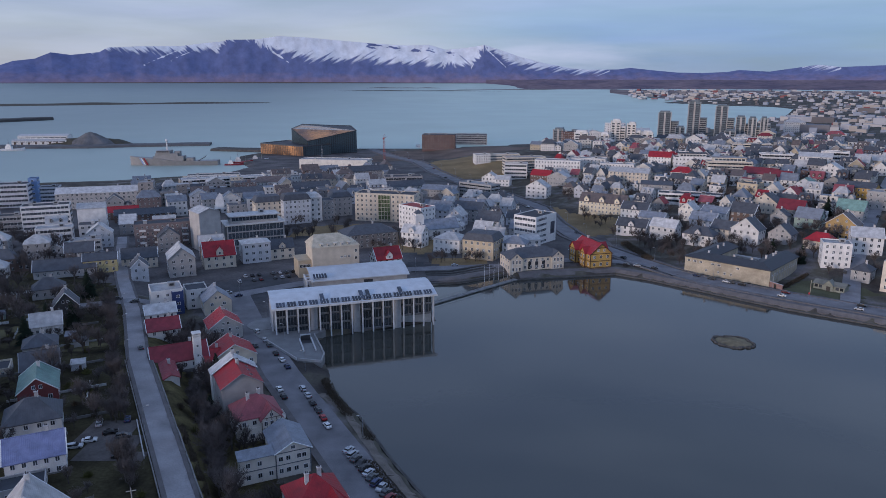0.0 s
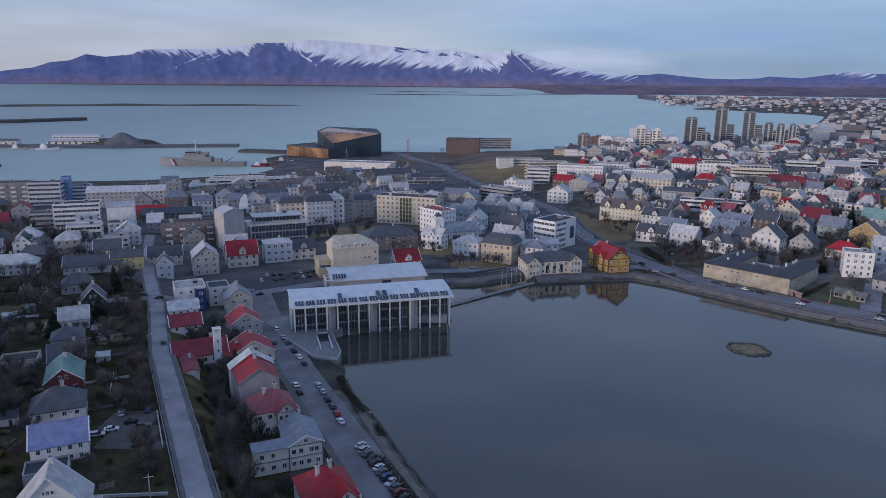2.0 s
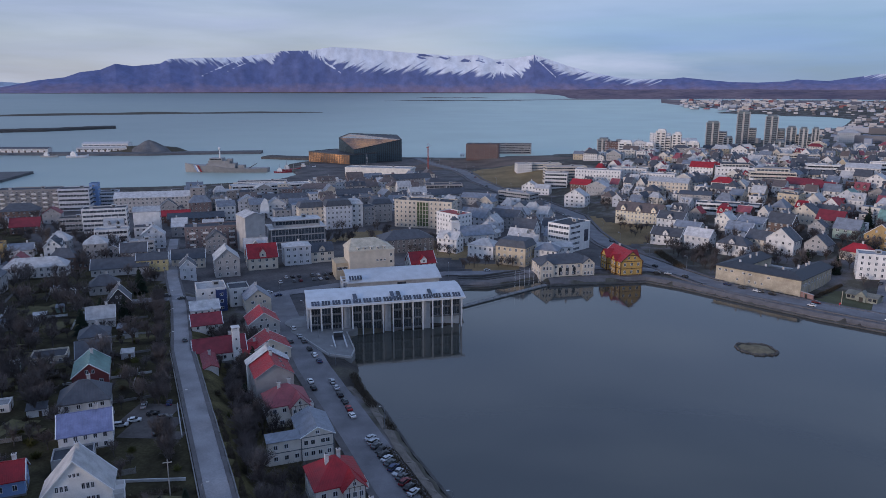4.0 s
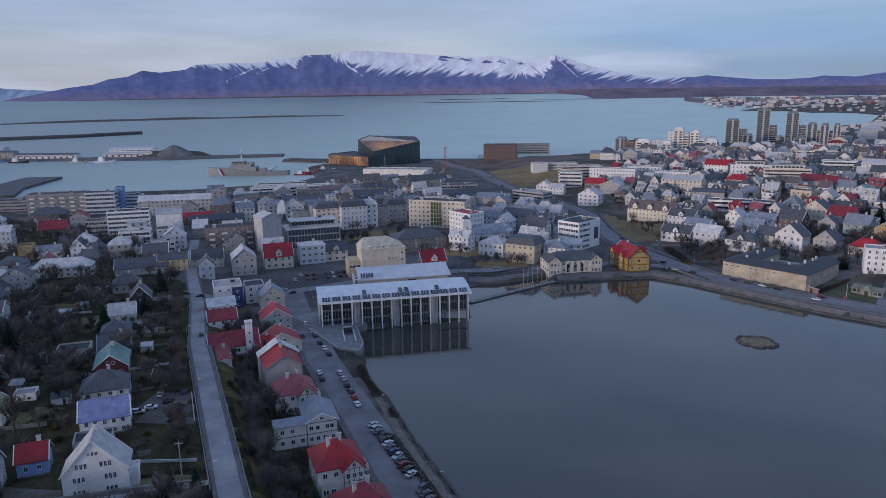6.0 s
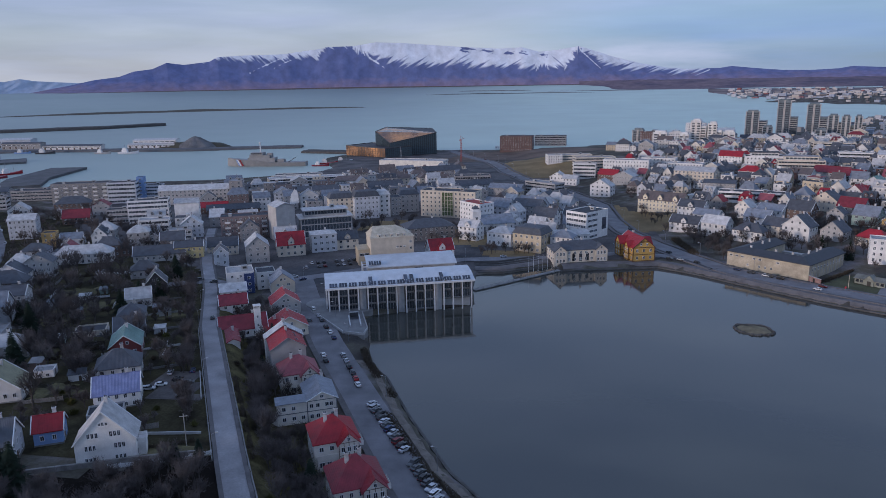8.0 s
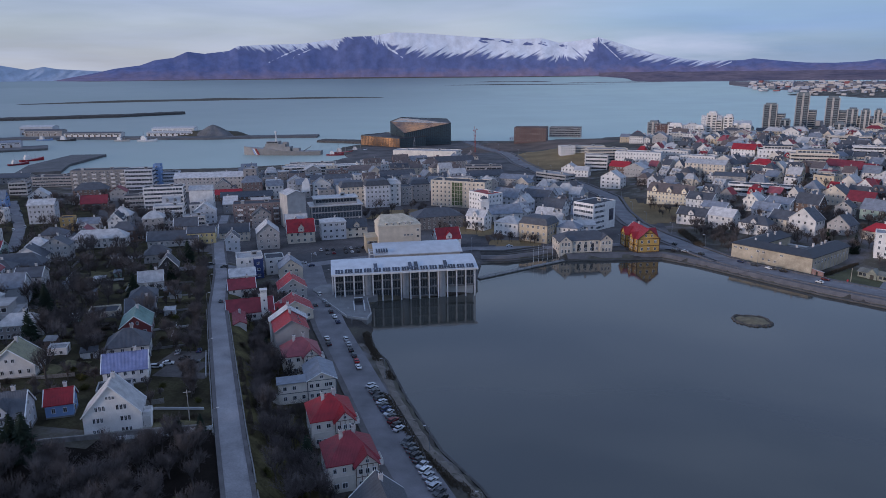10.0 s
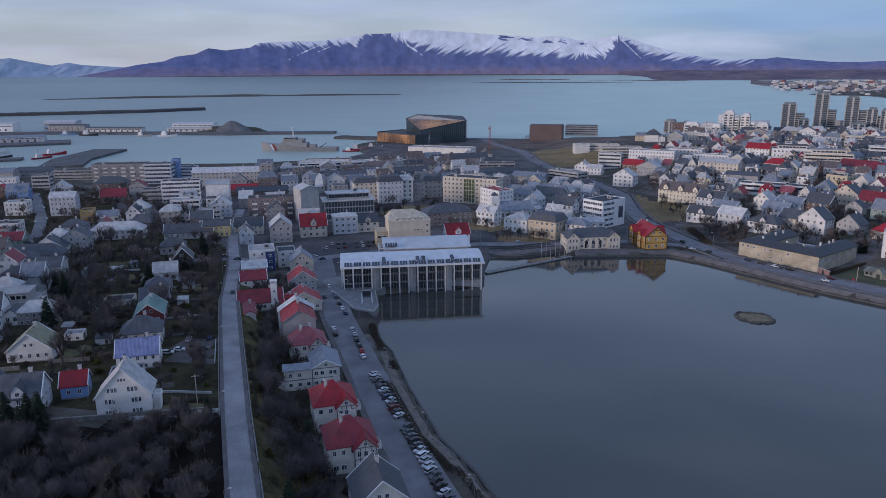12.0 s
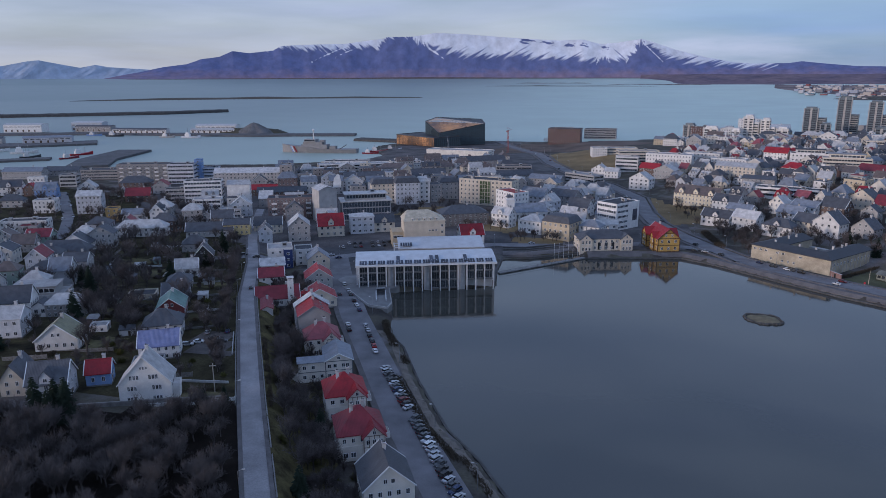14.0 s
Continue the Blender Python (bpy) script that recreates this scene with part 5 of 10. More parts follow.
def city_hall():
    hall = thing("city_hall", -60.4, 239.4, 0, 18, "long grey city hall with vaulted roof and white columns", "public building")
    L, D, H = 60.0, 15.0, 12.3
    FOOTPRINTS.append((-34.4, 255.8, 18, L / 2, D / 2 + 2))
    bm = bmesh.new()
    box(bm, 0.4, L - 0.4, 3.6, D, -2.0, H - 0.2)
    part("core", bm, hall, material=FACING)
    bm = bmesh.new()
    pts = vault(bm, -0.8, L + 0.8, -0.9, D + 0.6, H, H + 2.5, 0.45)
    roof = part("roof", bm, hall, "curved grey sheet-metal roof", material=SHELL)
    bm = bmesh.new()
    box(bm, -0.8, L + 0.8, -1.15, -0.9, H - 0.55, H + 0.15)
    part("eaves_beam", bm, hall, material=PALE_CONCRETE)
    # columns in pairs along the water
    bm = bmesh.new()
    box(bm, -0.24, 0.24, -0.24, 0.24, -2.5, H - 0.4)
    col = from_bm("column", bm, PALE_CONCRETE)
    n = 16
    for i in range(n):
        part("column", col, hall, m=pose(0.6 + i * (L - 1.2) / (n - 1), -0.3, 0))
    for y in (4.0, 8.5, 13.0):
        part("column", col, hall, m=pose(-0.35, y, 0))
        part("column", col, hall, m=pose(L + 0.35, y, 0))
    solid = (3, 7, 11)  # bays closed with tall panels
    bay = (L - 1.2) / (n - 1)
    bm = bmesh.new()
    v = [bm.verts.new(p) for p in ((0.3, 0, 0), (bay - 0.3, 0, 0), (bay - 0.3, 0, 3.3), (0.3, 0, 3.3))]
    bm.faces.new(v).material_index = 1
    for k in range(4):
        x = 0.3 + k * (bay - 0.6) / 3
        box(bm, x - 0.05, x + 0.05, -0.12, 0.0, 0, 3.3, 0)
    box(bm, 0.3, bay - 0.3, -0.12, 0.0, -0.1, 0.08, 0)
    pane = from_bm("glazing", bm, (METAL_GREY, glass_dark("hall glazing", (0.04, 0.05, 0.062), 0.08)))
    bm = bmesh.new()
    box(bm, 0.7, bay - 0.7, -0.5, 2.2, -2, H - 0.4)
    panel = from_bm("panel", bm, surface("grey panel", (0.33, 0.335, 0.345), 0.75, 0.2, 0.4, 3.0, 0.1))
    bm = bmesh.new()
    box(bm, 0.0, bay, 0.2, 2.4, -0.22, 0.22)
    floor = from_bm("floor_edge", bm, surface("floor edge", (0.15, 0.155, 0.16), 0.7, 0.2))
    for i in range(n - 1):
        x = 0.6 + i * bay
        if i in solid:
            part("panel", panel, hall, "tall pale concrete panel", m=pose(x, 1.2, 0))
            continue
        for f in range(3):
            if f == 0 and i > 11:
                continue
            part("glazing", pane, hall, m=pose(x, 1.9, 0.9 + f * 3.8))
            part("floor_edge", floor, hall, m=pose(x, 1.3, 0.55 + f * 3.8))
    # roof lights: dark strips behind the eaves
    bm = bmesh.new()
    slab(bm, [(0.35, 0, 0), (bay - 0.35, 0, 0), (bay - 0.35, 2.3, 0.92), (0.35, 2.3, 0.92)], 0.12)
    light = from_bm("roof_light", bm, glass_dark("roof glass", (0.035, 0.045, 0.07), 0.15))
    bm = bmesh.new()
    for k in range(4):
        x = 0.35 + k * (bay - 0.7) / 3
        slab(bm, [(x - 0.06, 0, 0.05), (x + 0.06, 0, 0.05), (x + 0.06, 2.3, 0.97), (x - 0.06, 2.3, 0.97)], 0.1)
    bars = from_bm("glazing_bar", bm, SHELL)
    for i in range(n - 1):
        ob = part("roof_light", light, hall, m=pose(0.6 + i * bay, -0.3, H + 0.52))
        part("glazing_bar", bars, ob)
    for x in (17.0, 31.5, 34.0, 46.5):
        bm = bmesh.new()
        slab(bm, [(x, 0.4, H + 0.95), (x + 1.5, 0.4, H + 0.95), (x + 1.5, 5.6, H + 2.45), (x, 5.6, H + 2.45)], 0.25)
        part("roof_light", bm, hall, "tall roof light", material=glass_dark("roof glass"))
    # second range behind
    bm = bmesh.new()
    box(bm, 20, 61.5, 46, 60, -1, 8.2)
    part("rear_range", bm, hall, material=FACING)
    bm = bmesh.new()
    vault(bm, 19.2, 62.4, 45, 60.6, 8.2, 10.8, 0.4)
    rear = part("rear_roof", bm, hall, "curved grey sheet-metal roof", material=SHELL)
    for i in range(5):
        bm = bmesh.new()
        slab(bm, [(20.4 + i * 1.2, 45.8, 9.4), (21.3 + i * 1.2, 45.8, 9.4), (21.3 + i * 1.2, 48.6, 10.45), (20.4 + i * 1.2, 48.6, 10.45)], 0.15)
        part("roof_light", bm, rear, material=glass_dark("roof glass"))
    bm = bmesh.new()
    box(bm, 42, 46, 45.9, 45.98, 5.2, 7.0)
    part("window", bm, hall, material=glass_dark())
    for i in range(3):
        part("column", col, hall, m=Matrix.LocRotScale((17.4, 45.5 + 4.5 * i, 0), None, (1, 1, 0.78)))
    bm = bmesh.new()
    for y in (45.5, 50.0, 54.5):
        box(bm, 17.15, 20.0, y - 0.2, y + 0.2, 8.4, 8.9)
    box(bm, 17.15, 17.65, 45.7, 54.3, 8.4, 8.9)
    part("open_frame", bm, hall, "open concrete frame at the end of the rear range", material=PALE_CONCRETE)
    # open forecourt and car-park ramp at the street end
    bm = bmesh.new()
    prism(bm, [(-6, 20), (-7, 2), (5, -27), (12, -31), (14.2, -24), (13.6, -4), (18, -0.6), (18, 3.4), (0, 4), (0, 20)], -2.0, 2.64)
    court = part("forecourt", bm, hall, "pale paved forecourt above the water", material=surface("court paving", (0.22, 0.22, 0.22), 0.8, 0.2, 0.3, 3.0, 0.15))
    bm = bmesh.new()
    box(bm, 7.6, 8.0, -20, -8, 2.5, 3.3)
    box(bm, 11.6, 12.0, -20, -8, 2.5, 3.3)
    box(bm, 8.0, 11.6, -8.4, -8, 2.5, 4.6)
    part("ramp_wall", bm, court, material=PALE_CONCRETE)
    # dark plates on wall and paving stand in for the ramp's shaded mouth
    bm = bmesh.new()
    box(bm, 8.1, 11.5, -8.5, -8.42, 2.52, 4.3)
    box(bm, 8.0, 11.6, -12, -8.5, 2.645, 2.67)
    part("ramp_opening", bm, court, "dark plates for the shaded mouth of a car-park ramp", material=METAL_DARK)
    for a, b in (((13.4, -5), (14.0, -24)), ((-4.6, -3), (4.6, -26)), ((14.0, -24), (12, -30.6)), ((12, -30.6), (5.2, -26.6))):
        bm = bmesh.new()
        p, q = Vector((*a, 0)), Vector((*b, 0))
        side = (q - p).cross(Vector((0, 0, 1))).normalized() * 0.15
        slab(bm, [(*(p - side).xy, 3.4), (*(q - side).xy, 3.4), (*(q + side).xy, 3.4), (*(p + side).xy, 3.4)], 0.9)
        part("parapet", bm, court, material=CONCRETE)
    bm = bmesh.new()
    rod(bm, (-3, 12, 2.4), (-3, 12, 2.72), 6.0, 6.0, 28)
    part("round_basin", bm, court, "round paved disc beside the street", material=surface("court paving", (0.22, 0.22, 0.22)))


city_hall()


def footbridge():
    line = resample([(-5, 282.5), (8, 295), (21, 307.5), (34, 320)], 4)
    ob = thing("footbridge", -4, 281, 0, 0, "low dark concrete footbridge just above the pond", "bridge")
    inv = ob.matrix_world.inverted()
    a, b = offset(line, -1.2), offset(line, 1.2)
    bm = bmesh.new()
    for (p, q), (r, s) in zip(zip(a, b), list(zip(a, b))[1:]):
        slab(bm, [inv @ Vector((*p, 0.6)), inv @ Vector((*q, 0.6)), inv @ Vector((*s, 0.6)), inv @ Vector((*r, 0.6))], 0.45)
    bmesh.ops.remove_doubles(bm, verts=bm.verts[:], dist=0.01)
    part("deck", bm, ob, material=surface("bridge concrete", (0.27, 0.265, 0.26), 0.8, 0.3, 0.5))
    for e in (a, b):
        for p, q in zip(e, e[1:]):
            bm = bmesh.new()
            rod(bm, inv @ Vector((*p, 1.45)), inv @ Vector((*q, 1.45)), 0.04, sides=4)
            part("handrail", bm, ob, material=METAL_DARK)
        bm = bmesh.new()
        rod(bm, (0, 0, -1.4), (0, 0, 0.9), 0.06, sides=4)
        post = from_bm("post", bm, METAL_DARK)
        for p in e[::1]:
            part("post", post, ob, m=Matrix.Translation(inv @ Vector((*p, 0.55))))


footbridge()
# flagpoles at the bridge's far end
bm = bmesh.new()
rod(bm, (0, 0, -0.5), (0, 0, 8.0), 0.07, 0.04, 6)
pole_mesh = from_bm("pole", bm, FRAME_WHITE)
for i in range(7):
    f = thing("flagpole", 19 + i * 2.3, 316 + i * 1.6, 0.4, 0, "white flagpole without a flag beside the water", "flagpole", "flagpoles by the bridge")
    part("pole", pole_mesh, f)

# ---- pond island ----------------------------------------------------------------

def island(name, x, y, rx, ry, turn, high, material, edge, label):
    ob = thing(name, x, y, 0, turn, label, "island")
    rings, n = 8, 40
    verts, faces = [(0, 0, high)], []
    for j in range(1, rings + 1):
        s = j / rings
        for i in range(n):
            a = 2 * math.pi * i / n
            k = s * (1 + 0.16 * noise.noise(Vector((math.cos(a) * 1.7, math.sin(a) * 1.7, x))))
            z = high * (1 - s ** 3) * (0.8 + 0.4 * noise.noise(Vector((k * math.cos(a) * 4, k * math.sin(a) * 4, 5)))) - (0.5 if j == rings else 0)
            verts.append((rx * k * math.cos(a), ry * k * math.sin(a), z))
    for i in range(n):
        faces.append((0, 1 + i, 1 + (i + 1) % n))
    for j in range(rings - 1):
        for i in range(n):
            a, b = 1 + j * n + i, 1 + j * n + (i + 1) % n
            faces.append((a, a + n, b + n, b))
    part("mound", mesh_of("mound", verts, faces, material, True), ob)
    if edge:
        rng = random.Random(7)
        for i in range(52):
            a = 2 * math.pi * i / 52
            k = 1 + 0.16 * noise.noise(Vector((math.cos(a) * 1.7, math.sin(a) * 1.7, x)))
            part("stone", STONE, ob, m=Matrix.LocRotScale((rx * k * math.cos(a), ry * k * math.sin(a), 0.05), Euler((rng.random() * 3, rng.random() * 3, rng.random() * 3)), [0.45 + 0.35 * rng.random()] * 3))
    return ob


bm = bmesh.new()
bmesh.ops.create_icosphere(bm, subdivisions=1, radius=1.0)
for v in bm.verts:
    v.co *= 1 + 0.3 * noise.noise(v.co * 1.7)
STONE = from_bm("stone", bm, ROCK)
island("pond_island", 104, 239.5, 6.8, 5.6, -20, 0.75, surface("dry reed", (0.20, 0.165, 0.10), 0.95, 0.4, 0.5, 4.0, 0.5), True, "small grassy island ringed with dark stones")

# ---- landmarks round the pond ---------------------------------------------------

def school():
    ob = thing("school", 142.6, 328.5, level_at(135, 322), -43.5, "long cream timber school with dark hipped roof round a courtyard", "school")
    FOOTPRINTS.append((142.6, 328.5, -43.5, 18.5, 18.5))
    W, D, wing, h = 39.5, 36.0, 11.0, 7.6
    for nm, x0, x1, y0, y1 in (("front_wing", -W / 2, W / 2, -D / 2, -D / 2 + wing), ("left_wing", -W / 2, -W / 2 + wing, -D / 2 + wing, D / 2), ("right_wing", W / 2 - wing, W / 2, -D / 2 + wing, D / 2)):
        bm = bmesh.new()
        box(bm, x0, x1, y0, y1, -2.5, h)
        part(nm, bm, ob, material=surface("school boards", (0.47, 0.41, 0.31), 0.8, 0.3, 0.25, 3.0, 0.1))
    bm = bmesh.new()
    box(bm, -W / 2 + wing, W / 2 - wing, D / 2 - 3, D / 2, -2.5, 3.6)
    part("rear_wing", bm, ob, material=wall_paint("grey"))
    # shallow roof running round three sides
    o, r = 0.6, 1.9
    outer = [(-W / 2 - o, D / 2 + o), (-W / 2 - o, -D / 2 - o), (W / 2 + o, -D / 2 - o), (W / 2 + o, D / 2 + o)]
    ridge = [(-W / 2 + wing / 2, D / 2), (-W / 2 + wing / 2, -D / 2 + wing / 2), (W / 2 - wing / 2, -D / 2 + wing / 2), (W / 2 - wing / 2, D / 2)]
    inner = [(-W / 2 + wing + 0.4, D / 2 + o), (-W / 2 + wing + 0.4, -D / 2 + wing + 0.4), (W / 2 - wing - 0.4, -D / 2 + wing + 0.4), (W / 2 - wing - 0.4, D / 2 + o)]
    bm = bmesh.new()
    rows = [[bm.verts.new((x, y, z)) for x, y in ring] for ring, z in ((outer, h - 0.1), (ridge, h + r), (inner, h - 0.1))]
    low = [[bm.verts.new((x, y, h - 0.4)) for x, y in ring] for ring in (outer, inner)]
    for i in range(3):
        bm.faces.new((rows[0][i], rows[0][i + 1], rows[1][i + 1], rows[1][i]))
        bm.faces.new((rows[1][i], rows[1][i + 1], rows[2][i + 1], rows[2][i]))
        bm.faces.new((low[0][i], low[0][i + 1], rows[0][i + 1], rows[0][i]))
        bm.faces.new((rows[2][i], rows[2][i + 1], low[1][i + 1], low[1][i]))
        bm.faces.new((low[0][i + 1], low[0][i], low[1][i], low[1][i + 1]))
    for i in (0, 3):
        bm.faces.new([rows[0][i], rows[1][i], rows[2][i], low[1][i], low[0][i]][::1 if i else -1])
    part("roof", bm, ob, "dark grey sheet roof", material=surface("school roof", (0.05, 0.053, 0.062), 0.6, 0.3, 0.4, 4.0, 0.2))
    for x, y in ((-11, -12), (1, -11.5), (9, -11.5), (12, -2), (13, 4), (12.5, 9), (-12.5, 2), (-12.5, 9)):
        part("chimney", CHIMNEY, ob, m=pose(x, y, h + 1.5))
    for i in (0, 1, 2, 4, 5, 8):
        part("window", WINDOW, ob, m=Matrix.LocRotScale((-W / 2 + 2 + i * 2.9, -D / 2 - 0.01, 5.7), None, (1.5, 1, 0.9)))
    for i in (5, 6, 7, 3):
        part("window", WINDOW, ob, m=Matrix.LocRotScale((-W / 2 + 2 + i * 2.9, -D / 2 - 0.01, 2.3), None, (0.9, 1, 1.1)))
    for i in range(11):
        bm = bmesh.new()
        box(bm, -0.15, 0.15, -0.06, 0.0, -2.4, h - 0.5)
        part("pilaster", bm, ob, m=pose(W / 2 + 0.01, -D / 2 + 1.5 + i * 3.3, 0, 0, 0, 90), material=wall_paint("grey"))
        part("window", WINDOW, ob, m=Matrix.LocRotScale((W / 2 + 0.01, -D / 2 + 3.1 + i * 3.1, 4.6), Euler((0, 0, radians(90))), (1.0, 1, 1.3)))
    bm = bmesh.new()
    box(bm, -W / 2, W / 2 + 5, -D / 2 - 3.2, -D / 2 - 2.9, -2, 0.5)
    part("front_wall", bm, ob, material=surface("weathered wall", (0.20, 0.195, 0.19)))


school()


def lakeside_theatre():
    ob = house(43.0, 336.5, 17, 27.5, 13, 6.4, "hip", 3.6, "cream", "slate")
    ob["label"] = "cream-painted timber theatre with dark roof standing by the pond"
    for nm, x0, x1, top in (("left_bay", -14.0, -7.6, 7.6), ("right_bay", 7.6, 14.0, 7.6)):
        bm = bmesh.new()
        box(bm, x0, x1, -7.4, -5.5, -2, top - 1.4)
        v = [bm.verts.new(p) for p in ((x0, -7.4, top - 1.4), (x1, -7.4, top - 1.4), ((x0 + x1) / 2, -7.4, top + 1.2))]
        bm.faces.new(v)
        bay = part(nm, bm, ob, material=wall_paint("cream"))
        bm = bmesh.new()
        mid = (x0 + x1) / 2
        for s, xe in ((-1, x0 - 0.3), (1, x1 + 0.3)):
            slab(bm, [(xe, -7.7, top - 1.6), (xe, -1.0, top - 1.6), (mid, -1.0, top + 1.4), (mid, -7.7, top + 1.4)][::-s], 0.18)
        part("bay_roof", bm, bay, material=roofing("slate", "Y"))
        for k in (-1, 0, 1):
            part("window", WINDOW, bay, m=Matrix.LocRotScale((mid + k * (x1 - x0) * 0.27, -7.41, top - 2.9), None, (1.0, 1, 1.9)))
            part("window", WINDOW, bay, m=Matrix.LocRotScale((mid + k * (x1 - x0) * 0.27, -7.41, 1.2), None, (1.0, 1, 1.8)))
        part("window", WINDOW, bay, m=Matrix.LocRotScale((mid, -7.41, top - 0.4), None, (0.9, 1, 1.2)))

    for k in (-1, 0, 1):
        bm = bmesh.new()
        outline = [(-0.8, 0.6), (0.8, 0.6)] + [(0.8 * math.cos(a), 4.0 + 0.8 * math.sin(a)) for a in np.linspace(0, math.pi, 9)]
        f = bm.faces.new([bm.verts.new((x, -0.06, z)) for x, z in outline])
        bmesh.ops.solidify(bm, geom=[f], thickness=0.05)
        part("arched_window", bm, ob, m=pose(k * 3.6, -6.5, 0), material=glass_dark())


lakeside_theatre()


def yellow_house():
    x, y, turn, w, d, h, rh = YELLOW
    ob = house(x, y, turn, w, d, h, "gy", rh, "yellow", "red")
    ob["label"] = "yellow timber house with a bright red roof by the pond"
    trim = surface("brown trim", (0.10, 0.05, 0.03), 0.7)

    def boards(name, x0, x1, y0, y1, parent):
        bm = bmesh.new()
        for za, zb in ((0.2, 0.55), (3.5, 3.8), (h - 0.35, h)):
            for p0, p1, q0, q1 in ((x0 - 0.07, x1 + 0.07, y0 - 0.07, y0), (x0 - 0.07, x1 + 0.07, y1, y1 + 0.07), (x0 - 0.07, x0, y0, y1), (x1, x1 + 0.07, y0, y1)):
                box(bm, p0, p1, q0, q1, za, zb)
        for xx in (x0, x1):
            for yy in (y0, y1):
                box(bm, xx - 0.16, xx + 0.16, yy - 0.16, yy + 0.16, -0.6, h)
        part(name, bm, parent, "dark brown trim boards", material=trim)

    boards("trim_board", -w / 2, w / 2, -d / 2, d / 2, ob)
    bm = bmesh.new()
    for s in (-1, 1):
        rod(bm, (s * (w / 2 + 0.5), -d / 2 - 0.45, h - 0.5), (0, -d / 2 - 0.45, h + rh - 0.05), 0.2, sides=4)
    box(bm, -w * 0.2, w * 0.2, -d / 2 - 0.1, -d / 2, h + rh * 0.52, h + rh * 0.62)
    part("gable_trim", bm, ob, "dark brown gable boards", material=trim)
    # cross gables to the west and east
    for nm, side, y0, y1 in (("west_gable", -1, 2.2, 8.6), ("east_gable", 1, -3.5, 3.0), ("west_bay", -1, -6.4, -1.6)):
        out, mid, peak = w / 2 + (1.6 if nm != "west_bay" else 1.0), (y0 + y1) / 2, h + (y1 - y0) * 0.5
        xa, xb = sorted((side * (w / 2 - 1), side * out))
        bm = bmesh.new()
        box(bm, xa, xb, y0, y1, -1.5, h)
        bm.faces.new([bm.verts.new(p) for p in ((side * out, y0, h), (side * out, y1, h), (side * out, mid, peak - 0.15))])
        gab = part(nm, bm, ob, material=wall_paint("yellow"))
        bm = bmesh.new()
        for k, ye in ((-1, y0 - 0.45), (1, y1 + 0.45)):
            slab(bm, [(side * (out + 0.5), ye, h - 0.4), (0, ye, h - 0.4), (0, mid, peak + 0.1), (side * (out + 0.5), mid, peak + 0.1)][::k * side], 0.2)
        part("gable_roof", bm, gab, material=roofing("red", "X"))
        boards("trim_board", xa, xb, y0, y1, gab)
        for zz in (2.0, 5.5):
            for k in (-1, 1):
                part("window", WINDOW, gab, m=Matrix.LocRotScale((side * (out + 0.08), mid + k * 1.3, zz), Euler((0, 0, radians(90 * side))), (0.95, 1, 1.6)))


YELLOW = (73.6, 343.0, 17, 11.5, 20.0, 7.4, 4.8)
yellow_house()


def cathedral():
    ob = thing("cathedral", -3, 402, level_at(-3, 402), 22, "small white cathedral with a grey roof and square tower", "church")
    FOOTPRINTS.append((-5, 401, 22, 17, 8))
    part("nave", body_bm("gx", 21, 12, 6.5, 4.6, 1.5), ob, material=wall_paint("white"))
    part("roof", roof_bm("gx", 21, 12, 4.6), ob, m=pose(0, 0, 6.51), material=roofing("bluegrey", "X"))
    bm = bmesh.new()
    box(bm, -15.0, -9.8, -2.6, 2.6, -1.5, 13.5)
    box(bm, -15.2, -9.6, -2.8, 2.8, 13.5, 13.9)
    box(bm, -14.4, -10.4, -2.0, 2.0, 13.9, 15.2)
    tower = part("tower", bm, ob, material=wall_paint("white"))
    bm = bmesh.new()
    top = bm.verts.new((-12.4, 0, 17.4))
    base = [bm.verts.new(p) for p in ((-14.6, -2.2, 15.2), (-10.2, -2.2, 15.2), (-10.2, 2.2, 15.2), (-14.6, 2.2, 15.2))]
    for i in range(4):
        bm.faces.new((base[i], base[(i + 1) % 4], top))
    part("tower_roof", bm, tower, material=roofing("slate", "X"))
    part("porch", body_bm("gx", 5, 8, 5.0, 3.0, 1.5), ob, m=pose(-17.3, 0, 0), material=wall_paint("white"))
    part("porch_roof", roof_bm("gx", 5, 8, 3.0), ob, m=pose(-17.3, 0, 5.01), material=roofing("bluegrey", "X"))
    for i in range(6):
        part("window", WINDOW, ob, m=Matrix.LocRotScale((-8.5 + i * 3.4, -6.01, 3.6), None, (1.1, 1, 2.8)))
    part("window", WINDOW, ob, m=Matrix.LocRotScale((-12.4, -2.61, 9.5), None, (1.2, 1, 2.0)))


cathedral()


def fire_tower():
    z = level_at(-76, 205)
    ob = thing("square_tower", -76.5, 206.5, z, 27, "slim white square tower between red roofs", "tower")
    bm = bmesh.new()
    box(bm, -1.15, 1.15, -1.15, 1.15, -2, 12.2)
    part("shaft", bm, ob, material=wall_paint("white"))
    bm = bmesh.new()
    for x in (-1.0, 1.0):
        for y in (-1.0, 1.0):
            box(bm, x - 0.15, x + 0.15, y - 0.15, y + 0.15, 12.2, 13.2)
    box(bm, -1.35, 1.35, -1.35, 1.35, 13.2, 13.5)
    part("cap", bm, ob, material=wall_paint("white"))
    for zz in (3, 6.2, 9.4):
        part("window", WINDOW, ob, m=Matrix.LocRotScale((0, -1.16, zz), None, (0.6, 1, 0.9)))


fire_tower()


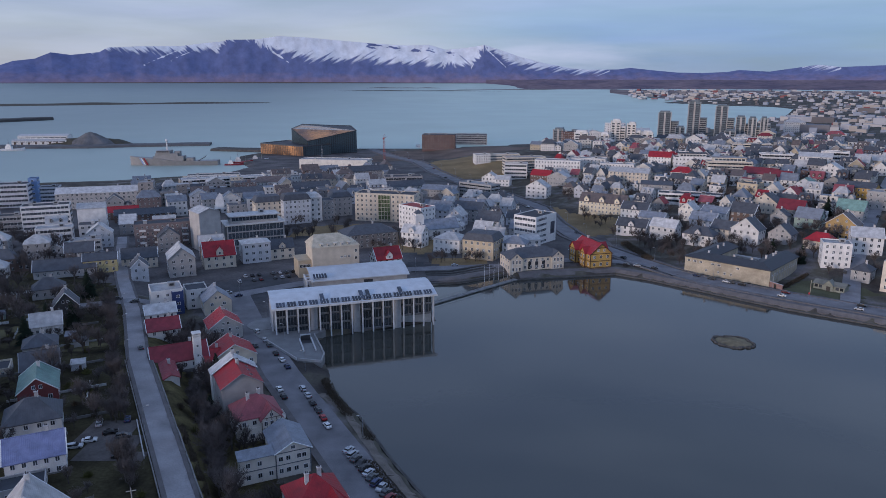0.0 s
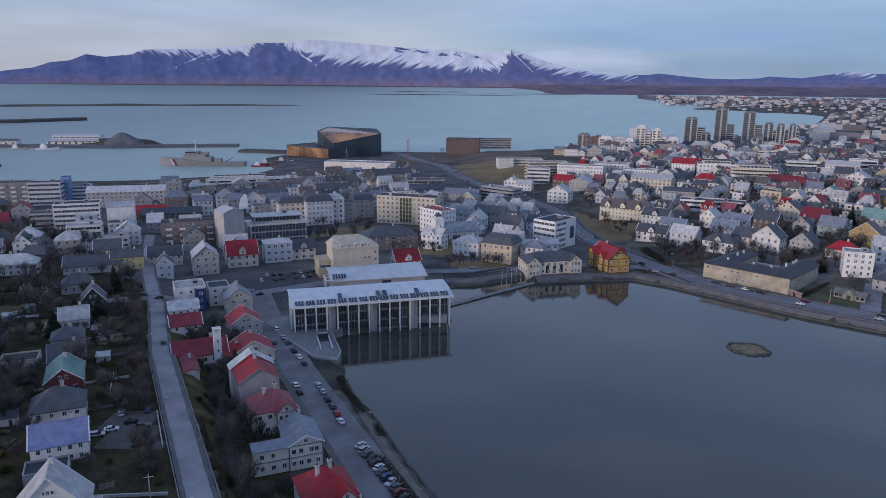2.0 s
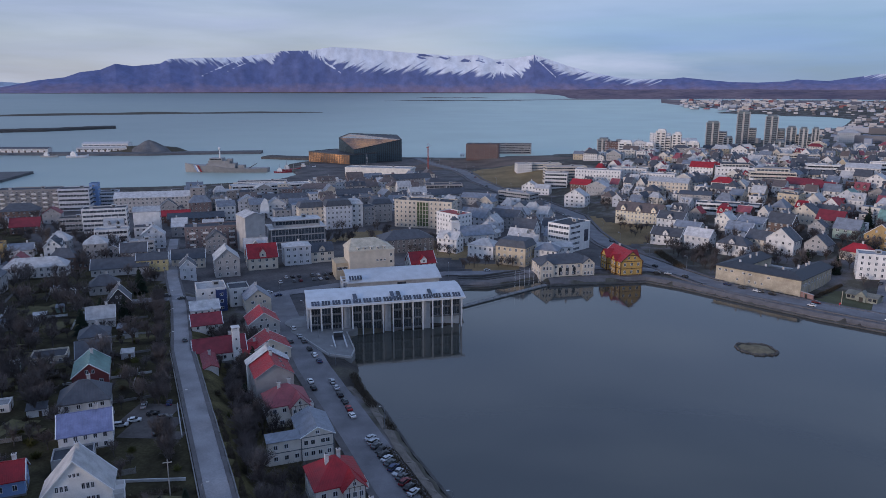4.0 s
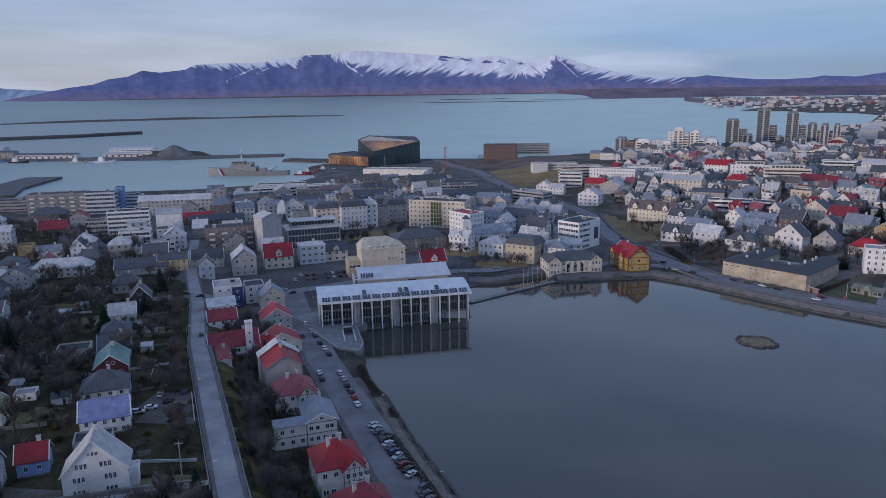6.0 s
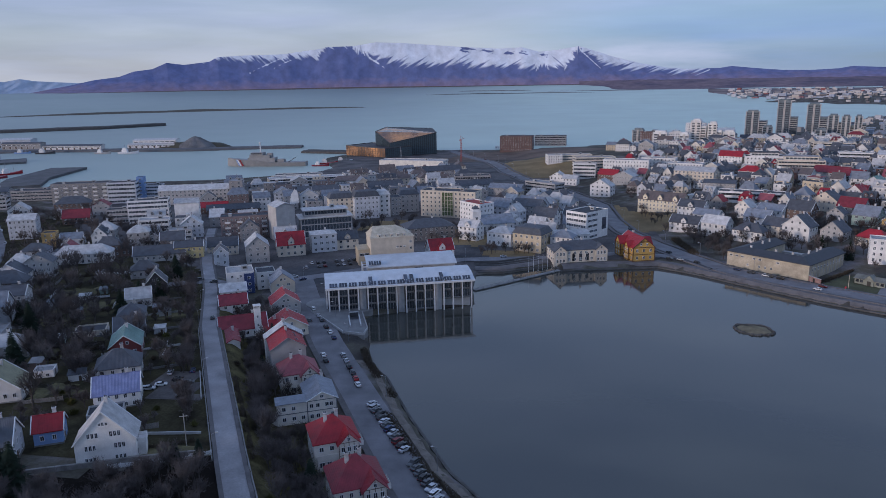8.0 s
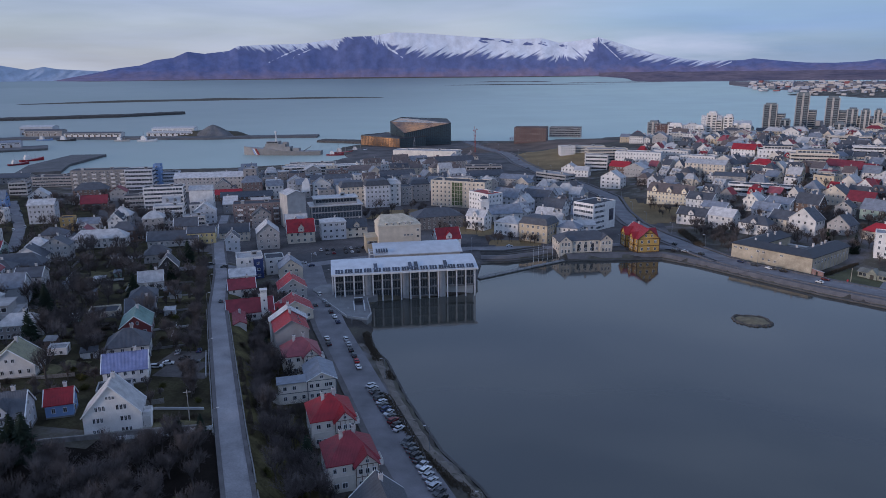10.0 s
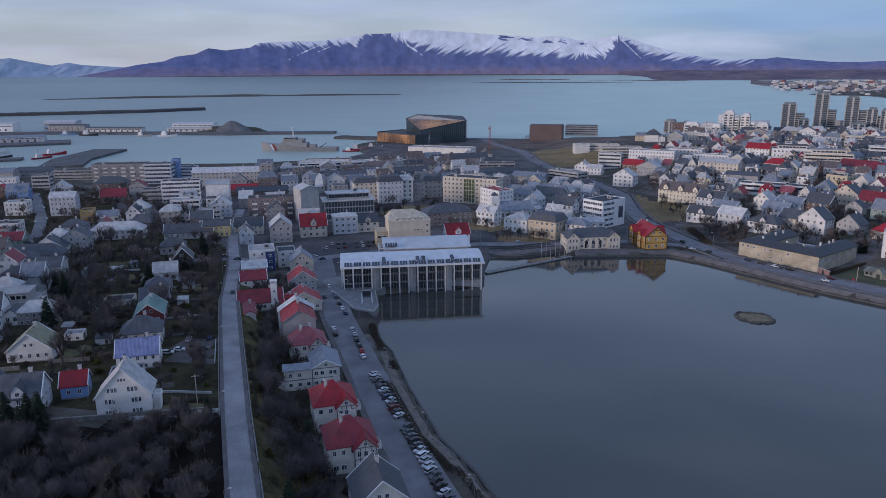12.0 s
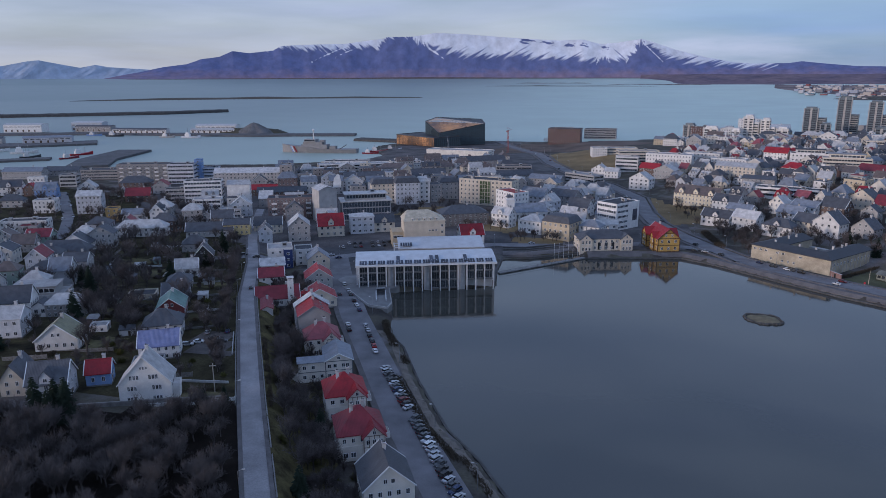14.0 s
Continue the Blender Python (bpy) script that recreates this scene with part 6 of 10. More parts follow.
def tiered_office():
    """A modern office: a glazed lower block and a set-back glazed storey, each under a broad pale roof plate."""
    x, y, turn, w, d = -106.5, 388.0, 25, 31.0, 16.0
    z = level_at(x, y)
    ob = thing("office_block", x, y, z, turn, "grey office block with dark curtain glazing and pale roof plates", "office building")
    FOOTPRINTS.append((x, y, turn, w / 2, d / 2))
    for nm, inset, z0, z1 in (("lower_block", 0.0, -1.0, 12.0), ("upper_block", 2.6, 12.45, 16.2)):
        a, b = w / 2 - inset, d / 2 - inset
        bm = bmesh.new()
        box(bm, -a, a, -b, b, z0, z1)
        blk = part(nm, bm, ob, material=wall_paint("grey"))
        bm = bmesh.new()
        box(bm, -a - 0.9, a + 0.9, -b - 0.9, b + 0.9, z1, z1 + 0.45)
        part("roof_plate", bm, blk, "broad pale roof plate", material=roofing("metal", "X"))
        base = max(z0 + 1, 0.4)
        floors = max(1, round((z1 - base) / 3.7))
        for turned, length, off in ((0, 2 * a, b), (90, 2 * b, a), (-90, 2 * b, a)):
            if turned == -90 and z0 < 0:
                continue
            bm = bmesh.new()
            bays = int(length / 1.9)
            for f in range(floors):
                za, zb = base + (z1 - base) * f / floors + 0.5, base + (z1 - base) * (f + 1) / floors - 0.25
                bm.faces.new([bm.verts.new(p) for p in ((-length / 2 + 0.6, -off - 0.03, za), (length / 2 - 0.6, -off - 0.03, za), (length / 2 - 0.6, -off - 0.03, zb), (-length / 2 + 0.6, -off - 0.03, zb))]).material_index = 1
                box(bm, -length / 2 + 0.6, length / 2 - 0.6, -off - 0.16, -off, za - 0.12, za, 0)
            for i in range(bays + 1):
                xx = -length / 2 + 0.6 + (length - 1.2) * i / bays
                box(bm, xx - 0.09, xx + 0.09, -off - 0.2, -off, base, z1 - 0.1, 0)
            part("curtain_glazing", from_bm("curtain_glazing", bm, (METAL_GREY, glass_dark("office glass", (0.05, 0.065, 0.085), 0.1))), blk, m=pose(0, 0, 0, 0, 0, turned))
    part("roof_unit", ROOF_UNIT, ob, m=pose(5, 2, 16.66))


tiered_office()


def cream_block():
    """A tall blank-walled cream building: pedimented end, a row of small dormers along the eaves, few windows."""
    x, y, turn, w, d, h, rh = -52.6, 325.0, 22, 22.0, 15.0, 14.0, 5.2
    z = level_at(x, y)
    ob = thing("building", x, y, z, turn, "tall cream stone building with a pedimented roof and small dormers", "building")
    FOOTPRINTS.append((x, y, turn, w / 2, d / 2))
    wall = wall_paint("cream")
    bm = bmesh.new()
    box(bm, -w / 2, w / 2, -d / 2, d / 2, -1.5, h)
    box(bm, -w / 2 - 0.35, w / 2 + 0.35, -d / 2 - 0.35, d / 2 + 0.35, h, h + 0.5)
    box(bm, -w / 2 - 0.12, w / 2 + 0.12, -d / 2 - 0.12, d / 2 + 0.12, 3.6, 3.9)
    body = part("body", bm, ob, material=wall)
    bm = bmesh.new()
    ridge = [(-w / 2 + 2.4, 0, h + rh), (w / 2 - 8.0, 0, h + rh)]
    low = [(-w / 2 - 0.3, -d / 2 - 0.3, h + 0.5), (w / 2 + 0.3, -d / 2 - 0.3, h + 0.5), (w / 2 + 0.3, d / 2 + 0.3, h + 0.5), (-w / 2 - 0.3, d / 2 + 0.3, h + 0.5)]
    v, r = [bm.verts.new(p) for p in low], [bm.verts.new(p) for p in ridge]
    for f in ((v[0], v[1], r[1], r[0]), (v[2], v[3], r[0], r[1]), (v[1], v[2], r[1]), (v[3], v[0], r[0])):
        bm.faces.new(f)
    part("roof", bm, ob, "buff stone-coloured roof", material=roofing("buff", "X"))
    for i in range(5):
        bm = bmesh.new()
        box(bm, -0.6, 0.6, -0.4, 2.2, 0, 1.3)
        slab(bm, [(-0.8, -0.6, 1.5), (0.8, -0.6, 1.5), (0.8, 2.4, 1.5), (-0.8, 2.4, 1.5)], 0.2)
        dorm = part("dormer", bm, ob, m=pose(-6.5 + i * 3.2, -d / 2 + 0.7, h + 0.4), material=wall)
        part("window", WINDOW, dorm, m=Matrix.LocRotScale((0, -0.41, 0.75), None, (0.8, 1, 0.9)))
    for xx, zz in ((4.4, 9.2), (6.2, 9.2), (9.4, 11.6), (9.4, 8.2), (9.4, 4.9), (2.6, 9.2)):
        part("window", WINDOW, body, m=Matrix.LocRotScale((xx, -d / 2 - 0.01, zz), None, (1.2, 1, 0.9 if xx < 9 else 1.4)))
    for yy in (-4.0, 0.0, 4.0):
        for zz in (2.2, 6.0, 9.6):
            part("window", WINDOW, body, m=Matrix.LocRotScale((w / 2 + 0.01, yy, zz), Euler((0, 0, radians(90))), (1.1, 1, 1.5)))
    bm = bmesh.new()
    box(bm, -w / 2 - 6.0, -w / 2 - 0.02, -d / 2 + 3, d / 2, -1.5, 8.0)
    box(bm, -w / 2 - 6.1, -w / 2 - 0.02, -d / 2 + 2.9, d / 2 + 0.1, 8.0, 8.3)
    side = part("side_range", bm, ob, material=wall_paint("buff"))
    part("window_band", BAND, side, m=Matrix.LocRotScale((-w / 2 - 3, -d / 2 + 2.99, 5.6), None, (5.0, 1, 1.4)))


cream_block()


def corner_office():
    """A white corner block: long ribbon windows on one street, short ones and a dark mural on the other."""
    x, y, turn, w, d, h = CORNER
    z = level_at(x, y)
    ob = thing("office_block", x, y, z, turn, "white corner office block with ribbon windows and dark mural", "office building")
    FOOTPRINTS.append((x, y, turn, w / 2, d / 2))
    bm = body_bm("flat", w, d, h, 0, 1.5)
    part("body", bm, ob, material=wall_paint("white"))
    part("roof", roof_bm("flat", w, d, 0), ob, m=pose(0, 0, h + 0.01), material=surface("flat roof slate", tuple(0.75 * v for v in ROOFS["slate"]), 0.85, 0.3, 0.25, 3.0, 0.2))
    storey = h / 5
    for f in range(5):
        zz = f * storey + storey * 0.55
        part("window_band", BAND, ob, m=Matrix.LocRotScale((0, -d / 2 - 0.01, zz), None, (w - 0.8, 1, 1.5)))["kind"] = "stuff"
        part("window_band", BAND, ob, m=pose(0, 0, 0, 0, 0, 90) @ Matrix.LocRotScale((-d * 0.22, -w / 2 - 0.01, zz), None, (d * 0.45, 1, 1.4)))["kind"] = "stuff"
    bm = bmesh.new()
    box(bm, w / 2, w / 2 + 0.06, d * 0.22, d * 0.42, 4.6, 11.5)
    part("mural", bm, ob, "dark painted mural panel", material=surface("mural", (0.10, 0.10, 0.13), 0.8, 0.6, 0.5, 2.0, 0.05))
    part("roof_unit", ROOF_UNIT, ob, m=pose(1, 4, h + 0.06))


FOOTPRINTS.append((66, 381, 0, 8, 12))  # open corner before the office
CORNER = (51.8, 392.4, -40, 14.5, 21.0, 15.6)
corner_office()

# ---- concert hall on the quay -----------------------------------------------------
HALL_GLASS = surface("hall glass", (0.075, 0.105, 0.125), 0.3, 0.25, 0.03, 0.3, 0.02, metal=0.35, spec=0.6)
# tinted panes; the low sun's orange reflection is put into their base colour
SUNSET_GLASS = surface("sunset glass", (0.50, 0.25, 0.10), 0.28, 0.6, 0.06, 0.5, 0.05, second=(0.13, 0.09, 0.075), metal=0.4, spec=0.7)


def facade(name, parent, p, q, h0, h1, z0, material, seed, size=2.6):
    """A wall of many small tilted glass facets between two plan points, its top sloping from h0 to h1."""
    rng = random.Random(seed)
    p, q = Vector((*p, 0)), Vector((*q, 0))
    length = (q - p).length
    u = (q - p) / length
    n = Vector((u.y, -u.x, 0))
    cols = max(2, int(length / size))
    bm = bmesh.new()
    for i in range(cols):
        a, b = i / cols, (i + 1) / cols
        top = h0 + (h1 - h0) * (a + b) / 2
        rows = max(2, int((top - z0) / 1.9))
        for j in range(rows):
            za, zb = z0 + (top - z0) * j / rows, z0 + (top - z0) * (j + 1) / rows
            t = [rng.uniform(-0.06, 0.06) for _ in range(4)]
            c = [p + u * (length * s) + n * (o + 0.16) + Vector((0, 0, z)) for s, z, o in ((a + 0.004, za + 0.08, t[0]), (b - 0.004, za + 0.08, t[1]), (b - 0.004, zb - 0.08, t[2]), (a + 0.004, zb - 0.08, t[3]))]
            bm.faces.new([bm.verts.new(v) for v in c])
    ob = part(name, bm, parent, material=material)
    ob["kind"] = "stuff"
    return ob


def concert_hall():
    ob = thing("concert_hall", -150, 880, 2.0, 0, "angular concert hall of faceted dark glass and panes coloured amber for mirrored sunset", "concert hall")
    FOOTPRINTS.append((-160, 885, 0, 70, 60))
    inner = surface("hall core", (0.04, 0.04, 0.045), 0.6)
    tall = [(-38, 4), (-14, -22), (42, 4), (28, 62), (-34, 52)]
    heights = [29, 16, 27, 29, 31.5]
    low = [(-74, -10), (-16, -40), (14, -20), (-8, 8), (-48, 26)]
    low_h = [12.5, 11, 12, 13, 13]
    for nm, ring, hs, amber in (("tall_block", tall, heights, (4,)), ("low_block", low, low_h, (0,))):
        bm = bmesh.new()
        top = [bm.verts.new((x, y, h)) for (x, y), h in zip(ring, hs)]
        bot = [bm.verts.new((x, y, -1)) for x, y in ring]
        k = len(ring)
        for i in range(k):
            j = (i + 1) % k
            bm.faces.new((bot[i], bot[j], top[j], top[i]))
        bmesh.ops.triangulate(bm, faces=[bm.faces.new(top)])
        blk = part(nm, bm, ob, material=inner)
        if nm == "tall_block":
            bm = bmesh.new()
            for tri in ((0, 1, 2), (0, 2, 4)):
                bm.faces.new([bm.verts.new((*ring[i], hs[i] + 0.25)) for i in tri])
            bmesh.ops.subdivide_edges(bm, edges=bm.edges[:], cuts=11, use_grid_fill=True)
            for v in bm.verts:
                v.co.z += noise.noise(v.co * 0.9) * 0.25
            part("glass_roof", bm, blk, "tilted roof of amber glass", material=SUNSET_GLASS)
        for i in range(k):
            j = (i + 1) % k
            facade("glass_facade", blk, ring[i], ring[j], hs[i], hs[j], 0.5 if nm == "low_block" else 1.0, SUNSET_GLASS if i in amber else HALL_GLASS, 11 + i)
        bm = bmesh.new()
        ring3 = [(x, y, h + 0.5) for (x, y), h in zip(ring, hs)]
        for i in range(k):
            j = (i + 1) % k
            rod(bm, ring3[i], ring3[j], 0.5, sides=4)
        part("roof_edge", bm, blk, material=METAL_DARK)


concert_hall()
# long quay shed and embankment before the hall
bm = bmesh.new()
box(bm, -36, 36, -6, 6, -1, 7.0)
box(bm, -37, 37, -7, 7, 7.0, 7.5)
shed = thing("quay_building", -112, 742, 2.2, -6, "long low white building site shed before the concert hall", "shed")
part("body", bm, shed, material=wall_paint("white"))
FOOTPRINTS.append((-112, 742, -6, 37, 8))


def crane(x, y, z, height, jib, turn, tint, label):
    ob = thing("tower_crane", x, y, z, turn, label, "crane")
    mat = surface("crane " + label.split()[0], tint, 0.6, 0.2)
    bm = bmesh.new()
    for a, b in ((-0.7, -0.7), (0.7, -0.7), (0.7, 0.7), (-0.7, 0.7)):
        rod(bm, (a, b, 0), (a, b, height), 0.13, sides=4)
    for i in range(int(height / 2)):
        s = 1 if i % 2 else -1
        rod(bm, (-0.7 * s, -0.7, i * 2), (0.7 * s, -0.7, i * 2 + 2), 0.08, sides=4)
        rod(bm, (0.7, -0.7 * s, i * 2), (0.7, 0.7 * s, i * 2 + 2), 0.08, sides=4)
    part("mast", bm, ob, material=mat)
    bm = bmesh.new()
    rod(bm, (-jib * 0.3, 0, height), (jib, 0, height), 0.22, sides=4)
    rod(bm, (0, 0, height), (0, 0, height + 4), 0.2, sides=4)
    rod(bm, (0, 0, height + 4), (jib * 0.7, 0, height + 0.2), 0.07, sides=4)
    rod(bm, (0, 0, height + 4), (-jib * 0.28, 0, height + 0.2), 0.07, sides=4)
    box(bm, -jib * 0.3, -jib * 0.22, -0.6, 0.6, height - 1.2, height)
    part("jib", bm, ob, material=mat)


crane(-66, 790, 2.2, 26, 14, 80, (0.35, 0.06, 0.04), "red lattice tower crane by the harbour road")
crane(-126, 735, 2.2, 19, 9, 100, (0.30, 0.31, 0.33), "grey lattice light mast on the quay")

# ---- harbour ------------------------------------------------------------------

def pier(name, line, width, top, material, label, rough=0.0):
    """A quay or breakwater standing in the sea."""
    line = resample(line, 12.0)
    prof = ((-0.62, -3.0), (-0.5, top * 0.75), (-0.38, top), (0.38, top), (0.5, top * 0.75), (0.62, -3.0)) if rough else ((-0.5, -3.0), (-0.5, top), (0.5, top), (0.5, -3.0))
    verts, faces, k = [], [], len(prof)
    for off, z in prof:
        for i, (x, y) in enumerate(offset(line, off * width)):
            j = rough * noise.noise(Vector((x * 0.2, y * 0.2, off * 9)))
            verts.append((x + j, y + j, z + j * 0.6))
    n = len(line)
    for c in range(k - 1):
        for i in range(n - 1):
            faces.append((c * n + i, (c + 1) * n + i, (c + 1) * n + i + 1, c * n + i + 1)[::-1])
    faces.append([c * n for c in range(k)])
    faces.append([c * n + n - 1 for c in range(k)][::-1])
    return tagged(new(name, mesh_of(name, verts, faces, material)), label, "pier", kind="structure")


DARK_QUAY = surface("quay", (0.12, 0.12, 0.125), 0.9, 0.3, 0.1, 1.0, 0.3)
pier("breakwater_1", [(-330, 1010), (-420, 990), (-480, 968), (-590, 962), (-720, 958), (-900, 900), (-1100, 820)], 26, 3.2, DARK_QUAY, "dark stone harbour breakwater", 1.2)
pier("breakwater_2", [(-890, 1622), (-980, 1500), (-1270, 1310), (-1600, 1150)], 34, 6.5, ROCK, "long outer breakwater of dark boulders", 1.5)
pier("breakwater_3", [(-300, 935), (-262, 925), (-215, 915)], 22, 3.4, ROCK, "boulder breakwater beside the concert hall", 1.2)
pier("quay_1", [(-520, 735), (-500, 640), (-470, 585)], 40, 2.6, DARK_QUAY, "dark harbour jetty with a flat deck")
pier("quay_2", [(-640, 820), (-720, 760), (-840, 690)], 50, 2.6, DARK_QUAY, "dark harbour quay with sheds")
pier("quay_3", [(-560, 640), (-620, 600), (-700, 560)], 20, 2.2, DARK_QUAY, "low harbour quay with boats")
island("harbour_mound", -505, 1010, 62, 26, 12, 11.0, surface("dull turf", (0.09, 0.08, 0.055), 0.95, 0.3, 0.1, 1.0, 0.3), False, "dark grassy mound behind the breakwater")
bm = bmesh.new()
for k in range(40):
    a0, a1 = 2 * math.pi * k / 40, 2 * math.pi * (k + 1) / 40
    for (r0, h0), (r1, h1) in (((34, 0.5), (20, 8.5)), ((20, 8.5), (7, 16)), ((7, 16), (0.01, 18))):
        f = [(r * (1 + 0.08 * math.sin(3 * a + 1) + 0.05 * math.sin(7 * a)) * math.cos(a), r * 0.7 * (1 + 0.08 * math.sin(3 * a + 1) + 0.05 * math.sin(7 * a)) * math.sin(a), h) for r, h, a in ((r0, h0, a0), (r0, h0, a1), (r1, h1, a1), (r1, h1, a0))]
        bm.faces.new([bm.verts.new(p) for p in f])
bmesh.ops.remove_doubles(bm, verts=bm.verts[:], dist=0.02)
heap = thing("gravel_heap", -497, 1004, 0.6, 0, "tall grey heap of gravel on the harbour pier", "heap")
part("gravel", bm, heap, material=surface("grey gravel", (0.17, 0.165, 0.165), 0.95, 0.35, 0.1, 1.0, 0.3))


def harbour_shed(x, y, turn, w, d, h, wall, roof, deck=2.6):
    ob = thing("harbour_shed", x, y, deck, turn, f"{WALL_WORDS[wall]} harbour shed with a {ROOF_WORDS[roof]}", "shed")
    part("body", body_bm("gx", w, d, h, 2.0, 1.0), ob, material=wall_paint(wall))
    part("roof", roof_bm("gx", w, d, 2.0), ob, m=pose(0, 0, h + 0.01), material=roofing(roof, "X"))
    for i in range(max(2, int(w / 9))):
        part("door", DOOR, ob, m=Matrix.LocRotScale((-w / 2 + 4 + i * 9, -d / 2 - 0.01, 0), None, (3.0, 1, 1.6)))
    for zz in (h * 0.7,):
        part("window_band", BAND, ob, m=Matrix.LocRotScale((0, -d / 2 - 0.01, zz), None, (w - 2, 1, 1.0)))["kind"] = "stuff"


for args in ((-575, 1030, 10, 66, 22, 9, "white", "metal"), (-560, 990, 10, 70, 12, 5, "white", "metal"), (-670, 962, 5, 90, 12, 6, "white", "slate"), (-770, 985, 8, 60, 16, 8, "concrete", "slate"),
             (-800, 1010, 15, 50, 26, 12, "paleblue", "metal"), (-880, 960, 15, 60, 26, 11, "white", "metal"), (-960, 930, 15, 50, 22, 9, "grey", "slate"), (-700, 800, 30, 60, 18, 7, "paleblue", "bluegrey"),
             (-775, 760, 30, 60, 18, 7, "grey", "slate"), (-830, 800, 25, 50, 18, 9, "white", "bluegrey")):
    harbour_shed(*args)


def boat(x, y, turn, length, hull, label, z=0.0):
    ob = thing("boat", x, y, z, turn, label, "boat")
    s = length / 20
    stations = ((-10, 1.8, 1.6), (-6, 2.5, 1.4), (0, 2.8, 1.4), (5, 2.3, 1.9), (8.5, 1.0, 2.6), (10, 0.05, 3.0))
    bm = bmesh.new()
    rows = []
    for x0, half, top in stations:
        rows.append([bm.verts.new((x0 * s, yy * s, zz * s)) for yy, zz in ((-half, top), (-half * 0.75, -0.5), (half * 0.75, -0.5), (half, top))])
    for a, b in zip(rows, rows[1:]):
        for i in range(3):
            bm.faces.new((a[i], a[i + 1], b[i + 1], b[i]))
        bm.faces.new((a[3], a[0], b[0], b[3]))
    bm.faces.new(rows[0][::-1])
    part("hull", bm, ob, material=surface("hull " + hull, WALLS.get(hull) or ROOFS[hull], 0.5, 0.2))
    bm = bmesh.new()
    box(bm, -6 * s, -1 * s, -1.7 * s, 1.7 * s, 1.4 * s, 3.8 * s)
    box(bm, -5.2 * s, -2 * s, -1.4 * s, 1.4 * s, 3.8 * s, 5.4 * s)
    part("wheelhouse", bm, ob, material=wall_paint("white"))
    bm = bmesh.new()
    rod(bm, (-3.5 * s, 0, 5.4 * s), (-3.5 * s, 0, 10 * s), 0.15 * s, sides=5)
    part("mast", bm, ob, material=METAL_GREY)
    bm = bmesh.new()
    rod(bm, (3 * s, 0, 1.6 * s), (3 * s, 0, 7 * s), 0.12 * s, sides=5)
    part("mast", bm, ob, material=METAL_GREY)


for args in ((-560, 690, 60, 26, "red", "red fishing boat moored at the jetty"), (-548, 655, 65, 22, "darkred", "dark red fishing boat moored at the jetty"), (-600, 655, 50, 22, "black", "dark fishing boat in the harbour"),
             (-640, 690, 35, 30, "white", "white trawler at the quay"), (-690, 700, 35, 30, "white", "white trawler at the quay"), (-560, 925, 5, 30, "paleblue", "grey boat moored at the breakwater"),
             (-600, 925, 5, 24, "grey", "grey boat moored at the breakwater"), (-690, 925, 10, 28, "black", "dark boat with yellow gear at the pier"), (-730, 930, 10, 24, "blue", "blue boat at the pier"),
             (-225, 790, 15, 24, "red", "red tug moored beyond the patrol ship"), (-212, 812, 15, 22, "white", "white boat moored at the quay"), (-228, 770, 10, 20, "darkred", "small red boat at the quay")):
    boat(*args)


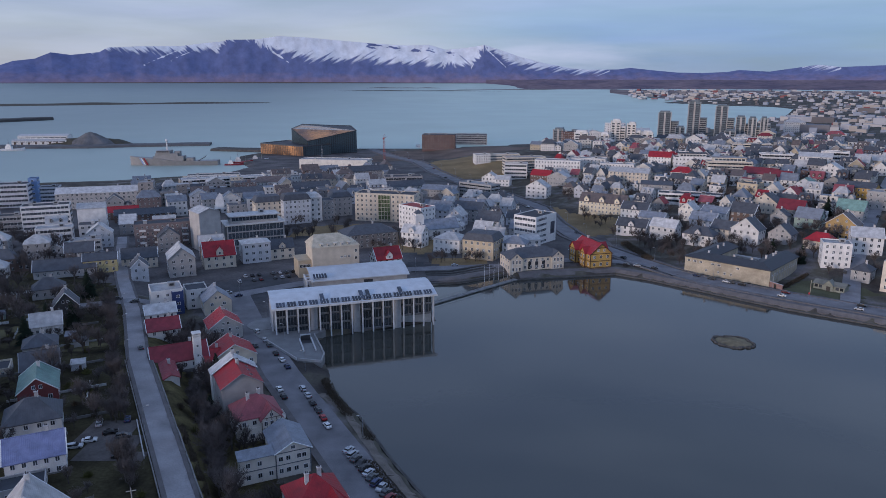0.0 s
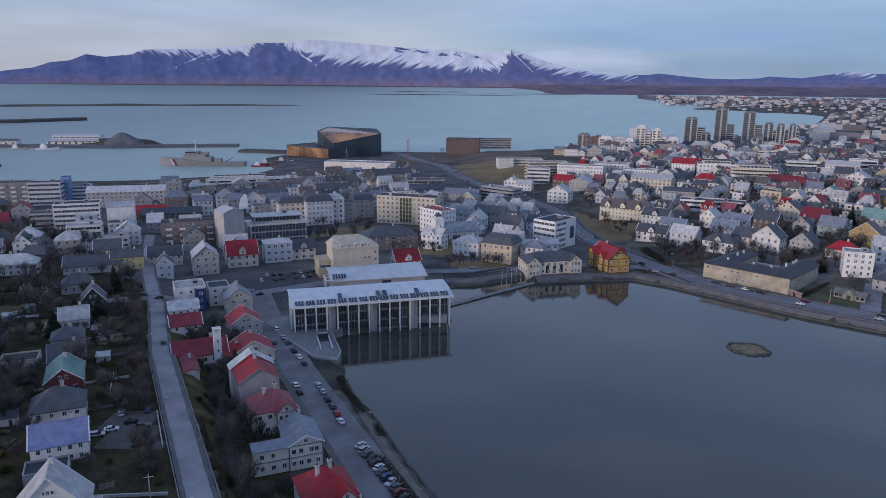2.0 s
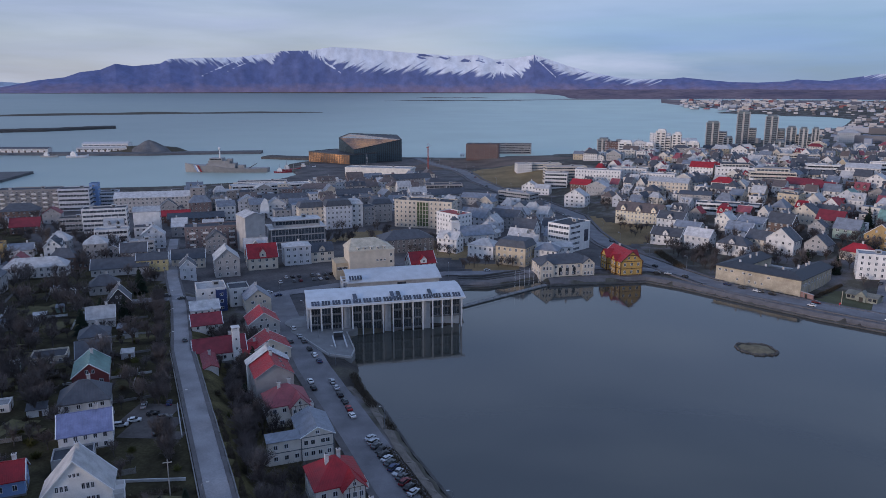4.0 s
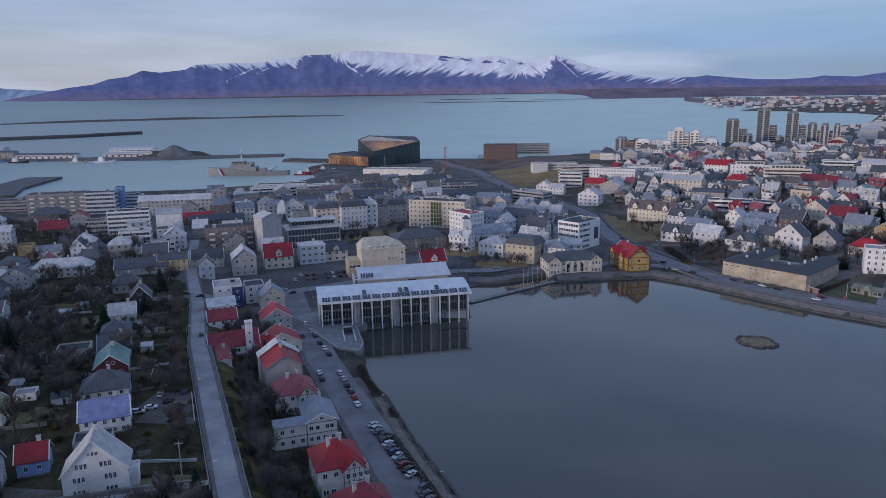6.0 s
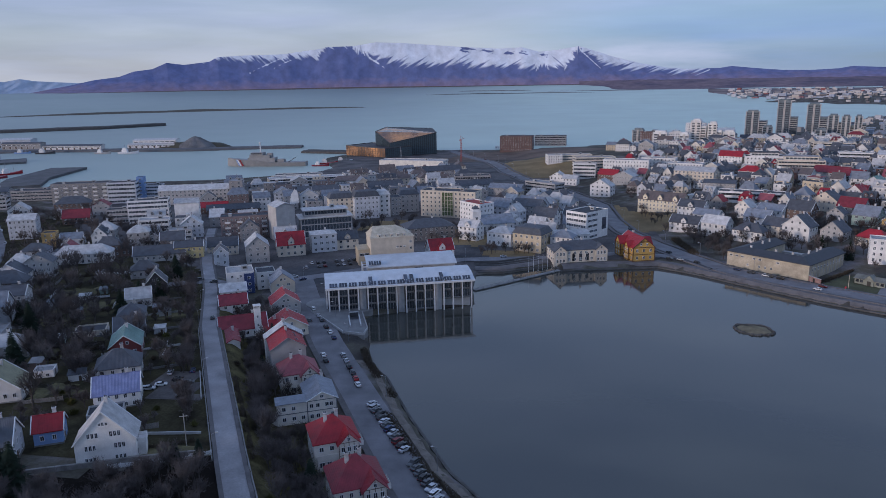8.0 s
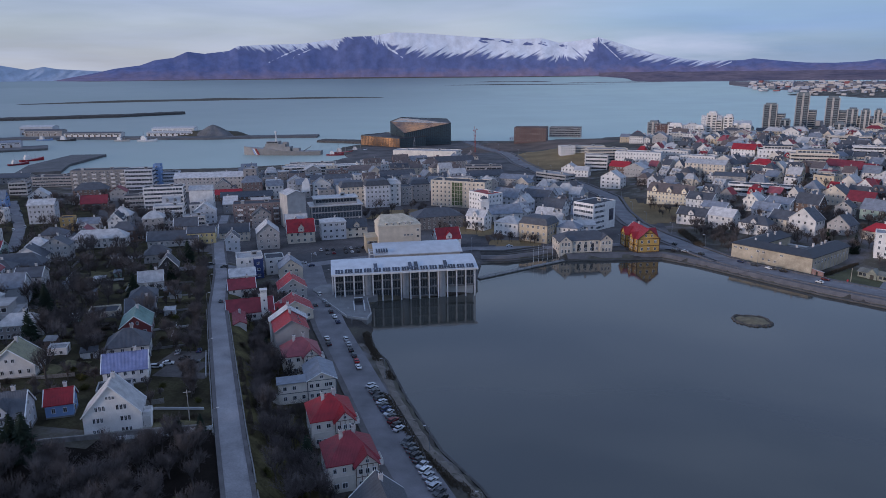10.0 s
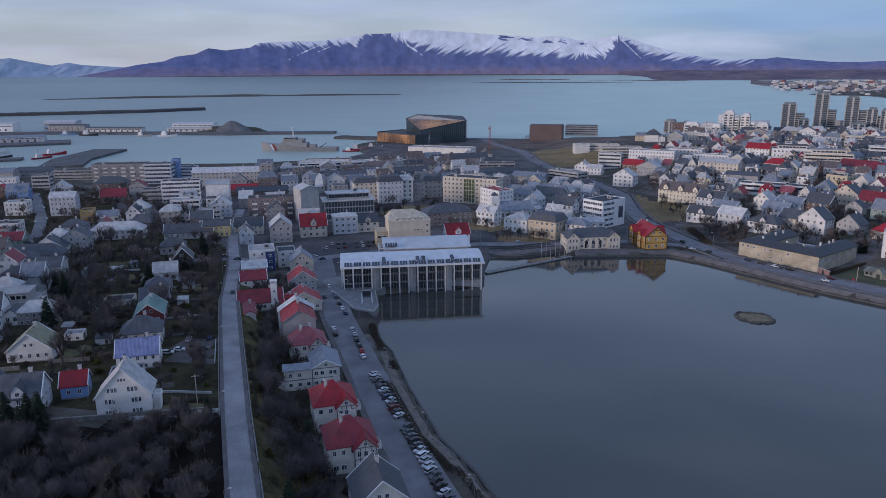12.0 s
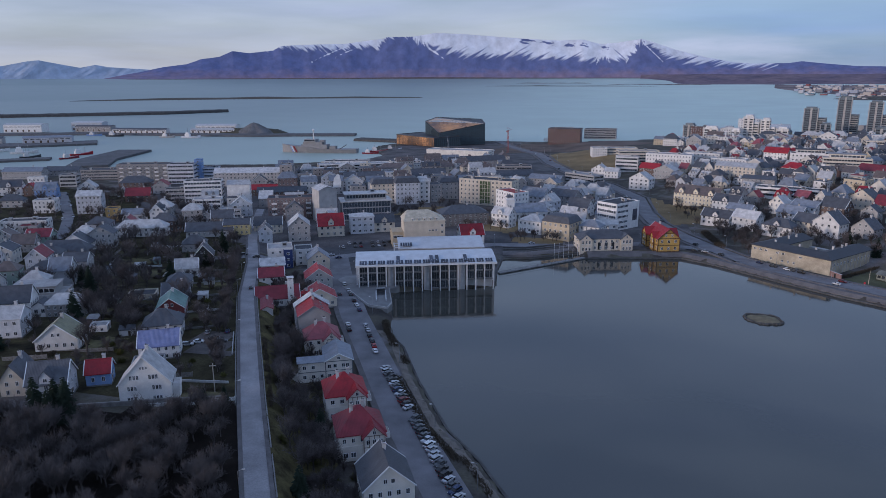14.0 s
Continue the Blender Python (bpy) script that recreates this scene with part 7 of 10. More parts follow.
def patrol_ship():
    ob = thing("patrol_ship", -292, 772, 0, 180 + 4, "grey patrol ship with red and blue bow stripe at anchor", "ship")
    grey = surface("ship grey", (0.255, 0.25, 0.25), 0.5, 0.15, 0.2)
    bm = bmesh.new()
    rows = []
    for x, half, top in ((-46, 6.5, 5), (-30, 7.8, 4.6), (0, 8, 5), (14, 7.6, 7.2), (30, 6.2, 8), (42, 2.6, 9.2), (48, 0.1, 10)):
        rows.append([bm.verts.new((x, yy, zz)) for yy, zz in ((-half, top), (-half * 0.8, -1.5), (half * 0.8, -1.5), (half, top))])
    for a, b in zip(rows, rows[1:]):
        for i in range(3):
            bm.faces.new((a[i], a[i + 1], b[i + 1], b[i]))
        bm.faces.new((a[3], a[0], b[0], b[3]))
    bm.faces.new(rows[0][::-1])
    hull = part("hull", bm, ob, material=grey)
    for off, key in ((30.0, "red"), (32.6, "white"), (34.0, "blue")):
        bm = bmesh.new()
        for s in (-1, 1):
            pts = [(off - 3.0, s * 6.1, 0.6), (off - 1.4, s * 5.9, 0.6), (off + 2.4, s * 5.75, 8.0), (off + 0.8, s * 6.05, 8.0)]
            pts = [(px, s * (abs(py) + 0.45), pz) for px, py, pz in pts]
            bm.faces.new([bm.verts.new(p) for p in pts])
        part("bow_stripe", bm, hull, key + " slanting bow stripe", material=surface("stripe " + key, WALLS.get(key) or ROOFS[key], 0.5))
    bm = bmesh.new()
    box(bm, -10, 22, -6, 6, 5, 10)
    box(bm, -4, 20, -5.4, 5.4, 10, 13)
    box(bm, 4, 18, -6.6, 6.6, 13, 16)
    part("superstructure", bm, ob, material=grey)
    bm = bmesh.new()
    box(bm, 17.9, 18.1, -6, 6, 14.2, 15.4)
    part("bridge_window", bm, ob, material=glass_dark())
    for y in (-6.64, 6.64):
        bm = bmesh.new()
        box(bm, 5, 17.5, y - 0.04, y + 0.04, 14.2, 15.4)
        part("bridge_window", bm, ob, material=glass_dark())
    bm = bmesh.new()
    rod(bm, (8, 0, 16), (8, 0, 26), 0.9, 0.35, 8)
    rod(bm, (8, -3, 22), (8, 3, 22), 0.2, sides=5)
    bmesh.ops.create_uvsphere(bm, u_segments=12, v_segments=8, radius=1.6, matrix=Matrix.Translation((8, 0, 26.5)))
    part("mast", bm, ob, "mast with a pale radar dome", material=wall_paint("white"))
    bm = bmesh.new()
    box(bm, -6, 0, -3, 3, 10, 15)
    part("funnel", bm, ob, material=grey)
    bm = bmesh.new()
    box(bm, -20, -12, -4, 4, 4.6, 8)
    part("deckhouse", bm, ob, material=grey)
    bm = bmesh.new()
    rod(bm, (-24, 3, 4), (-34, 3, 10), 0.5, 0.3, 6)
    part("deck_crane", bm, ob, material=METAL_DARK)


patrol_ship()

# ---- towers by the sea ----------------------------------------------------------

def tower_block(x, y, turn, w, d, h, dark, steps_down=0):
    z = level_at(x, y)
    ob = thing("tower_block", x, y, z, turn, "tall dark glazed apartment tower by the sea" if dark else "white apartment tower with balconies", "apartment tower", "towers by the sea")
    FOOTPRINTS.append((x, y, turn, w / 2 + 2, d / 2 + 2))
    mat = surface("tower cladding", (0.15, 0.18, 0.20), 0.4, 0.3, 0.2) if dark else wall_paint("white")
    pale = surface("tower fin", (0.43, 0.41, 0.39), 0.6, 0.25, 0.3) if dark else wall_paint("offwhite")
    split = w * 0.12
    high, low = h, h - 5 - steps_down
    bm = bmesh.new()
    box(bm, -w / 2, split, -d / 2, d / 2, -2, high)
    box(bm, split, w / 2, -d / 2 + 2, d / 2, -2, low)
    part("body", bm, ob, material=mat)
    bm = bmesh.new()
    box(bm, -w / 2 + 1.5, w * 0.05, -d / 2 + 2, d / 2 - 2, high, high + 2.4)
    part("roof_house", bm, ob, material=mat)
    verts, faces, mats = [], [], []
    still = Matrix.Identity(4)
    for f in range(int(high / 3.1)):
        z0 = 1.8 + f * 3.1
        for k in (0.25, 0.75):
            pane(verts, faces, mats, still, -w / 2 + (split + w / 2) * k, -d / 2, z0, (split + w / 2) * 0.38, 1.8, 2)
        pane(verts, faces, mats, pose(0, 0, 0, 0, 0, 90), 0, -split if z0 + 1 > low else -w / 2, z0, d * 0.5, 1.7, 3)
        pane(verts, faces, mats, pose(0, 0, 0, 0, 0, -90), 0, -w / 2, z0, d * 0.5, 1.7, 3)
        if z0 + 1.5 < low:
            pane(verts, faces, mats, still, (split + w / 2) / 2, -d / 2 + 2, z0, (w / 2 - split) * 0.8, 1.9, 2)
            bm = bmesh.new()
            box(bm, split + 0.4, w / 2 - 0.3, -d / 2 + 0.7, -d / 2 + 2, z0 - 1.3, z0 - 0.5)
            part("balcony", bm, ob, material=pale)
    me = mesh_of("glazing", verts, faces, (mat, glass_dark()))
    me.polygons.foreach_set("material_index", mats)
    part("glazing", me, ob)["kind"] = "stuff"
    for x, half in ((-w / 2 - 0.2, 0.6), ((split - w / 2) / 2, 1.3), (split, 0.6)):
        bm = bmesh.new()
        box(bm, x - half, x + half, -d / 2 - 0.6, -d / 2, 0, high + 0.6)
        part("fin", bm, ob, "pale vertical fin", material=pale)
    for y in (-d * 0.28, d * 0.28):
        bm = bmesh.new()
        box(bm, w / 2, w / 2 + 0.5, y - 0.8, y + 0.8, 0, low + 0.4)
        part("fin", bm, ob, "pale vertical fin", material=pale)


tower_block(345, 1102, -20, 28.7, 16, 38.2, True, 8)
tower_block(385, 1091, -20, 26.9, 16, 52.2, True, 18)
tower_block(421, 1077, -20, 26.5, 16, 44.4, True, 12)
tower_block(426, 1021, -20, 19.1, 16, 28.5, True, 4)
tower_block(437, 1009, -20, 16.0, 16, 26.7, True, 6)
tower_block(448, 999, -20, 13.0, 16, 26.4, True, 4)
tower_block(348, 1043, -20, 19.6, 16, 16.1, True, 4)
tower_block(401, 992, -20, 21.5, 16, 10.3, True, 2)
tower_block(222, 908, -20, 17, 15, 30, False, 1)
tower_block(240, 902, -20, 15, 14, 26, False, 3)
tower_block(180, 905, -20, 26, 14, 17, False, 1)
tower_block(206, 898, -20, 16, 14, 14, False, 2)
tower_block(258, 890, -20, 20, 14, 15, False, 3)
tower_block(160, 967, -20, 20, 16, 20, True, 1)
tower_block(180, 972, -20, 14, 14, 17, True, 1)


def roof_fin(x, y, z, turn):
    """A tall white fin like a sail on a roof."""
    ob = thing("roof_fin", x, y, z, turn, "white sail-shaped roof sculpture on an office block", "sculpture")
    bm = bmesh.new()
    prof = [(0, -3.2), (5.5, -2.9), (8.5, -0.6), (7.6, 1.2), (4.0, 2.6), (0, 3.2)]
    for t in (-0.5, 0.5):
        bm.faces.new([bm.verts.new((yy * 0.8 + hz * 0.12, t * (1 - hz / 12), hz)) for hz, yy in prof][::1 if t > 0 else -1])
    bm.verts.ensure_lookup_table()
    n = len(prof)
    for i in range(n):
        bm.faces.new((bm.verts[i], bm.verts[(i + 1) % n], bm.verts[n + (i + 1) % n], bm.verts[n + i]))
    part("sail", bm, ob, material=wall_paint("white"))


roof_fin(-121.5, 378.0, level_at(-129, 372) + 21.0, 25)


# ---- houses of the town ----
gable_house(-72.8, 110.0, 24, 12.6, 7.4, 5.8, 7.0)
house(-91.3, 115.4, 27, 6.2, 6, 4.0, "gx", 2.8, "blue", "red")
house(-97.4, 104.9, 24, 9.6, 9, 5.3, "gx", 4.5, "paleblue", "slate", "dormer")
house(-108.5, 106.0, 24, 5.9, 10, 4.7, "gy", 4, "cream", "slate")
house(-121.5, 136.7, 24, 12.1, 10, 4.0, "gy", 5, "white", "olive")
house(-163.9, 174.9, 24, 20.9, 14, 4.3, "flat", 0, "grey", "metal", "upper")
house(-144.1, 141.9, 24, 8.2, 10, 6.8, "gx", 3, "paleblue", "metal")
house(-87.5, 137.5, 27, 11.3, 9, 4.6, "gx", 3.5, "white", "blue")
house(-98.0, 155.0, 27, 12.0, 10, 4.6, "hip", 4.2, "white", "slate")
house(-108.7, 176.2, 27, 9.4, 13, 4.2, "gy", 3.6, "maroon", "green")
house(-117.9, 193.4, 27, 9.8, 9, 3.2, "gx", 4, "grey", "slate")
house(-128.6, 212.4, 27, 9.7, 9, 3.4, "hip", 3, "grey", "slate")
house(-137.7, 232.7, 27, 9.4, 9, 4.1, "gx", 3.5, "white", "metal")
house(-142.2, 254.3, 27, 8.6, 9, 5.0, "gy", 5, "black", "slate")
house(-163.0, 280.2, 27, 12.1, 9, 4.2, "hip", 4, "grey", "slate")
house(-85.2, 128.1, 27, 8.5, 6, 2.1, "flat", 0, "grey", "slate")
house(-121.1, 153.6, 24, 5.6, 5, 1.8, "flat", 0, "white", "metal")
house(-132.6, 193.1, 24, 10.3, 8, 2.0, "flat", 0, "cream", "slate")
house(-211.1, 305.6, 22, 27.6, 10, 5.2, "hip", 4, "white", "metal")
house(-218.6, 262.6, 22, 14.9, 10, 4.7, "gy", 5, "white", "slate")
house(-213.0, 274.9, 22, 12.7, 9, 7.8, "gy", 4, "grey", "slate")
house(-283.0, 300.0, 22, 25.2, 10, 7.2, "flat", 0, "white", "slate")
house(-215.4, 249.9, 22, 24.6, 10, 3.4, "hip", 5, "grey", "slate")
house(-190.6, 212.3, 22, 15.7, 10, 4.5, "hip", 3, "cream", "slate")
house(-182.1, 218.8, 22, 10.1, 10, 7.6, "gx", 3, "grey", "slate")
house(-323.2, 362.1, 22, 13.4, 10, 8.4, "flat", 0, "white", "metal")
house(-365.5, 411.5, 22, 14.9, 9, 6.8, "gx", 5, "blue", "bluegrey", "dormer")
house(-384.4, 417.4, 22, 9.6, 8, 6.0, "gy", 4, "brown", "red")
house(-292.0, 366.5, 22, 15.5, 10, 12.2, "gx", 3, "paleblue", "metal")
house(-345.6, 431.2, 22, 13.9, 9, 6.1, "gy", 5, "white", "metal")
house(-361.9, 374.6, 22, 16.0, 9, 4.8, "hip", 4, "grey", "slate")
house(-402.4, 416.8, 22, 17.6, 9, 6.9, "gx", 5, "white", "slate", "dormer")
house(-433.2, 478.1, 22, 13.5, 8, 4.4, "flat", 0, "white", "metal")
house(-390.4, 465.5, 22, 13.1, 10, 9.4, "flat", 0, "grey", "slate")
house(-248.3, 349.6, 22, 12.2, 8, 4.3, "gx", 3, "paleblue", "bluegrey")
house(-259.5, 345.5, 22, 7.4, 8, 7.9, "flat", 0, "ochre", "slate")
house(-288.5, 412.7, 22, 17.2, 9, 5.0, "gx", 5, "brown", "darkred")
house(-327.0, 464.4, 22, 24.2, 12, 5.5, "hip", 5, "brown", "slate")
house(-314.3, 429.2, 22, 6.5, 8, 3.4, "gy", 3, "white", "metal")
house(-292.6, 447.4, 22, 11.7, 9, 7.1, "gy", 4, "grey", "darkred")
house(-260.7, 418.9, 22, 15.7, 10, 9.1, "flat", 0, "grey", "slate")
house(-338.3, 494.0, 17, 42.8, 14, 16.3, "flat", 0, "concrete", "slate", "balcony")
house(-392.5, 511.0, 17, 33.9, 16, 8.0, "flat", 0, "concrete", "slate")
house(-442.5, 521.7, 17, 29.9, 14, 5.2, "gx", 3, "concrete", "slate")
house(-461.5, 496.0, 17, 33.7, 14, 7.0, "gx", 3, "grey", "bluegrey")
house(-307.1, 500.4, 17, 21.5, 14, 16.3, "flat", 0, "paleblue", "slate")
house(-298.6, 512.3, 17, 5.7, 8, 18.6, "flat", 0, "blue", "slate")
house(-293.1, 522.2, 17, 13.5, 12, 10.9, "flat", 0, "paleblue", "slate")
house(-245.5, 500.3, 17, 55.2, 14, 11.3, "gx", 3.4, "grey", "metal")
house(-214.8, 507.9, 17, 10.2, 14, 17.0, "flat", 0, "concrete", "metal")
house(-234.4, 411.4, 22, 25.4, 12, 17.0, "flat", 0, "white", "slate", "ribbon")
house(-215.5, 383.4, 22, 18.1, 10, 9.2, "flat", 0, "white", "metal")
house(-212.1, 420.5, 22, 15.6, 12, 14.3, "gx", 2.5, "white", "metal", "blank")
house(-186.5, 375.0, 22, 12.8, 8, 8.2, "gy", 5, "paleblue", "metal")
house(-212.2, 457.6, 22, 21.9, 10, 5.2, "gx", 3, "brown", "red")
house(-193.4, 451.2, 22, 36.5, 10, 5.1, "gx", 3, "brown", "slate")
house(-154.1, 379.8, 22, 28.5, 12, 13.3, "flat", 0, "dusk", "slate", "balcony")
house(-173.5, 314.0, 22, 25.6, 10, 3.9, "gx", 4, "grey", "slate")
house(-160.7, 321.1, 22, 14.3, 10, 6.4, "gx", 2.5, "lemon", "slate")
house(-148.8, 335.7, 22, 16.1, 10, 5.4, "gx", 4, "cream", "slate")
house(-138.4, 310.8, 25, 7.2, 9, 7.0, "gy", 3.5, "paleblue", "slate")
house(-123.8, 322.7, 25, 11.7, 14, 9.0, "gy", 5, "grey", "metal")
house(-110.5, 336.9, 25, 14.8, 11, 6.6, "gx", 6, "cream", "red", "dormer")
house(-95.2, 347.1, 25, 13.8, 10, 10.1, "hip", 1.5, "paleblue", "metal")
house(-83.8, 353.7, 25, 12.1, 9, 6.1, "gx", 4, "cream", "slate", "dormer")
house(-128.4, 373.6, 40, 11.5, 14, 20.8, "gy", 2.2, "grey", "metal", "blank")
house(-112.8, 446.8, 25, 17.2, 12, 14.0, "man", 4, "cream", "slate")
house(-94.9, 445.8, 25, 17.2, 12, 15.5, "man", 4, "paleblue", "slate")
house(-84.5, 452.6, 25, 8.3, 12, 15.7, "man", 3, "white", "metal")
house(-77.2, 458.8, 25, 8.4, 12, 12.5, "flat", 0, "concrete", "slate")
house(-70.4, 472.4, 25, 13.8, 12, 12.7, "man", 4, "grey", "slate")
house(-186.0, 594.0, 22, 66.0, 12, 8.5, "flat", 0, "white", "metal", "ribbon")
house(-152.1, 519.5, 25, 32.8, 12, 8.5, "gx", 3, "grey", "slate")
house(-186.1, 552.3, 20, 29.6, 12, 6.0, "flat", 0, "concrete", "metal")
house(-202.0, 619.1, 17, 43.9, 12, 7.7, "flat", 0, "white", "slate")
house(-143.1, 582.8, 20, 30.9, 12, 7.2, "hip", 4, "white", "brownroof")
house(-105.2, 554.9, 25, 29.9, 12, 6.9, "gx", 4, "grey", "slate")
house(-69.1, 641.6, 25, 37.7, 12, 9.2, "gx", 4, "concrete", "slate")
house(-36.3, 453.8, -14, 39.9, 14, 17.8, "flat", 0, "cream", "slate", "atrium")
house(-16.2, 425.1, -45, 19.7, 12, 14.5, "flat", 0, "white", "redtrim")
house(-42.0, 383.6, 25, 29.4, 16, 7.6, "hip", 4, "darkstone", "slate")
house(-28.2, 336.0, 25, 12.9, 10, 5.1, "gx", 5, "white", "red", "dormer")
house(4.0, 369.2, -25, 15.2, 12, 7.4, "hip", 3, "white", "metal")
house(20.3, 355.8, -25, 16.8, 14, 10.1, "man", 4, "buff", "slate")
house(-2.9, 449.1, -25, 18.5, 12, 8.8, "gx", 5, "paleblue", "bluegrey")
house(17.1, 454.8, -25, 19.9, 12, 8.2, "gx", 4, "grey", "slate")
house(-40.8, 561.9, 25, 52.9, 12, 6.3, "gx", 4, "grey", "slate")
house(-33.5, 577.9, 10, 30.6, 14, 12.1, "flat", 0, "concrete", "slate")
house(19.4, 468.2, -25, 18.0, 12, 6.9, "gx", 5, "paleblue", "bluegrey")
house(-2.4, 548.8, -20, 28.1, 12, 6.2, "gx", 3, "grey", "bluegrey")
house(27.9, 548.0, -40, 31.0, 12, 10.6, "flat", 0, "grey", "metal")
house(28.6, 425.9, -25, 14.8, 10, 6.3, "gx", 5, "white", "slate")
house(41.2, 369.7, 12, 19.5, 9, 6.8, "gx", 2, "white", "metal")
house(107.7, 468.1, -32, 31.3, 12, 7.6, "gx", 5, "ivory", "brownroof", "dormer")
house(122.2, 442.0, -35, 16.9, 10, 6.5, "gx", 4, "white", "slate", "dormer")
house(111.6, 407.6, -35, 17.8, 9, 5.4, "gx", 4, "white", "slate", "dormer")
house(125.2, 391.1, -40, 14.6, 9, 7.1, "gx", 4, "white", "metal")
house(126.0, 417.6, -35, 15.1, 10, 6.2, "gx", 3, "white", "bluegrey")
house(139.0, 373.8, -40, 16.6, 10, 5.6, "hip", 4, "white", "slate", "dormer")
house(163.2, 370.9, -44, 14.4, 10, 7.4, "gy", 6, "white", "slate")
house(154.5, 379.8, -44, 12.5, 10, 5.7, "gx", 4, "cream", "slate")
house(151.9, 404.2, -40, 14.5, 10, 4.7, "gx", 4, "paleblue", "bluegrey")
house(162.1, 413.6, -44, 15.1, 10, 6.1, "gx", 3, "white", "bluegrey")
house(179.8, 366.7, -44, 11.5, 10, 4.9, "gy", 5, "grey", "slate")
house(187.6, 329.5, -20, 12.4, 10, 11.0, "flat", 0, "white", "metal")
house(209.5, 342.8, -20, 13.7, 11, 8.5, "gx", 4, "white", "metal")
house(193.1, 352.9, -44, 14.4, 9, 4.1, "hip", 4, "cream", "red")
house(211.2, 365.9, -44, 15.1, 10, 7.8, "gy", 6, "ochre", "brownroof")
house(204.5, 388.5, -44, 13.0, 10, 5.7, "gx", 5, "green", "bluegrey")
house(197.9, 296.3, -44, 10.6, 12, 12.6, "flat", 0, "cream", "slate")
house(234.1, 400.0, -44, 14.6, 10, 5.9, "gx", 5, "grey", "green")
house(262.0, 420.0, -44, 11.9, 12, 10.1, "flat", 0, "grey", "metal")
house(176.1, 407.3, -44, 14.4, 10, 6.0, "gx", 5, "brown", "slate")
house(196.8, 425.2, -44, 14.7, 10, 6.9, "gy", 5, "cream", "slate")
house(220.9, 444.2, -44, 12.9, 10, 5.0, "gy", 6, "white", "red")
house(206.2, 412.4, -44, 14.6, 10, 4.7, "gx", 5, "grey", "darkred")
house(187.7, 553.7, -30, 17.1, 10, 6.2, "hip", 4, "white", "red")
house(145.2, 549.4, -30, 30.9, 12, 10.6, "gx", 3, "cream", "metal")
house(148.2, 603.8, -20, 28.2, 12, 8.6, "flat", 0, "white", "metal")
house(83.9, 600.4, -30, 17.5, 10, 6.7, "gx", 4, "brown", "red")
house(95.0, 579.4, -30, 17.7, 10, 7.4, "gy", 4, "grey", "metal")
house(73.4, 542.9, -30, 16.9, 10, 8.8, "gy", 5, "white", "metal")
house(40.7, 613.3, -20, 13.3, 9, 6.9, "gy", 4, "white", "metal")
house(51.4, 607.0, -20, 13.0, 9, 5.9, "gx", 3, "white", "metal")
house(65.0, 634.0, -10, 20.1, 12, 13.2, "flat", 0, "white", "metal")
house(74.7, 661.0, 10, 38.0, 14, 13.6, "flat", 0, "cream", "metal")
house(101.3, 627.3, -15, 39.6, 14, 13.0, "flat", 0, "white", "metal")
house(210.6, 602.2, -10, 30.1, 16, 10.4, "flat", 0, "white", "slate", "upper")
house(226.6, 563.2, -12, 33.7, 14, 10.7, "flat", 0, "cream", "metal", "upper")
house(164.9, 468.9, -18, 41.2, 12, 6.1, "flat", 0, "white", "slate")
house(152.7, 503.3, -20, 21.6, 12, 8.1, "gx", 2, "grey", "slate")
house(132.5, 645.6, -20, 30.5, 12, 9.2, "flat", 0, "white", "metal")
house(188.2, 615.5, -30, 19.3, 10, 10.7, "gx", 4, "white", "red")
house(202.4, 638.3, -30, 24.8, 10, 7.1, "gx", 3, "cream", "red")
house(303.5, 703.9, -10, 36.7, 12, 7.7, "flat", 0, "cream", "metal")
house(286.7, 611.1, -15, 26.7, 12, 8.6, "flat", 0, "white", "metal")
house(331.0, 600.6, -30, 21.0, 12, 10.4, "flat", 0, "white", "metal")
house(238.0, 529.0, -44, 24.8, 12, 5.9, "gx", 4, "grey", "darkred")
house(245.6, 509.8, -44, 13.3, 10, 5.7, "gx", 4, "white", "darkred")
house(210.8, 483.2, -44, 13.8, 12, 7.0, "flat", 0, "buff", "slate")
house(302.9, 577.9, -30, 24.5, 12, 10.0, "gx", 3, "white", "metal")
house(267.7, 454.7, -44, 22.9, 12, 6.5, "gx", 3, "yellow", "slate")
house(343.5, 569.3, -30, 23.3, 12, 7.2, "gx", 4, "cream", "metal")
house(278.8, 507.6, -44, 13.4, 10, 10.5, "gy", 4, "white", "metal")
house(242.8, 470.9, -44, 14.2, 10, 6.0, "gy", 5, "paleblue", "green")
house(350.1, 844.4, -10, 37.8, 12, 6.6, "flat", 0, "white", "red")
house(360.5, 681.2, -30, 11.5, 10, 5.3, "hip", 3, "white", "red")
house(539.3, 1103.7, -20, 28.2, 20, 15.3, "hip", 6, "white", "metal")
house(38.4, 718.3, 10, 15.1, 14, 7.9, "flat", 0, "white", "metal")
house(58.9, 726.3, 10, 35.5, 14, 5.7, "flat", 0, "cream", "metal")
house(-110.8, 727.5, -8, 71.1, 20, 9.2, "flat", 0, "offwhite", "metal", "blank")
house(-34.9, 972.5, 0, 6.2, 8, 3.1, "flat", 0, "white", "metal")
house(165.9, 926.8, 0, 24.8, 18, 17.4, "flat", 0, "brick", "slate")
house(219.9, 1055.2, 0, 29.9, 14, 13.2, "gy", 4, "white", "metal")
house(224.9, 941.3, 0, 23.7, 16, 26.4, "flat", 0, "white", "metal", "tower")
house(270.5, 1011.6, 0, 39.8, 14, 14.2, "gx", 4, "white", "metal")
house(-5.6, 910.2, -5, 41.6, 24, 18.5, "flat", 0, "brick", "slate")
house(39.7, 1032.8, -5, 45.4, 24, 12.9, "flat", 0, "concrete", "slate")
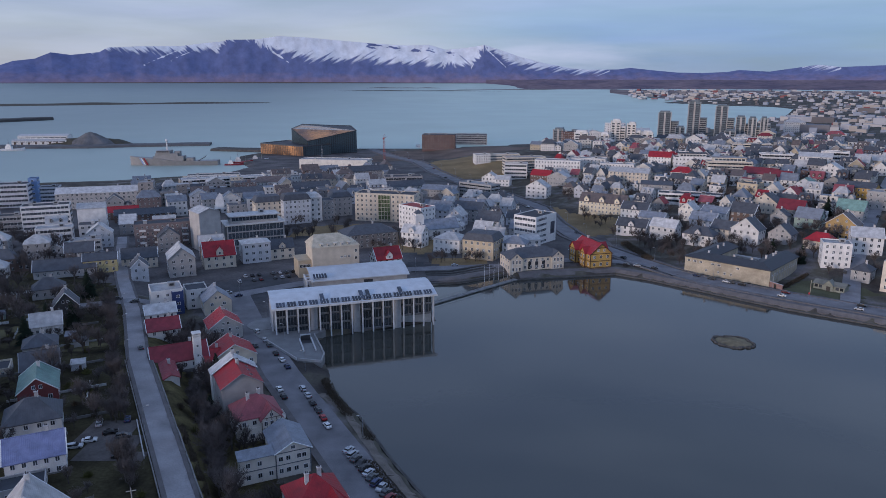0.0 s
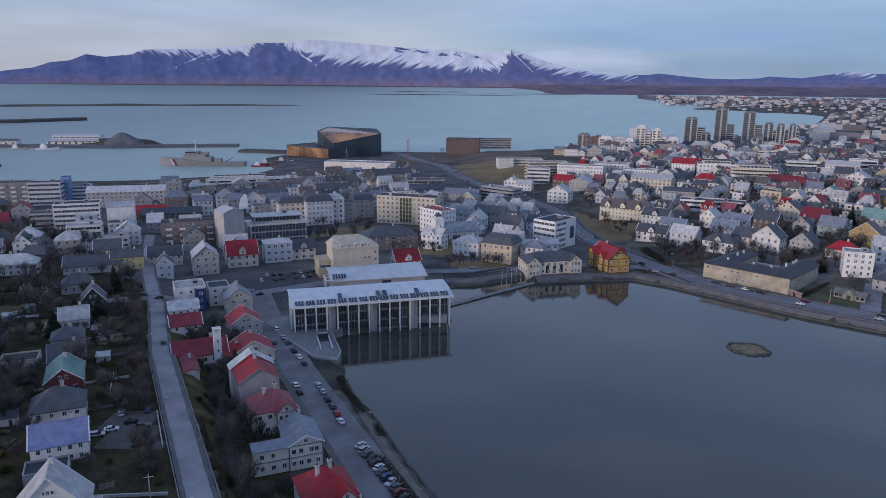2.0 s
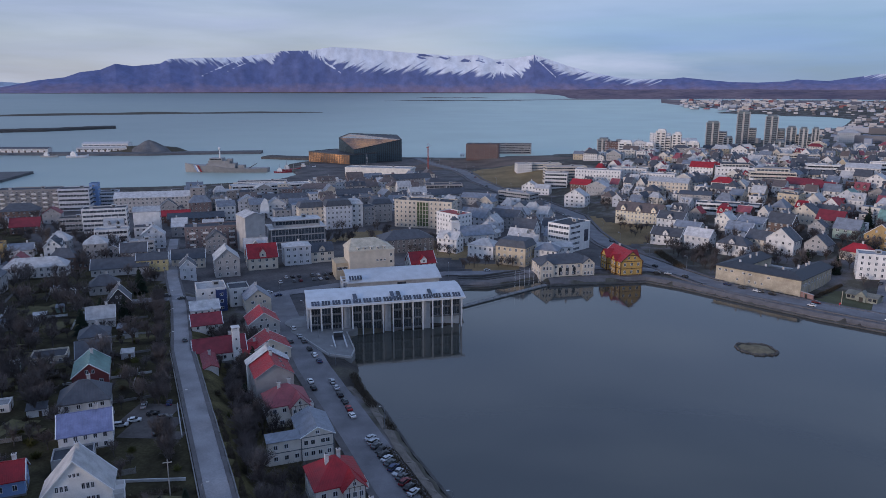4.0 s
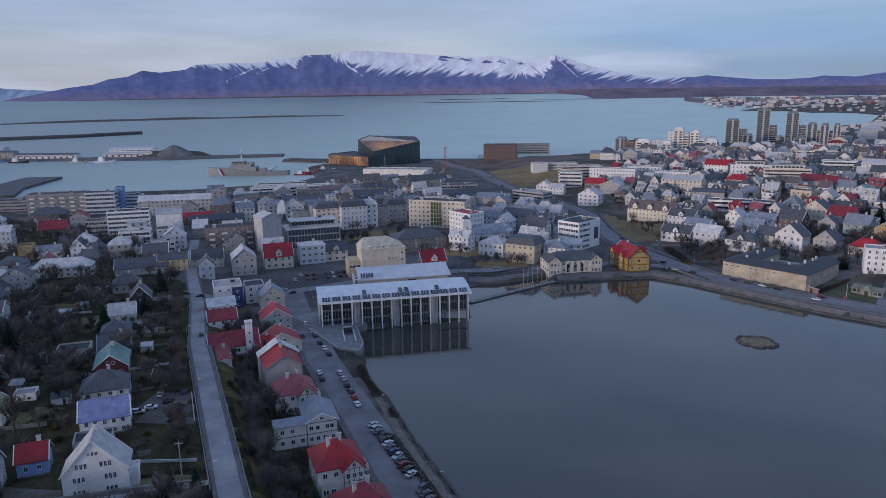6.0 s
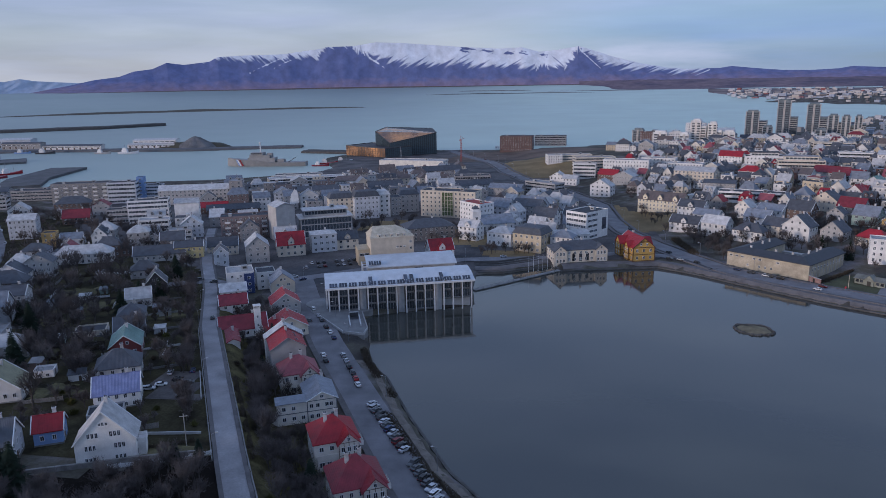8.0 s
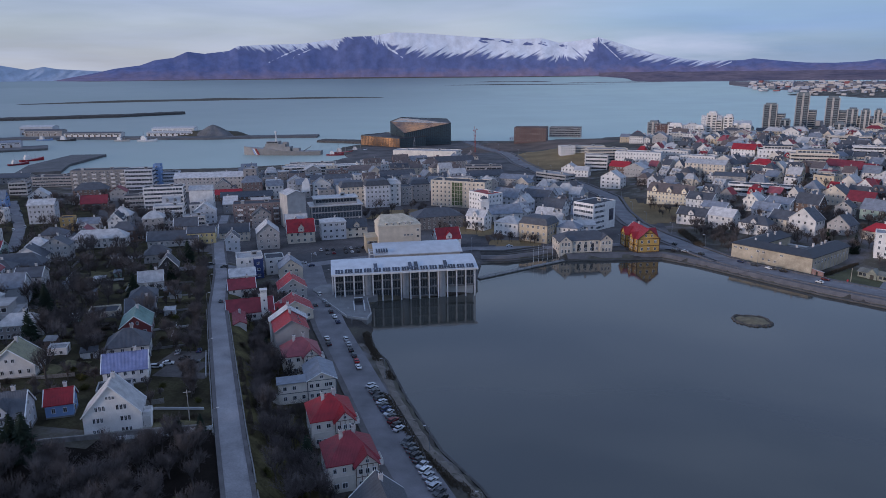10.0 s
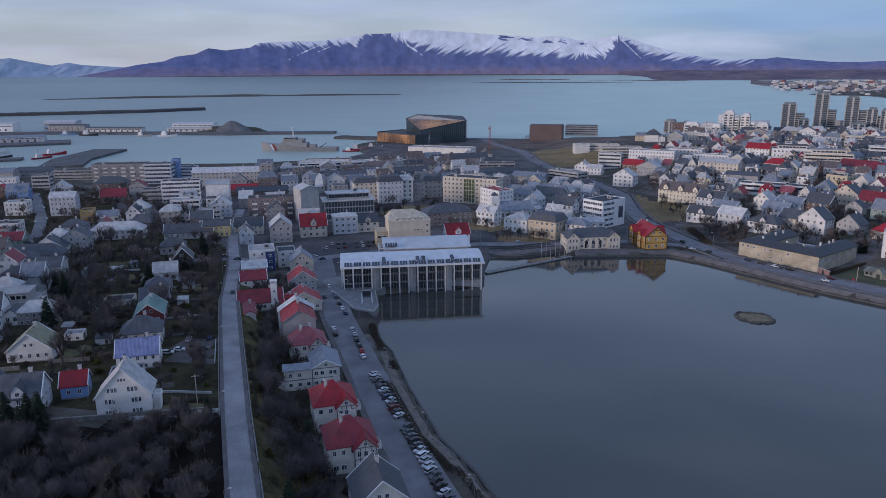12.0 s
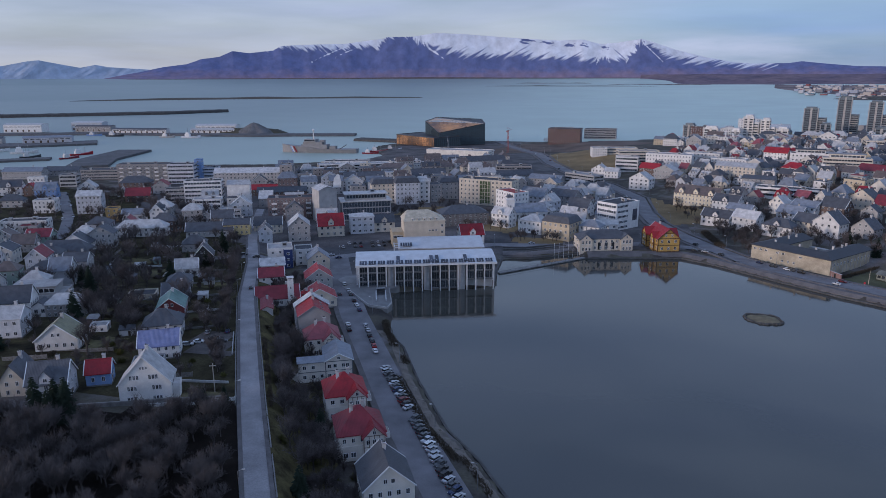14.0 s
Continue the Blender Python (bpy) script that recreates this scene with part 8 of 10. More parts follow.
house(-97.9, 233.5, 27, 10.6, 9, 4.7, "gx", 3.0, "white", "darkred")
house(-106.1, 251.9, 27, 10.6, 9, 5.3, "gx", 2.5, "white", "metal")
house(-110.0, 268.5, 27, 11.7, 12, 9.3, "flat", 0, "white", "metal")
house(-105.6, 267.7, 27, 4.2, 10, 8.6, "flat", 0, "navy", "metal")
house(-83.5, 209.1, 27, 16.7, 9, 3.8, "gx", 4, "white", "darkred")
house(-80.8, 194.2, 27, 4.2, 13, 1.9, "gy", 1.0, "white", "darkred", "blank")
house(-68.5, 214.9, 27, 13.4, 11, 4.2, "gy", 4, "cream", "red")
house(-78.8, 239.9, 27, 11.3, 11, 5.1, "gy", 4, "grey", "red")
house(-90.4, 268.2, 27, 10.3, 11, 5.6, "gy", 4, "cream", "bluegrey")
house(-100.5, 274.7, 27, 8.3, 10, 7.6, "flat", 0, "white", "slate")
house(-56.2, 180.2, 27, 10.8, 11, 10.0, "gy", 3.4, "grey", "red", "skylights")
house(-59.7, 187.1, 27, 12.2, 3.6, 10.0, "gy", 4.0, "white", "metal", "blank")
house(-73.5, 211.5, 27, 6.0, 8, 3.6, "gx", 2.6, "cream", "red", "blank")
villa(-49.2, 170.0, 27, 11.4, 10, 5.8, 4.2, "offwhite", "rose", "off-white timber villa with a faded rose-red hipped roof")


def lake_house(x, y, turn):
    """A timber house: a pedimented block with a shallow wing in one long front, belted between the storeys."""
    ob = thing("house", x, y, level_at(x, y), turn, "cream timber house with a pediment, belt courses and blue-grey metal roofs", "house")
    cream, roof = wall_paint("offwhite"), roofing("bluegrey", "Y")
    trim = surface("dull blue trim", (0.13, 0.14, 0.16), 0.7, 0.2)
    bm = bmesh.new()
    box(bm, 0, 7.98, 0.12, 3.6, -1.0, 6.3)
    part("wing", bm, ob, material=cream)
    bm = bmesh.new()
    slab(bm, [(-0.4, -0.35, 6.42), (7.98, -0.35, 6.42), (7.98, 3.9, 6.95), (-0.4, 3.9, 6.95)], 0.14)
    part("wing_roof", bm, ob, material=roof)
    bm = bmesh.new()
    box(bm, 8, 16.2, 0, 12, -1.0, 6.4)
    for yy in (0, 12):
        f = [bm.verts.new(p) for p in ((8, yy, 6.4), (16.2, yy, 6.4), (12.1, yy, 8.6))]
        bm.faces.new(f if yy == 0 else f[::-1])
    part("body", bm, ob, material=cream)
    for xe, flip in ((7.5, 1), (16.7, -1)):
        bm = bmesh.new()
        slab(bm, [(xe, -0.5, 6.25), (12.1, -0.5, 8.75), (12.1, 12.5, 8.75), (xe, 12.5, 6.25)][::flip], 0.14)
        part("roof", bm, ob, material=roof)
    for za in (3.15, 6.1):
        bm = bmesh.new()
        box(bm, 8, 16.25, -0.07, 0, za, za + 0.2)
        box(bm, -0.05, 7.98, 0.04, 0.118, za, za + 0.2)
        part("belt_course", bm, ob, "dull blue belt course", material=trim)
    for xx in (8.08, 16.1):
        bm = bmesh.new()
        box(bm, xx - 0.12, xx + 0.12, -0.08, -0.005, -0.2, 6.1)
        part("corner_board", bm, ob, material=trim)
    for s_ in (-1, 1):
        bm = bmesh.new()
        rod(bm, (12.1 + s_ * 4.45, -0.5, 6.3), (12.1, -0.5, 8.68), 0.14, sides=4)
        part("bargeboard", bm, ob, material=FRAME_WHITE)
    for zz, row in ((1.75, (1.8, 4.4, 6.9, 9.2, 10.9, 12.7, 14.9)), (4.75, (1.8, 4.4, 9.2, 10.9, 13.4, 14.6)), (7.2, (12.1,))):
        for c in row:
            part("window", WINDOW, ob, m=Matrix.LocRotScale((c, 0.11 if c < 8 else -0.01, zz), None, (1.05, 1, 1.25 if zz < 7 else 0.9)))
    for zz in (1.75, 4.75):
        for yy in (2.5, 5.5, 8.5):
            part("window", WINDOW, ob, m=pose(16.21, yy, zz, 0, 0, 90))
    bm = bmesh.new()
    box(bm, -4.5, -0.02, 0.4, 3.0, -1.0, 2.2)
    part("side_shed", bm, ob, "low pale lean-to", material=cream)
    FOOTPRINTS.append((x + 8 * math.cos(radians(turn)) - 3 * math.sin(radians(turn)), y + 8 * math.sin(radians(turn)) + 3 * math.cos(radians(turn)), turn, 9.5, 9.5))


lake_house(-45.6, 142.7, 25)
villa(-26.4, 129.9, 27, 11.0, 11, 6.7, 4.5, "offwhite", "red", "off-white timber villa with a bright red hipped roof")
villa(-16.0, 111.9, 27, 11.6, 11, 6.1, 5, "offwhite", "darkred", "off-white timber villa with a dark red hipped roof")
house(-3.0, 91.4, 27, 10.9, 11, 6.2, "gy", 5, "offwhite", "slate")


def park_pavilion(x, y, turn):
    ob = thing("park_pavilion", x, y, level_at(x, y), turn, "low weathered grey-green park pavilion with a small middle gable", "pavilion")
    pale = surface("weathered green boards", (0.27, 0.28, 0.235), 0.8, 0.3, 0.4, 4.0, 0.2)
    felt = surface("mossy roof felt", (0.20, 0.205, 0.18), 0.9, 0.35, 0.3, 3.0, 0.2)
    bm = bmesh.new()
    box(bm, -6.3, 6.3, -3, 3, -0.4, 2.6)
    part("wall", bm, ob, material=pale)
    for side in (-1, 1):
        bm = bmesh.new()
        slab(bm, [(-6.7, 3.5 * side, 2.5), (6.7, 3.5 * side, 2.5), (6.7, 0, 3.9), (-6.7, 0, 3.9)][::side], 0.16)
        part("roof", bm, ob, material=felt)
    bm = bmesh.new()
    v = [bm.verts.new(p) for p in ((-1.9, -3.6, 0), (1.9, -3.6, 0), (1.9, -3.6, 2.7), (0, -3.6, 4.7), (-1.9, -3.6, 2.7))]
    w = [bm.verts.new((q.co.x, -0.2, q.co.z)) for q in v]
    bm.faces.new(v)
    for i in range(5):
        bm.faces.new((v[i], w[i], w[(i + 1) % 5], v[(i + 1) % 5]))
    part("gable", bm, ob, material=pale)
    for side in (-1, 1):
        bm = bmesh.new()
        slab(bm, [(2.2 * side, -3.9, 2.5), (2.2 * side, 0.2, 2.5), (0, 0.2, 4.85), (0, -3.9, 4.85)][::-side], 0.14)
        part("gable_roof", bm, ob, material=felt)
    bm = bmesh.new()
    box(bm, -0.65, 0.65, -0.06, 0.06, -0.6, 0.6)
    pane = from_bm("window", bm, glass_dark())
    for k in (-5.2, -3.4, 3.4, 5.2):
        part("window", pane, ob, m=pose(k, -3.02, 1.5))
    bm = bmesh.new()
    box(bm, -0.8, 0.8, -3.66, -3.58, 0, 2.1)
    part("door", bm, ob, material=surface("dark door", (0.05, 0.045, 0.04)))
    FOOTPRINTS.append((x, y, turn, 7, 4.5))


park_pavilion(170.1, 298.1, -47)


def school_gate():
    """Reddish wall with a dark doorway at the end of the school."""
    x, y = 146.2, 299.4
    ob = thing("yard_wall", x, y, level_at(x, y), -66, "reddish brick yard wall with a dark doorway", "wall")
    brick = surface("reddish brick", (0.30, 0.19, 0.17), 0.9, 0.25, 0.5, 6.0, 0.2)
    for x0, x1, z0 in ((-3.8, -0.6, -0.3), (0.6, 3.8, -0.3), (-0.6, 0.6, 2.0)):
        bm = bmesh.new()
        box(bm, x0, x1, -0.2, 0.2, z0, 2.5)
        part("wall", bm, ob, material=brick)
    bm = bmesh.new()
    box(bm, -0.58, 0.58, -0.05, 0.05, 0, 1.98)
    part("door", bm, ob, material=surface("dark door", (0.05, 0.045, 0.04)))
    bm = bmesh.new()
    box(bm, -4.0, 4.0, -0.3, 0.3, 2.51, 2.65)
    part("coping", bm, ob, material=CONCRETE)
    post = thing("timber_pole", 157.4, 291.3, level_at(157.4, 291.3), 0, "tall pale timber pole on the lawn", "pole")
    bm = bmesh.new()
    rod(bm, (0, 0, -0.4), (0, 0, 6.2), 0.16, 0.12, 8)
    part("shaft", bm, post, material=surface("pale timber", (0.42, 0.37, 0.28), 0.8))
    sign = thing("road_sign", 153.4, 284.4, level_at(153.4, 284.4), 20, "round red road sign on a steel post", "road sign")
    bm = bmesh.new()
    rod(bm, (0, 0, -0.3), (0, 0, 2.9), 0.05, sides=6)
    part("post", bm, sign, material=METAL_GREY)
    bm = bmesh.new()
    rod(bm, (0, -0.08, 2.4), (0, -0.02, 2.4), 0.5, sides=16)
    part("disc", bm, sign, "red sign plate", material=surface("sign red", (0.55, 0.05, 0.06), 0.5))


school_gate()
sheet("park_lawn", [(149, 297), (158, 287), (172, 283), (190, 290), (178, 312), (163, 312)], 0.08, surface("park lawn", (0.105, 0.105, 0.062), 0.95, 0.35, 0.1, 1.5, 0.3, spec=0.1), "dull winter lawn round the pavilion", "lawn")
house(190.7, 310.3, -44, 7.8, 9, 4.7, "hip", 3, "grey", "slate")

# ---- rows of houses that fill the blocks -----------------------------------------
ROADS = [(SUDUR, 4.6), (TJARN, 9), (VONAR, 7), (LAEKJ, 9), (FRIK, 9), (SIDE, 6), (WEST, 4.5)]


def road_near(x, y, extra):
    for line, half in ROADS:
        for (ax, ay), (bx, by) in zip(line, line[1:]):
            ex, ey = bx - ax, by - ay
            s = min(1, max(0, ((x - ax) * ex + (y - ay) * ey) / (ex * ex + ey * ey)))
            if math.hypot(x - ax - s * ex, y - ay - s * ey) < half + extra:
                return True
    return False


def crosses(x, y, turn, hw, hd, gap=0.8):
    """Whether a rectangle meets one that is already built."""
    def axes(t):
        c, s = math.cos(radians(t)), math.sin(radians(t))
        return (c, s), (-s, c)
    for X, Y, T, W, D in FOOTPRINTS:
        dx, dy = X - x, Y - y
        if abs(dx) + abs(dy) > hw + hd + W + D + 4:
            continue
        mine, theirs = axes(turn), axes(T)
        apart = False
        for ax in mine + theirs:
            r = sum(h * abs(ax[0] * u[0] + ax[1] * u[1]) for h, u in ((hw, mine[0]), (hd, mine[1]), (W, theirs[0]), (D, theirs[1])))
            if abs(dx * ax[0] + dy * ax[1]) > r + gap:
                apart = True
                break
        if not apart:
            return True
    return False


OWN_REACH, FAR_HOUSES = 455, []  # farther rows are past what one would count


# open back gardens without houses
GARDENS = [(-235, 300), (-183, 306), (-122, 212), (-135, 190), (-170, 203)]


def fill(ring, turn, along, across, seed, walls, roofs, size=(9, 14), tall=(4.5, 7.5), flat=0.15, most=999):
    rng = random.Random(seed)
    cx, cy = sum(p[0] for p in ring) / len(ring), sum(p[1] for p in ring) / len(ring)
    c, s = math.cos(radians(turn)), math.sin(radians(turn))
    done = 0
    for j in range(-60, 61):
        for i in range(-60, 61):
            u = i * along + rng.uniform(-2.5, 2.5)
            v = j * across + (5 if j % 2 else 0) + rng.uniform(-1.5, 1.5)
            x, y = cx + c * u - s * v, cy + s * u + c * v
            w, d = rng.uniform(*size), rng.uniform(7, 10.5)
            t = turn + rng.choice((0, 0, 0, 90)) + rng.uniform(-3, 3)
            h, wall, roof = rng.uniform(*tall), rng.choice(walls), rng.choice(roofs)
            kind = "flat" if rng.random() < flat else rng.choice(("gx", "gx", "gy", "hip"))
            if done >= most or float(edge_distance(x, y, GARDENS)) > 0 or float(edge_distance(x, y, ring)) < 4 or road_near(x, y, 5) or crosses(x, y, t, w / 2, d / 2):
                continue
            extra = ""
            if kind == "gx" and rng.random() < 0.4:
                extra = "dormer"
            elif kind != "flat" and rng.random() < 0.35:
                extra = "wing"
            if math.hypot(x, y) < OWN_REACH:
                house(x, y, t, w, d, h, kind, rng.uniform(3, 4.8), wall, roof, extra, plain=True)
            else:
                FOOTPRINTS.append((x, y, t, w / 2, d / 2))
                FAR_HOUSES.append((x, y, t, w, d, h, kind, rng.uniform(3, 4.8), wall, roof, extra))
                if extra == "wing":
                    ax, ay = math.cos(radians(t)), math.sin(radians(t))
                    off = w / 2 + w * 0.22
                    FAR_HOUSES.append((x + ax * off, y + ay * off, t, w * 0.45, d * 0.7, h * 0.62, "gy", 1.6, wall, roof, ""))
            done += 1
    return done


PALE = ("white", "white", "white", "white", "offwhite", "offwhite", "cream", "cream", "grey", "buff", "paleblue", "concrete", "white", "white", "brick", "white", "grey", "offwhite")
MIXED_ROOFS = ("slate", "slate", "slate", "slate", "metal", "metal", "bluegrey", "bluegrey", "darkred", "rose", "brownroof", "brownroof", "slate", "red", "bluegrey", "slate", "metal", "metal")
fill([(112, 470), (128, 448), (150, 410), (190, 378), (240, 402), (300, 430), (400, 500), (470, 640), (420, 760), (200, 770), (110, 720), (84, 640), (90, 560)], -40, 12.8, 14.2, 3, PALE, MIXED_ROOFS, (6.5, 12))
fill([(100, 770), (250, 780), (430, 770), (520, 900), (440, 1000), (300, 1010), (170, 930), (100, 860)], -25, 24, 30, 5, PALE, MIXED_ROOFS, (10, 20), (5, 10), 0.4, 60)
fill([(-118, 150), (-140, 240), (-168, 300), (-215, 380), (-270, 430), (-330, 480), (-540, 490), (-520, 330), (-330, 170), (-190, 110)], 22, 19, 23, 8, ("grey", "paleblue", "concrete", "white", "offwhite", "grey", "white", "green", "brown"), ("slate", "slate", "slate", "bluegrey", "metal", "brownroof", "darkred"), most=62)
fill([(-225, 430), (-120, 462), (-60, 500), (-20, 500), (5, 590), (-60, 700), (-200, 640), (-250, 560)], 25, 18, 17, 12, ("grey", "white", "concrete", "cream", "paleblue", "dusk", "white"), ("slate", "metal", "slate", "bluegrey", "brownroof"), (9, 17), (6.5, 11.5), 0.35, 75)
fill([(-20, 380), (-10, 340), (60, 350), (80, 400), (60, 500), (0, 560), (-15, 470)], -25, 14, 15, 14, ("grey", "white", "paleblue", "cream", "white"), ("slate", "metal", "bluegrey", "brownroof", "metal"), (7.5, 12.5), (5, 8.5), 0.2, 40)
fill([(-240, 330), (-150, 320), (-100, 360), (-140, 430), (-230, 440)], 22, 20, 20, 16, ("grey", "white", "concrete"), ("slate", "metal"), (9, 14), (6, 9), 0.3, 14)


def joined_houses():
    """The farther rows, past what one would count: walls, roofs and windows of each in one mesh."""
    keys = sorted({"wall " + r[8] for r in FAR_HOUSES}) + sorted({"roof " + r[9] for r in FAR_HOUSES}) + ["glass", "surround"]
    verts, faces, mats = [], [], []

    def put(points, m, key, quads):
        o = len(verts)
        verts.extend((m @ Vector(p))[:] for p in points)
        faces.extend(tuple(o + i for i in q) for q in quads)
        mats.extend([keys.index(key)] * len(quads))

    def glass(m, x, y, z, w, h):
        marks = []
        pane(verts, faces, marks, m, x, y, z, w, h, 1)
        mats.extend(keys.index("glass" if k else "surround") for k in marks)

    for x, y, t, w, d, h, kind, rh, wall, roof, extra in FAR_HOUSES:
        z = level_at(x, y)
        m = pose(x, y, z, 0, 0, t)
        a, b, e = w / 2, d / 2, 0.35
        put([(-a, -b, -2), (a, -b, -2), (a, b, -2), (-a, b, -2), (-a, -b, h), (a, -b, h), (a, b, h), (-a, b, h)], m, "wall " + wall, [(0, 1, 5, 4), (1, 2, 6, 5), (2, 3, 7, 6), (3, 0, 4, 7)])
        if kind == "flat":
            put([(-a, -b, h), (a, -b, h), (a, b, h), (-a, b, h)], m, "roof " + roof, [(0, 1, 2, 3)])
            put([(a * 0.2, -2, h + 1.8), (a * 0.5, -2, h + 1.8), (a * 0.5, 1, h + 1.8), (a * 0.2, 1, h + 1.8), (a * 0.2, -2, h), (a * 0.5, -2, h), (a * 0.5, 1, h), (a * 0.2, 1, h)], m, "wall " + wall, [(0, 1, 2, 3), (4, 5, 1, 0), (5, 6, 2, 1), (6, 7, 3, 2), (7, 4, 0, 3)])
        elif kind == "gy":
            put([(-a, -b, h), (a, -b, h), (0, -b, h + rh), (-a, b, h), (a, b, h), (0, b, h + rh)], m, "wall " + wall, [(0, 1, 2), (4, 3, 5)])
            put([(-a - e, -b - e, h - e * rh / a), (0, -b - e, h + rh + 0.05), (0, b + e, h + rh + 0.05), (-a - e, b + e, h - e * rh / a), (a + e, -b - e, h - e * rh / a), (a + e, b + e, h - e * rh / a)], m, "roof " + roof, [(0, 1, 2, 3), (1, 4, 5, 2)])
        else:
            r = a * 0.5 if kind == "hip" else a + e
            if kind != "hip":
                put([(-a, -b, h), (-a, b, h), (-a, 0, h + rh), (a, -b, h), (a, b, h), (a, 0, h + rh)], m, "wall " + wall, [(1, 0, 2), (3, 4, 5)])
            lo = h - e * rh / b
            quads = [(0, 1, 5, 4), (2, 3, 4, 5)] + ([(3, 0, 4), (1, 2, 5)] if kind == "hip" else [])
            put([(-a - e, -b - e, lo), (a + e, -b - e, lo), (a + e, b + e, lo), (-a - e, b + e, lo), (-r, 0, h + rh + 0.05), (r, 0, h + rh + 0.05)], m, "roof " + roof, quads)
        if kind in ("gx", "gy") and int(x + 2 * y) % 3:
            half, end = (b, a) if kind == "gx" else (a, b)
            for f in (-end - e - 0.03, end + e + 0.03):
                for k in (-1, 1):
                    edge = [(k * (half + e), h - e * rh / half + 0.05), (0.0, h + rh + 0.1), (0.0, h + rh - 0.24), (k * (half + e), h - e * rh / half - 0.27)]
                    put([(f, u, v) if kind == "gx" else (u, f, v) for u, v in edge], m, "surround", [(0, 1, 2, 3)])
        if extra == "dormer":
            for xx in (-w * 0.22, w * 0.22):
                dw = 0.9
                put([(xx - dw, -b * 0.85, h + 0.2), (xx + dw, -b * 0.85, h + 0.2), (xx + dw, -b * 0.85, h + rh * 0.55), (xx, -b * 0.85, h + rh * 0.55 + 0.9), (xx - dw, -b * 0.85, h + rh * 0.55), (xx - dw, 0, h + 0.2), (xx + dw, 0, h + 0.2), (xx + dw, 0, h + rh * 0.55), (xx - dw, 0, h + rh * 0.55)], m, "wall " + wall, [(0, 1, 2, 3, 4), (1, 6, 7, 2), (5, 0, 4, 8)])
                put([(xx - dw - 0.2, -b * 0.95, h + rh * 0.5), (xx, -b * 0.95, h + rh * 0.55 + 1), (xx, 0, h + rh * 0.55 + 1), (xx - dw - 0.2, 0, h + rh * 0.5), (xx + dw + 0.2, -b * 0.95, h + rh * 0.5), (xx + dw + 0.2, 0, h + rh * 0.5)], m, "roof " + roof, [(0, 3, 2, 1), (1, 2, 5, 4)])
                glass(m, xx, -b * 0.85, h + rh * 0.33 + 0.1, 1.0, 1.1)
        floors = max(1, round(h / 3.0))
        for f in range(floors):
            zz = (f + 0.54) * h / floors
            for turn, length, off in ((0, w, b), (90, d, a), (-90, d, a), (180, w, b)):
                mm = m @ pose(0, 0, 0, 0, 0, turn)
                style = int(abs(x) * 7 + abs(y) * 3) % 4
                n = max(1, int((length - 0.6) / (2.9, 2.5, 3.4, 2.7)[style]))
                for i in range(n):
                    glass(mm, (i - (n - 1) / 2) * (length - 0.8) / n, -off, zz, (1.0, 0.85, 1.3, 1.0)[style], min((1.35, 1.3, 1.15, 1.45)[style], 0.5 * h / floors))
        if kind != "flat":
            put([(a * 0.3 + i * 0.7, j * 0.7, h + rh + k) for k in (-1, 1.1) for i, j in ((0, 0), (1, 0), (1, 1), (0, 1))], m, "wall grey" if "wall grey" in keys else keys[0], [(0, 1, 5, 4), (1, 2, 6, 5), (2, 3, 7, 6), (3, 0, 4, 7), (4, 5, 6, 7)])
    me = mesh_of("hillside_houses", verts, faces, [glass_dark() if k == "glass" else FRAME_WHITE if k == "surround" else wall_paint(k[5:]) if k.startswith("wall") else roofing(k[5:]) for k in keys])
    me.polygons.foreach_set("material_index", mats)
    tagged(new("hillside_houses", me), "crowded pale houses with red and grey roofs on the far hillside", "houses", kind="stuff")


joined_houses()


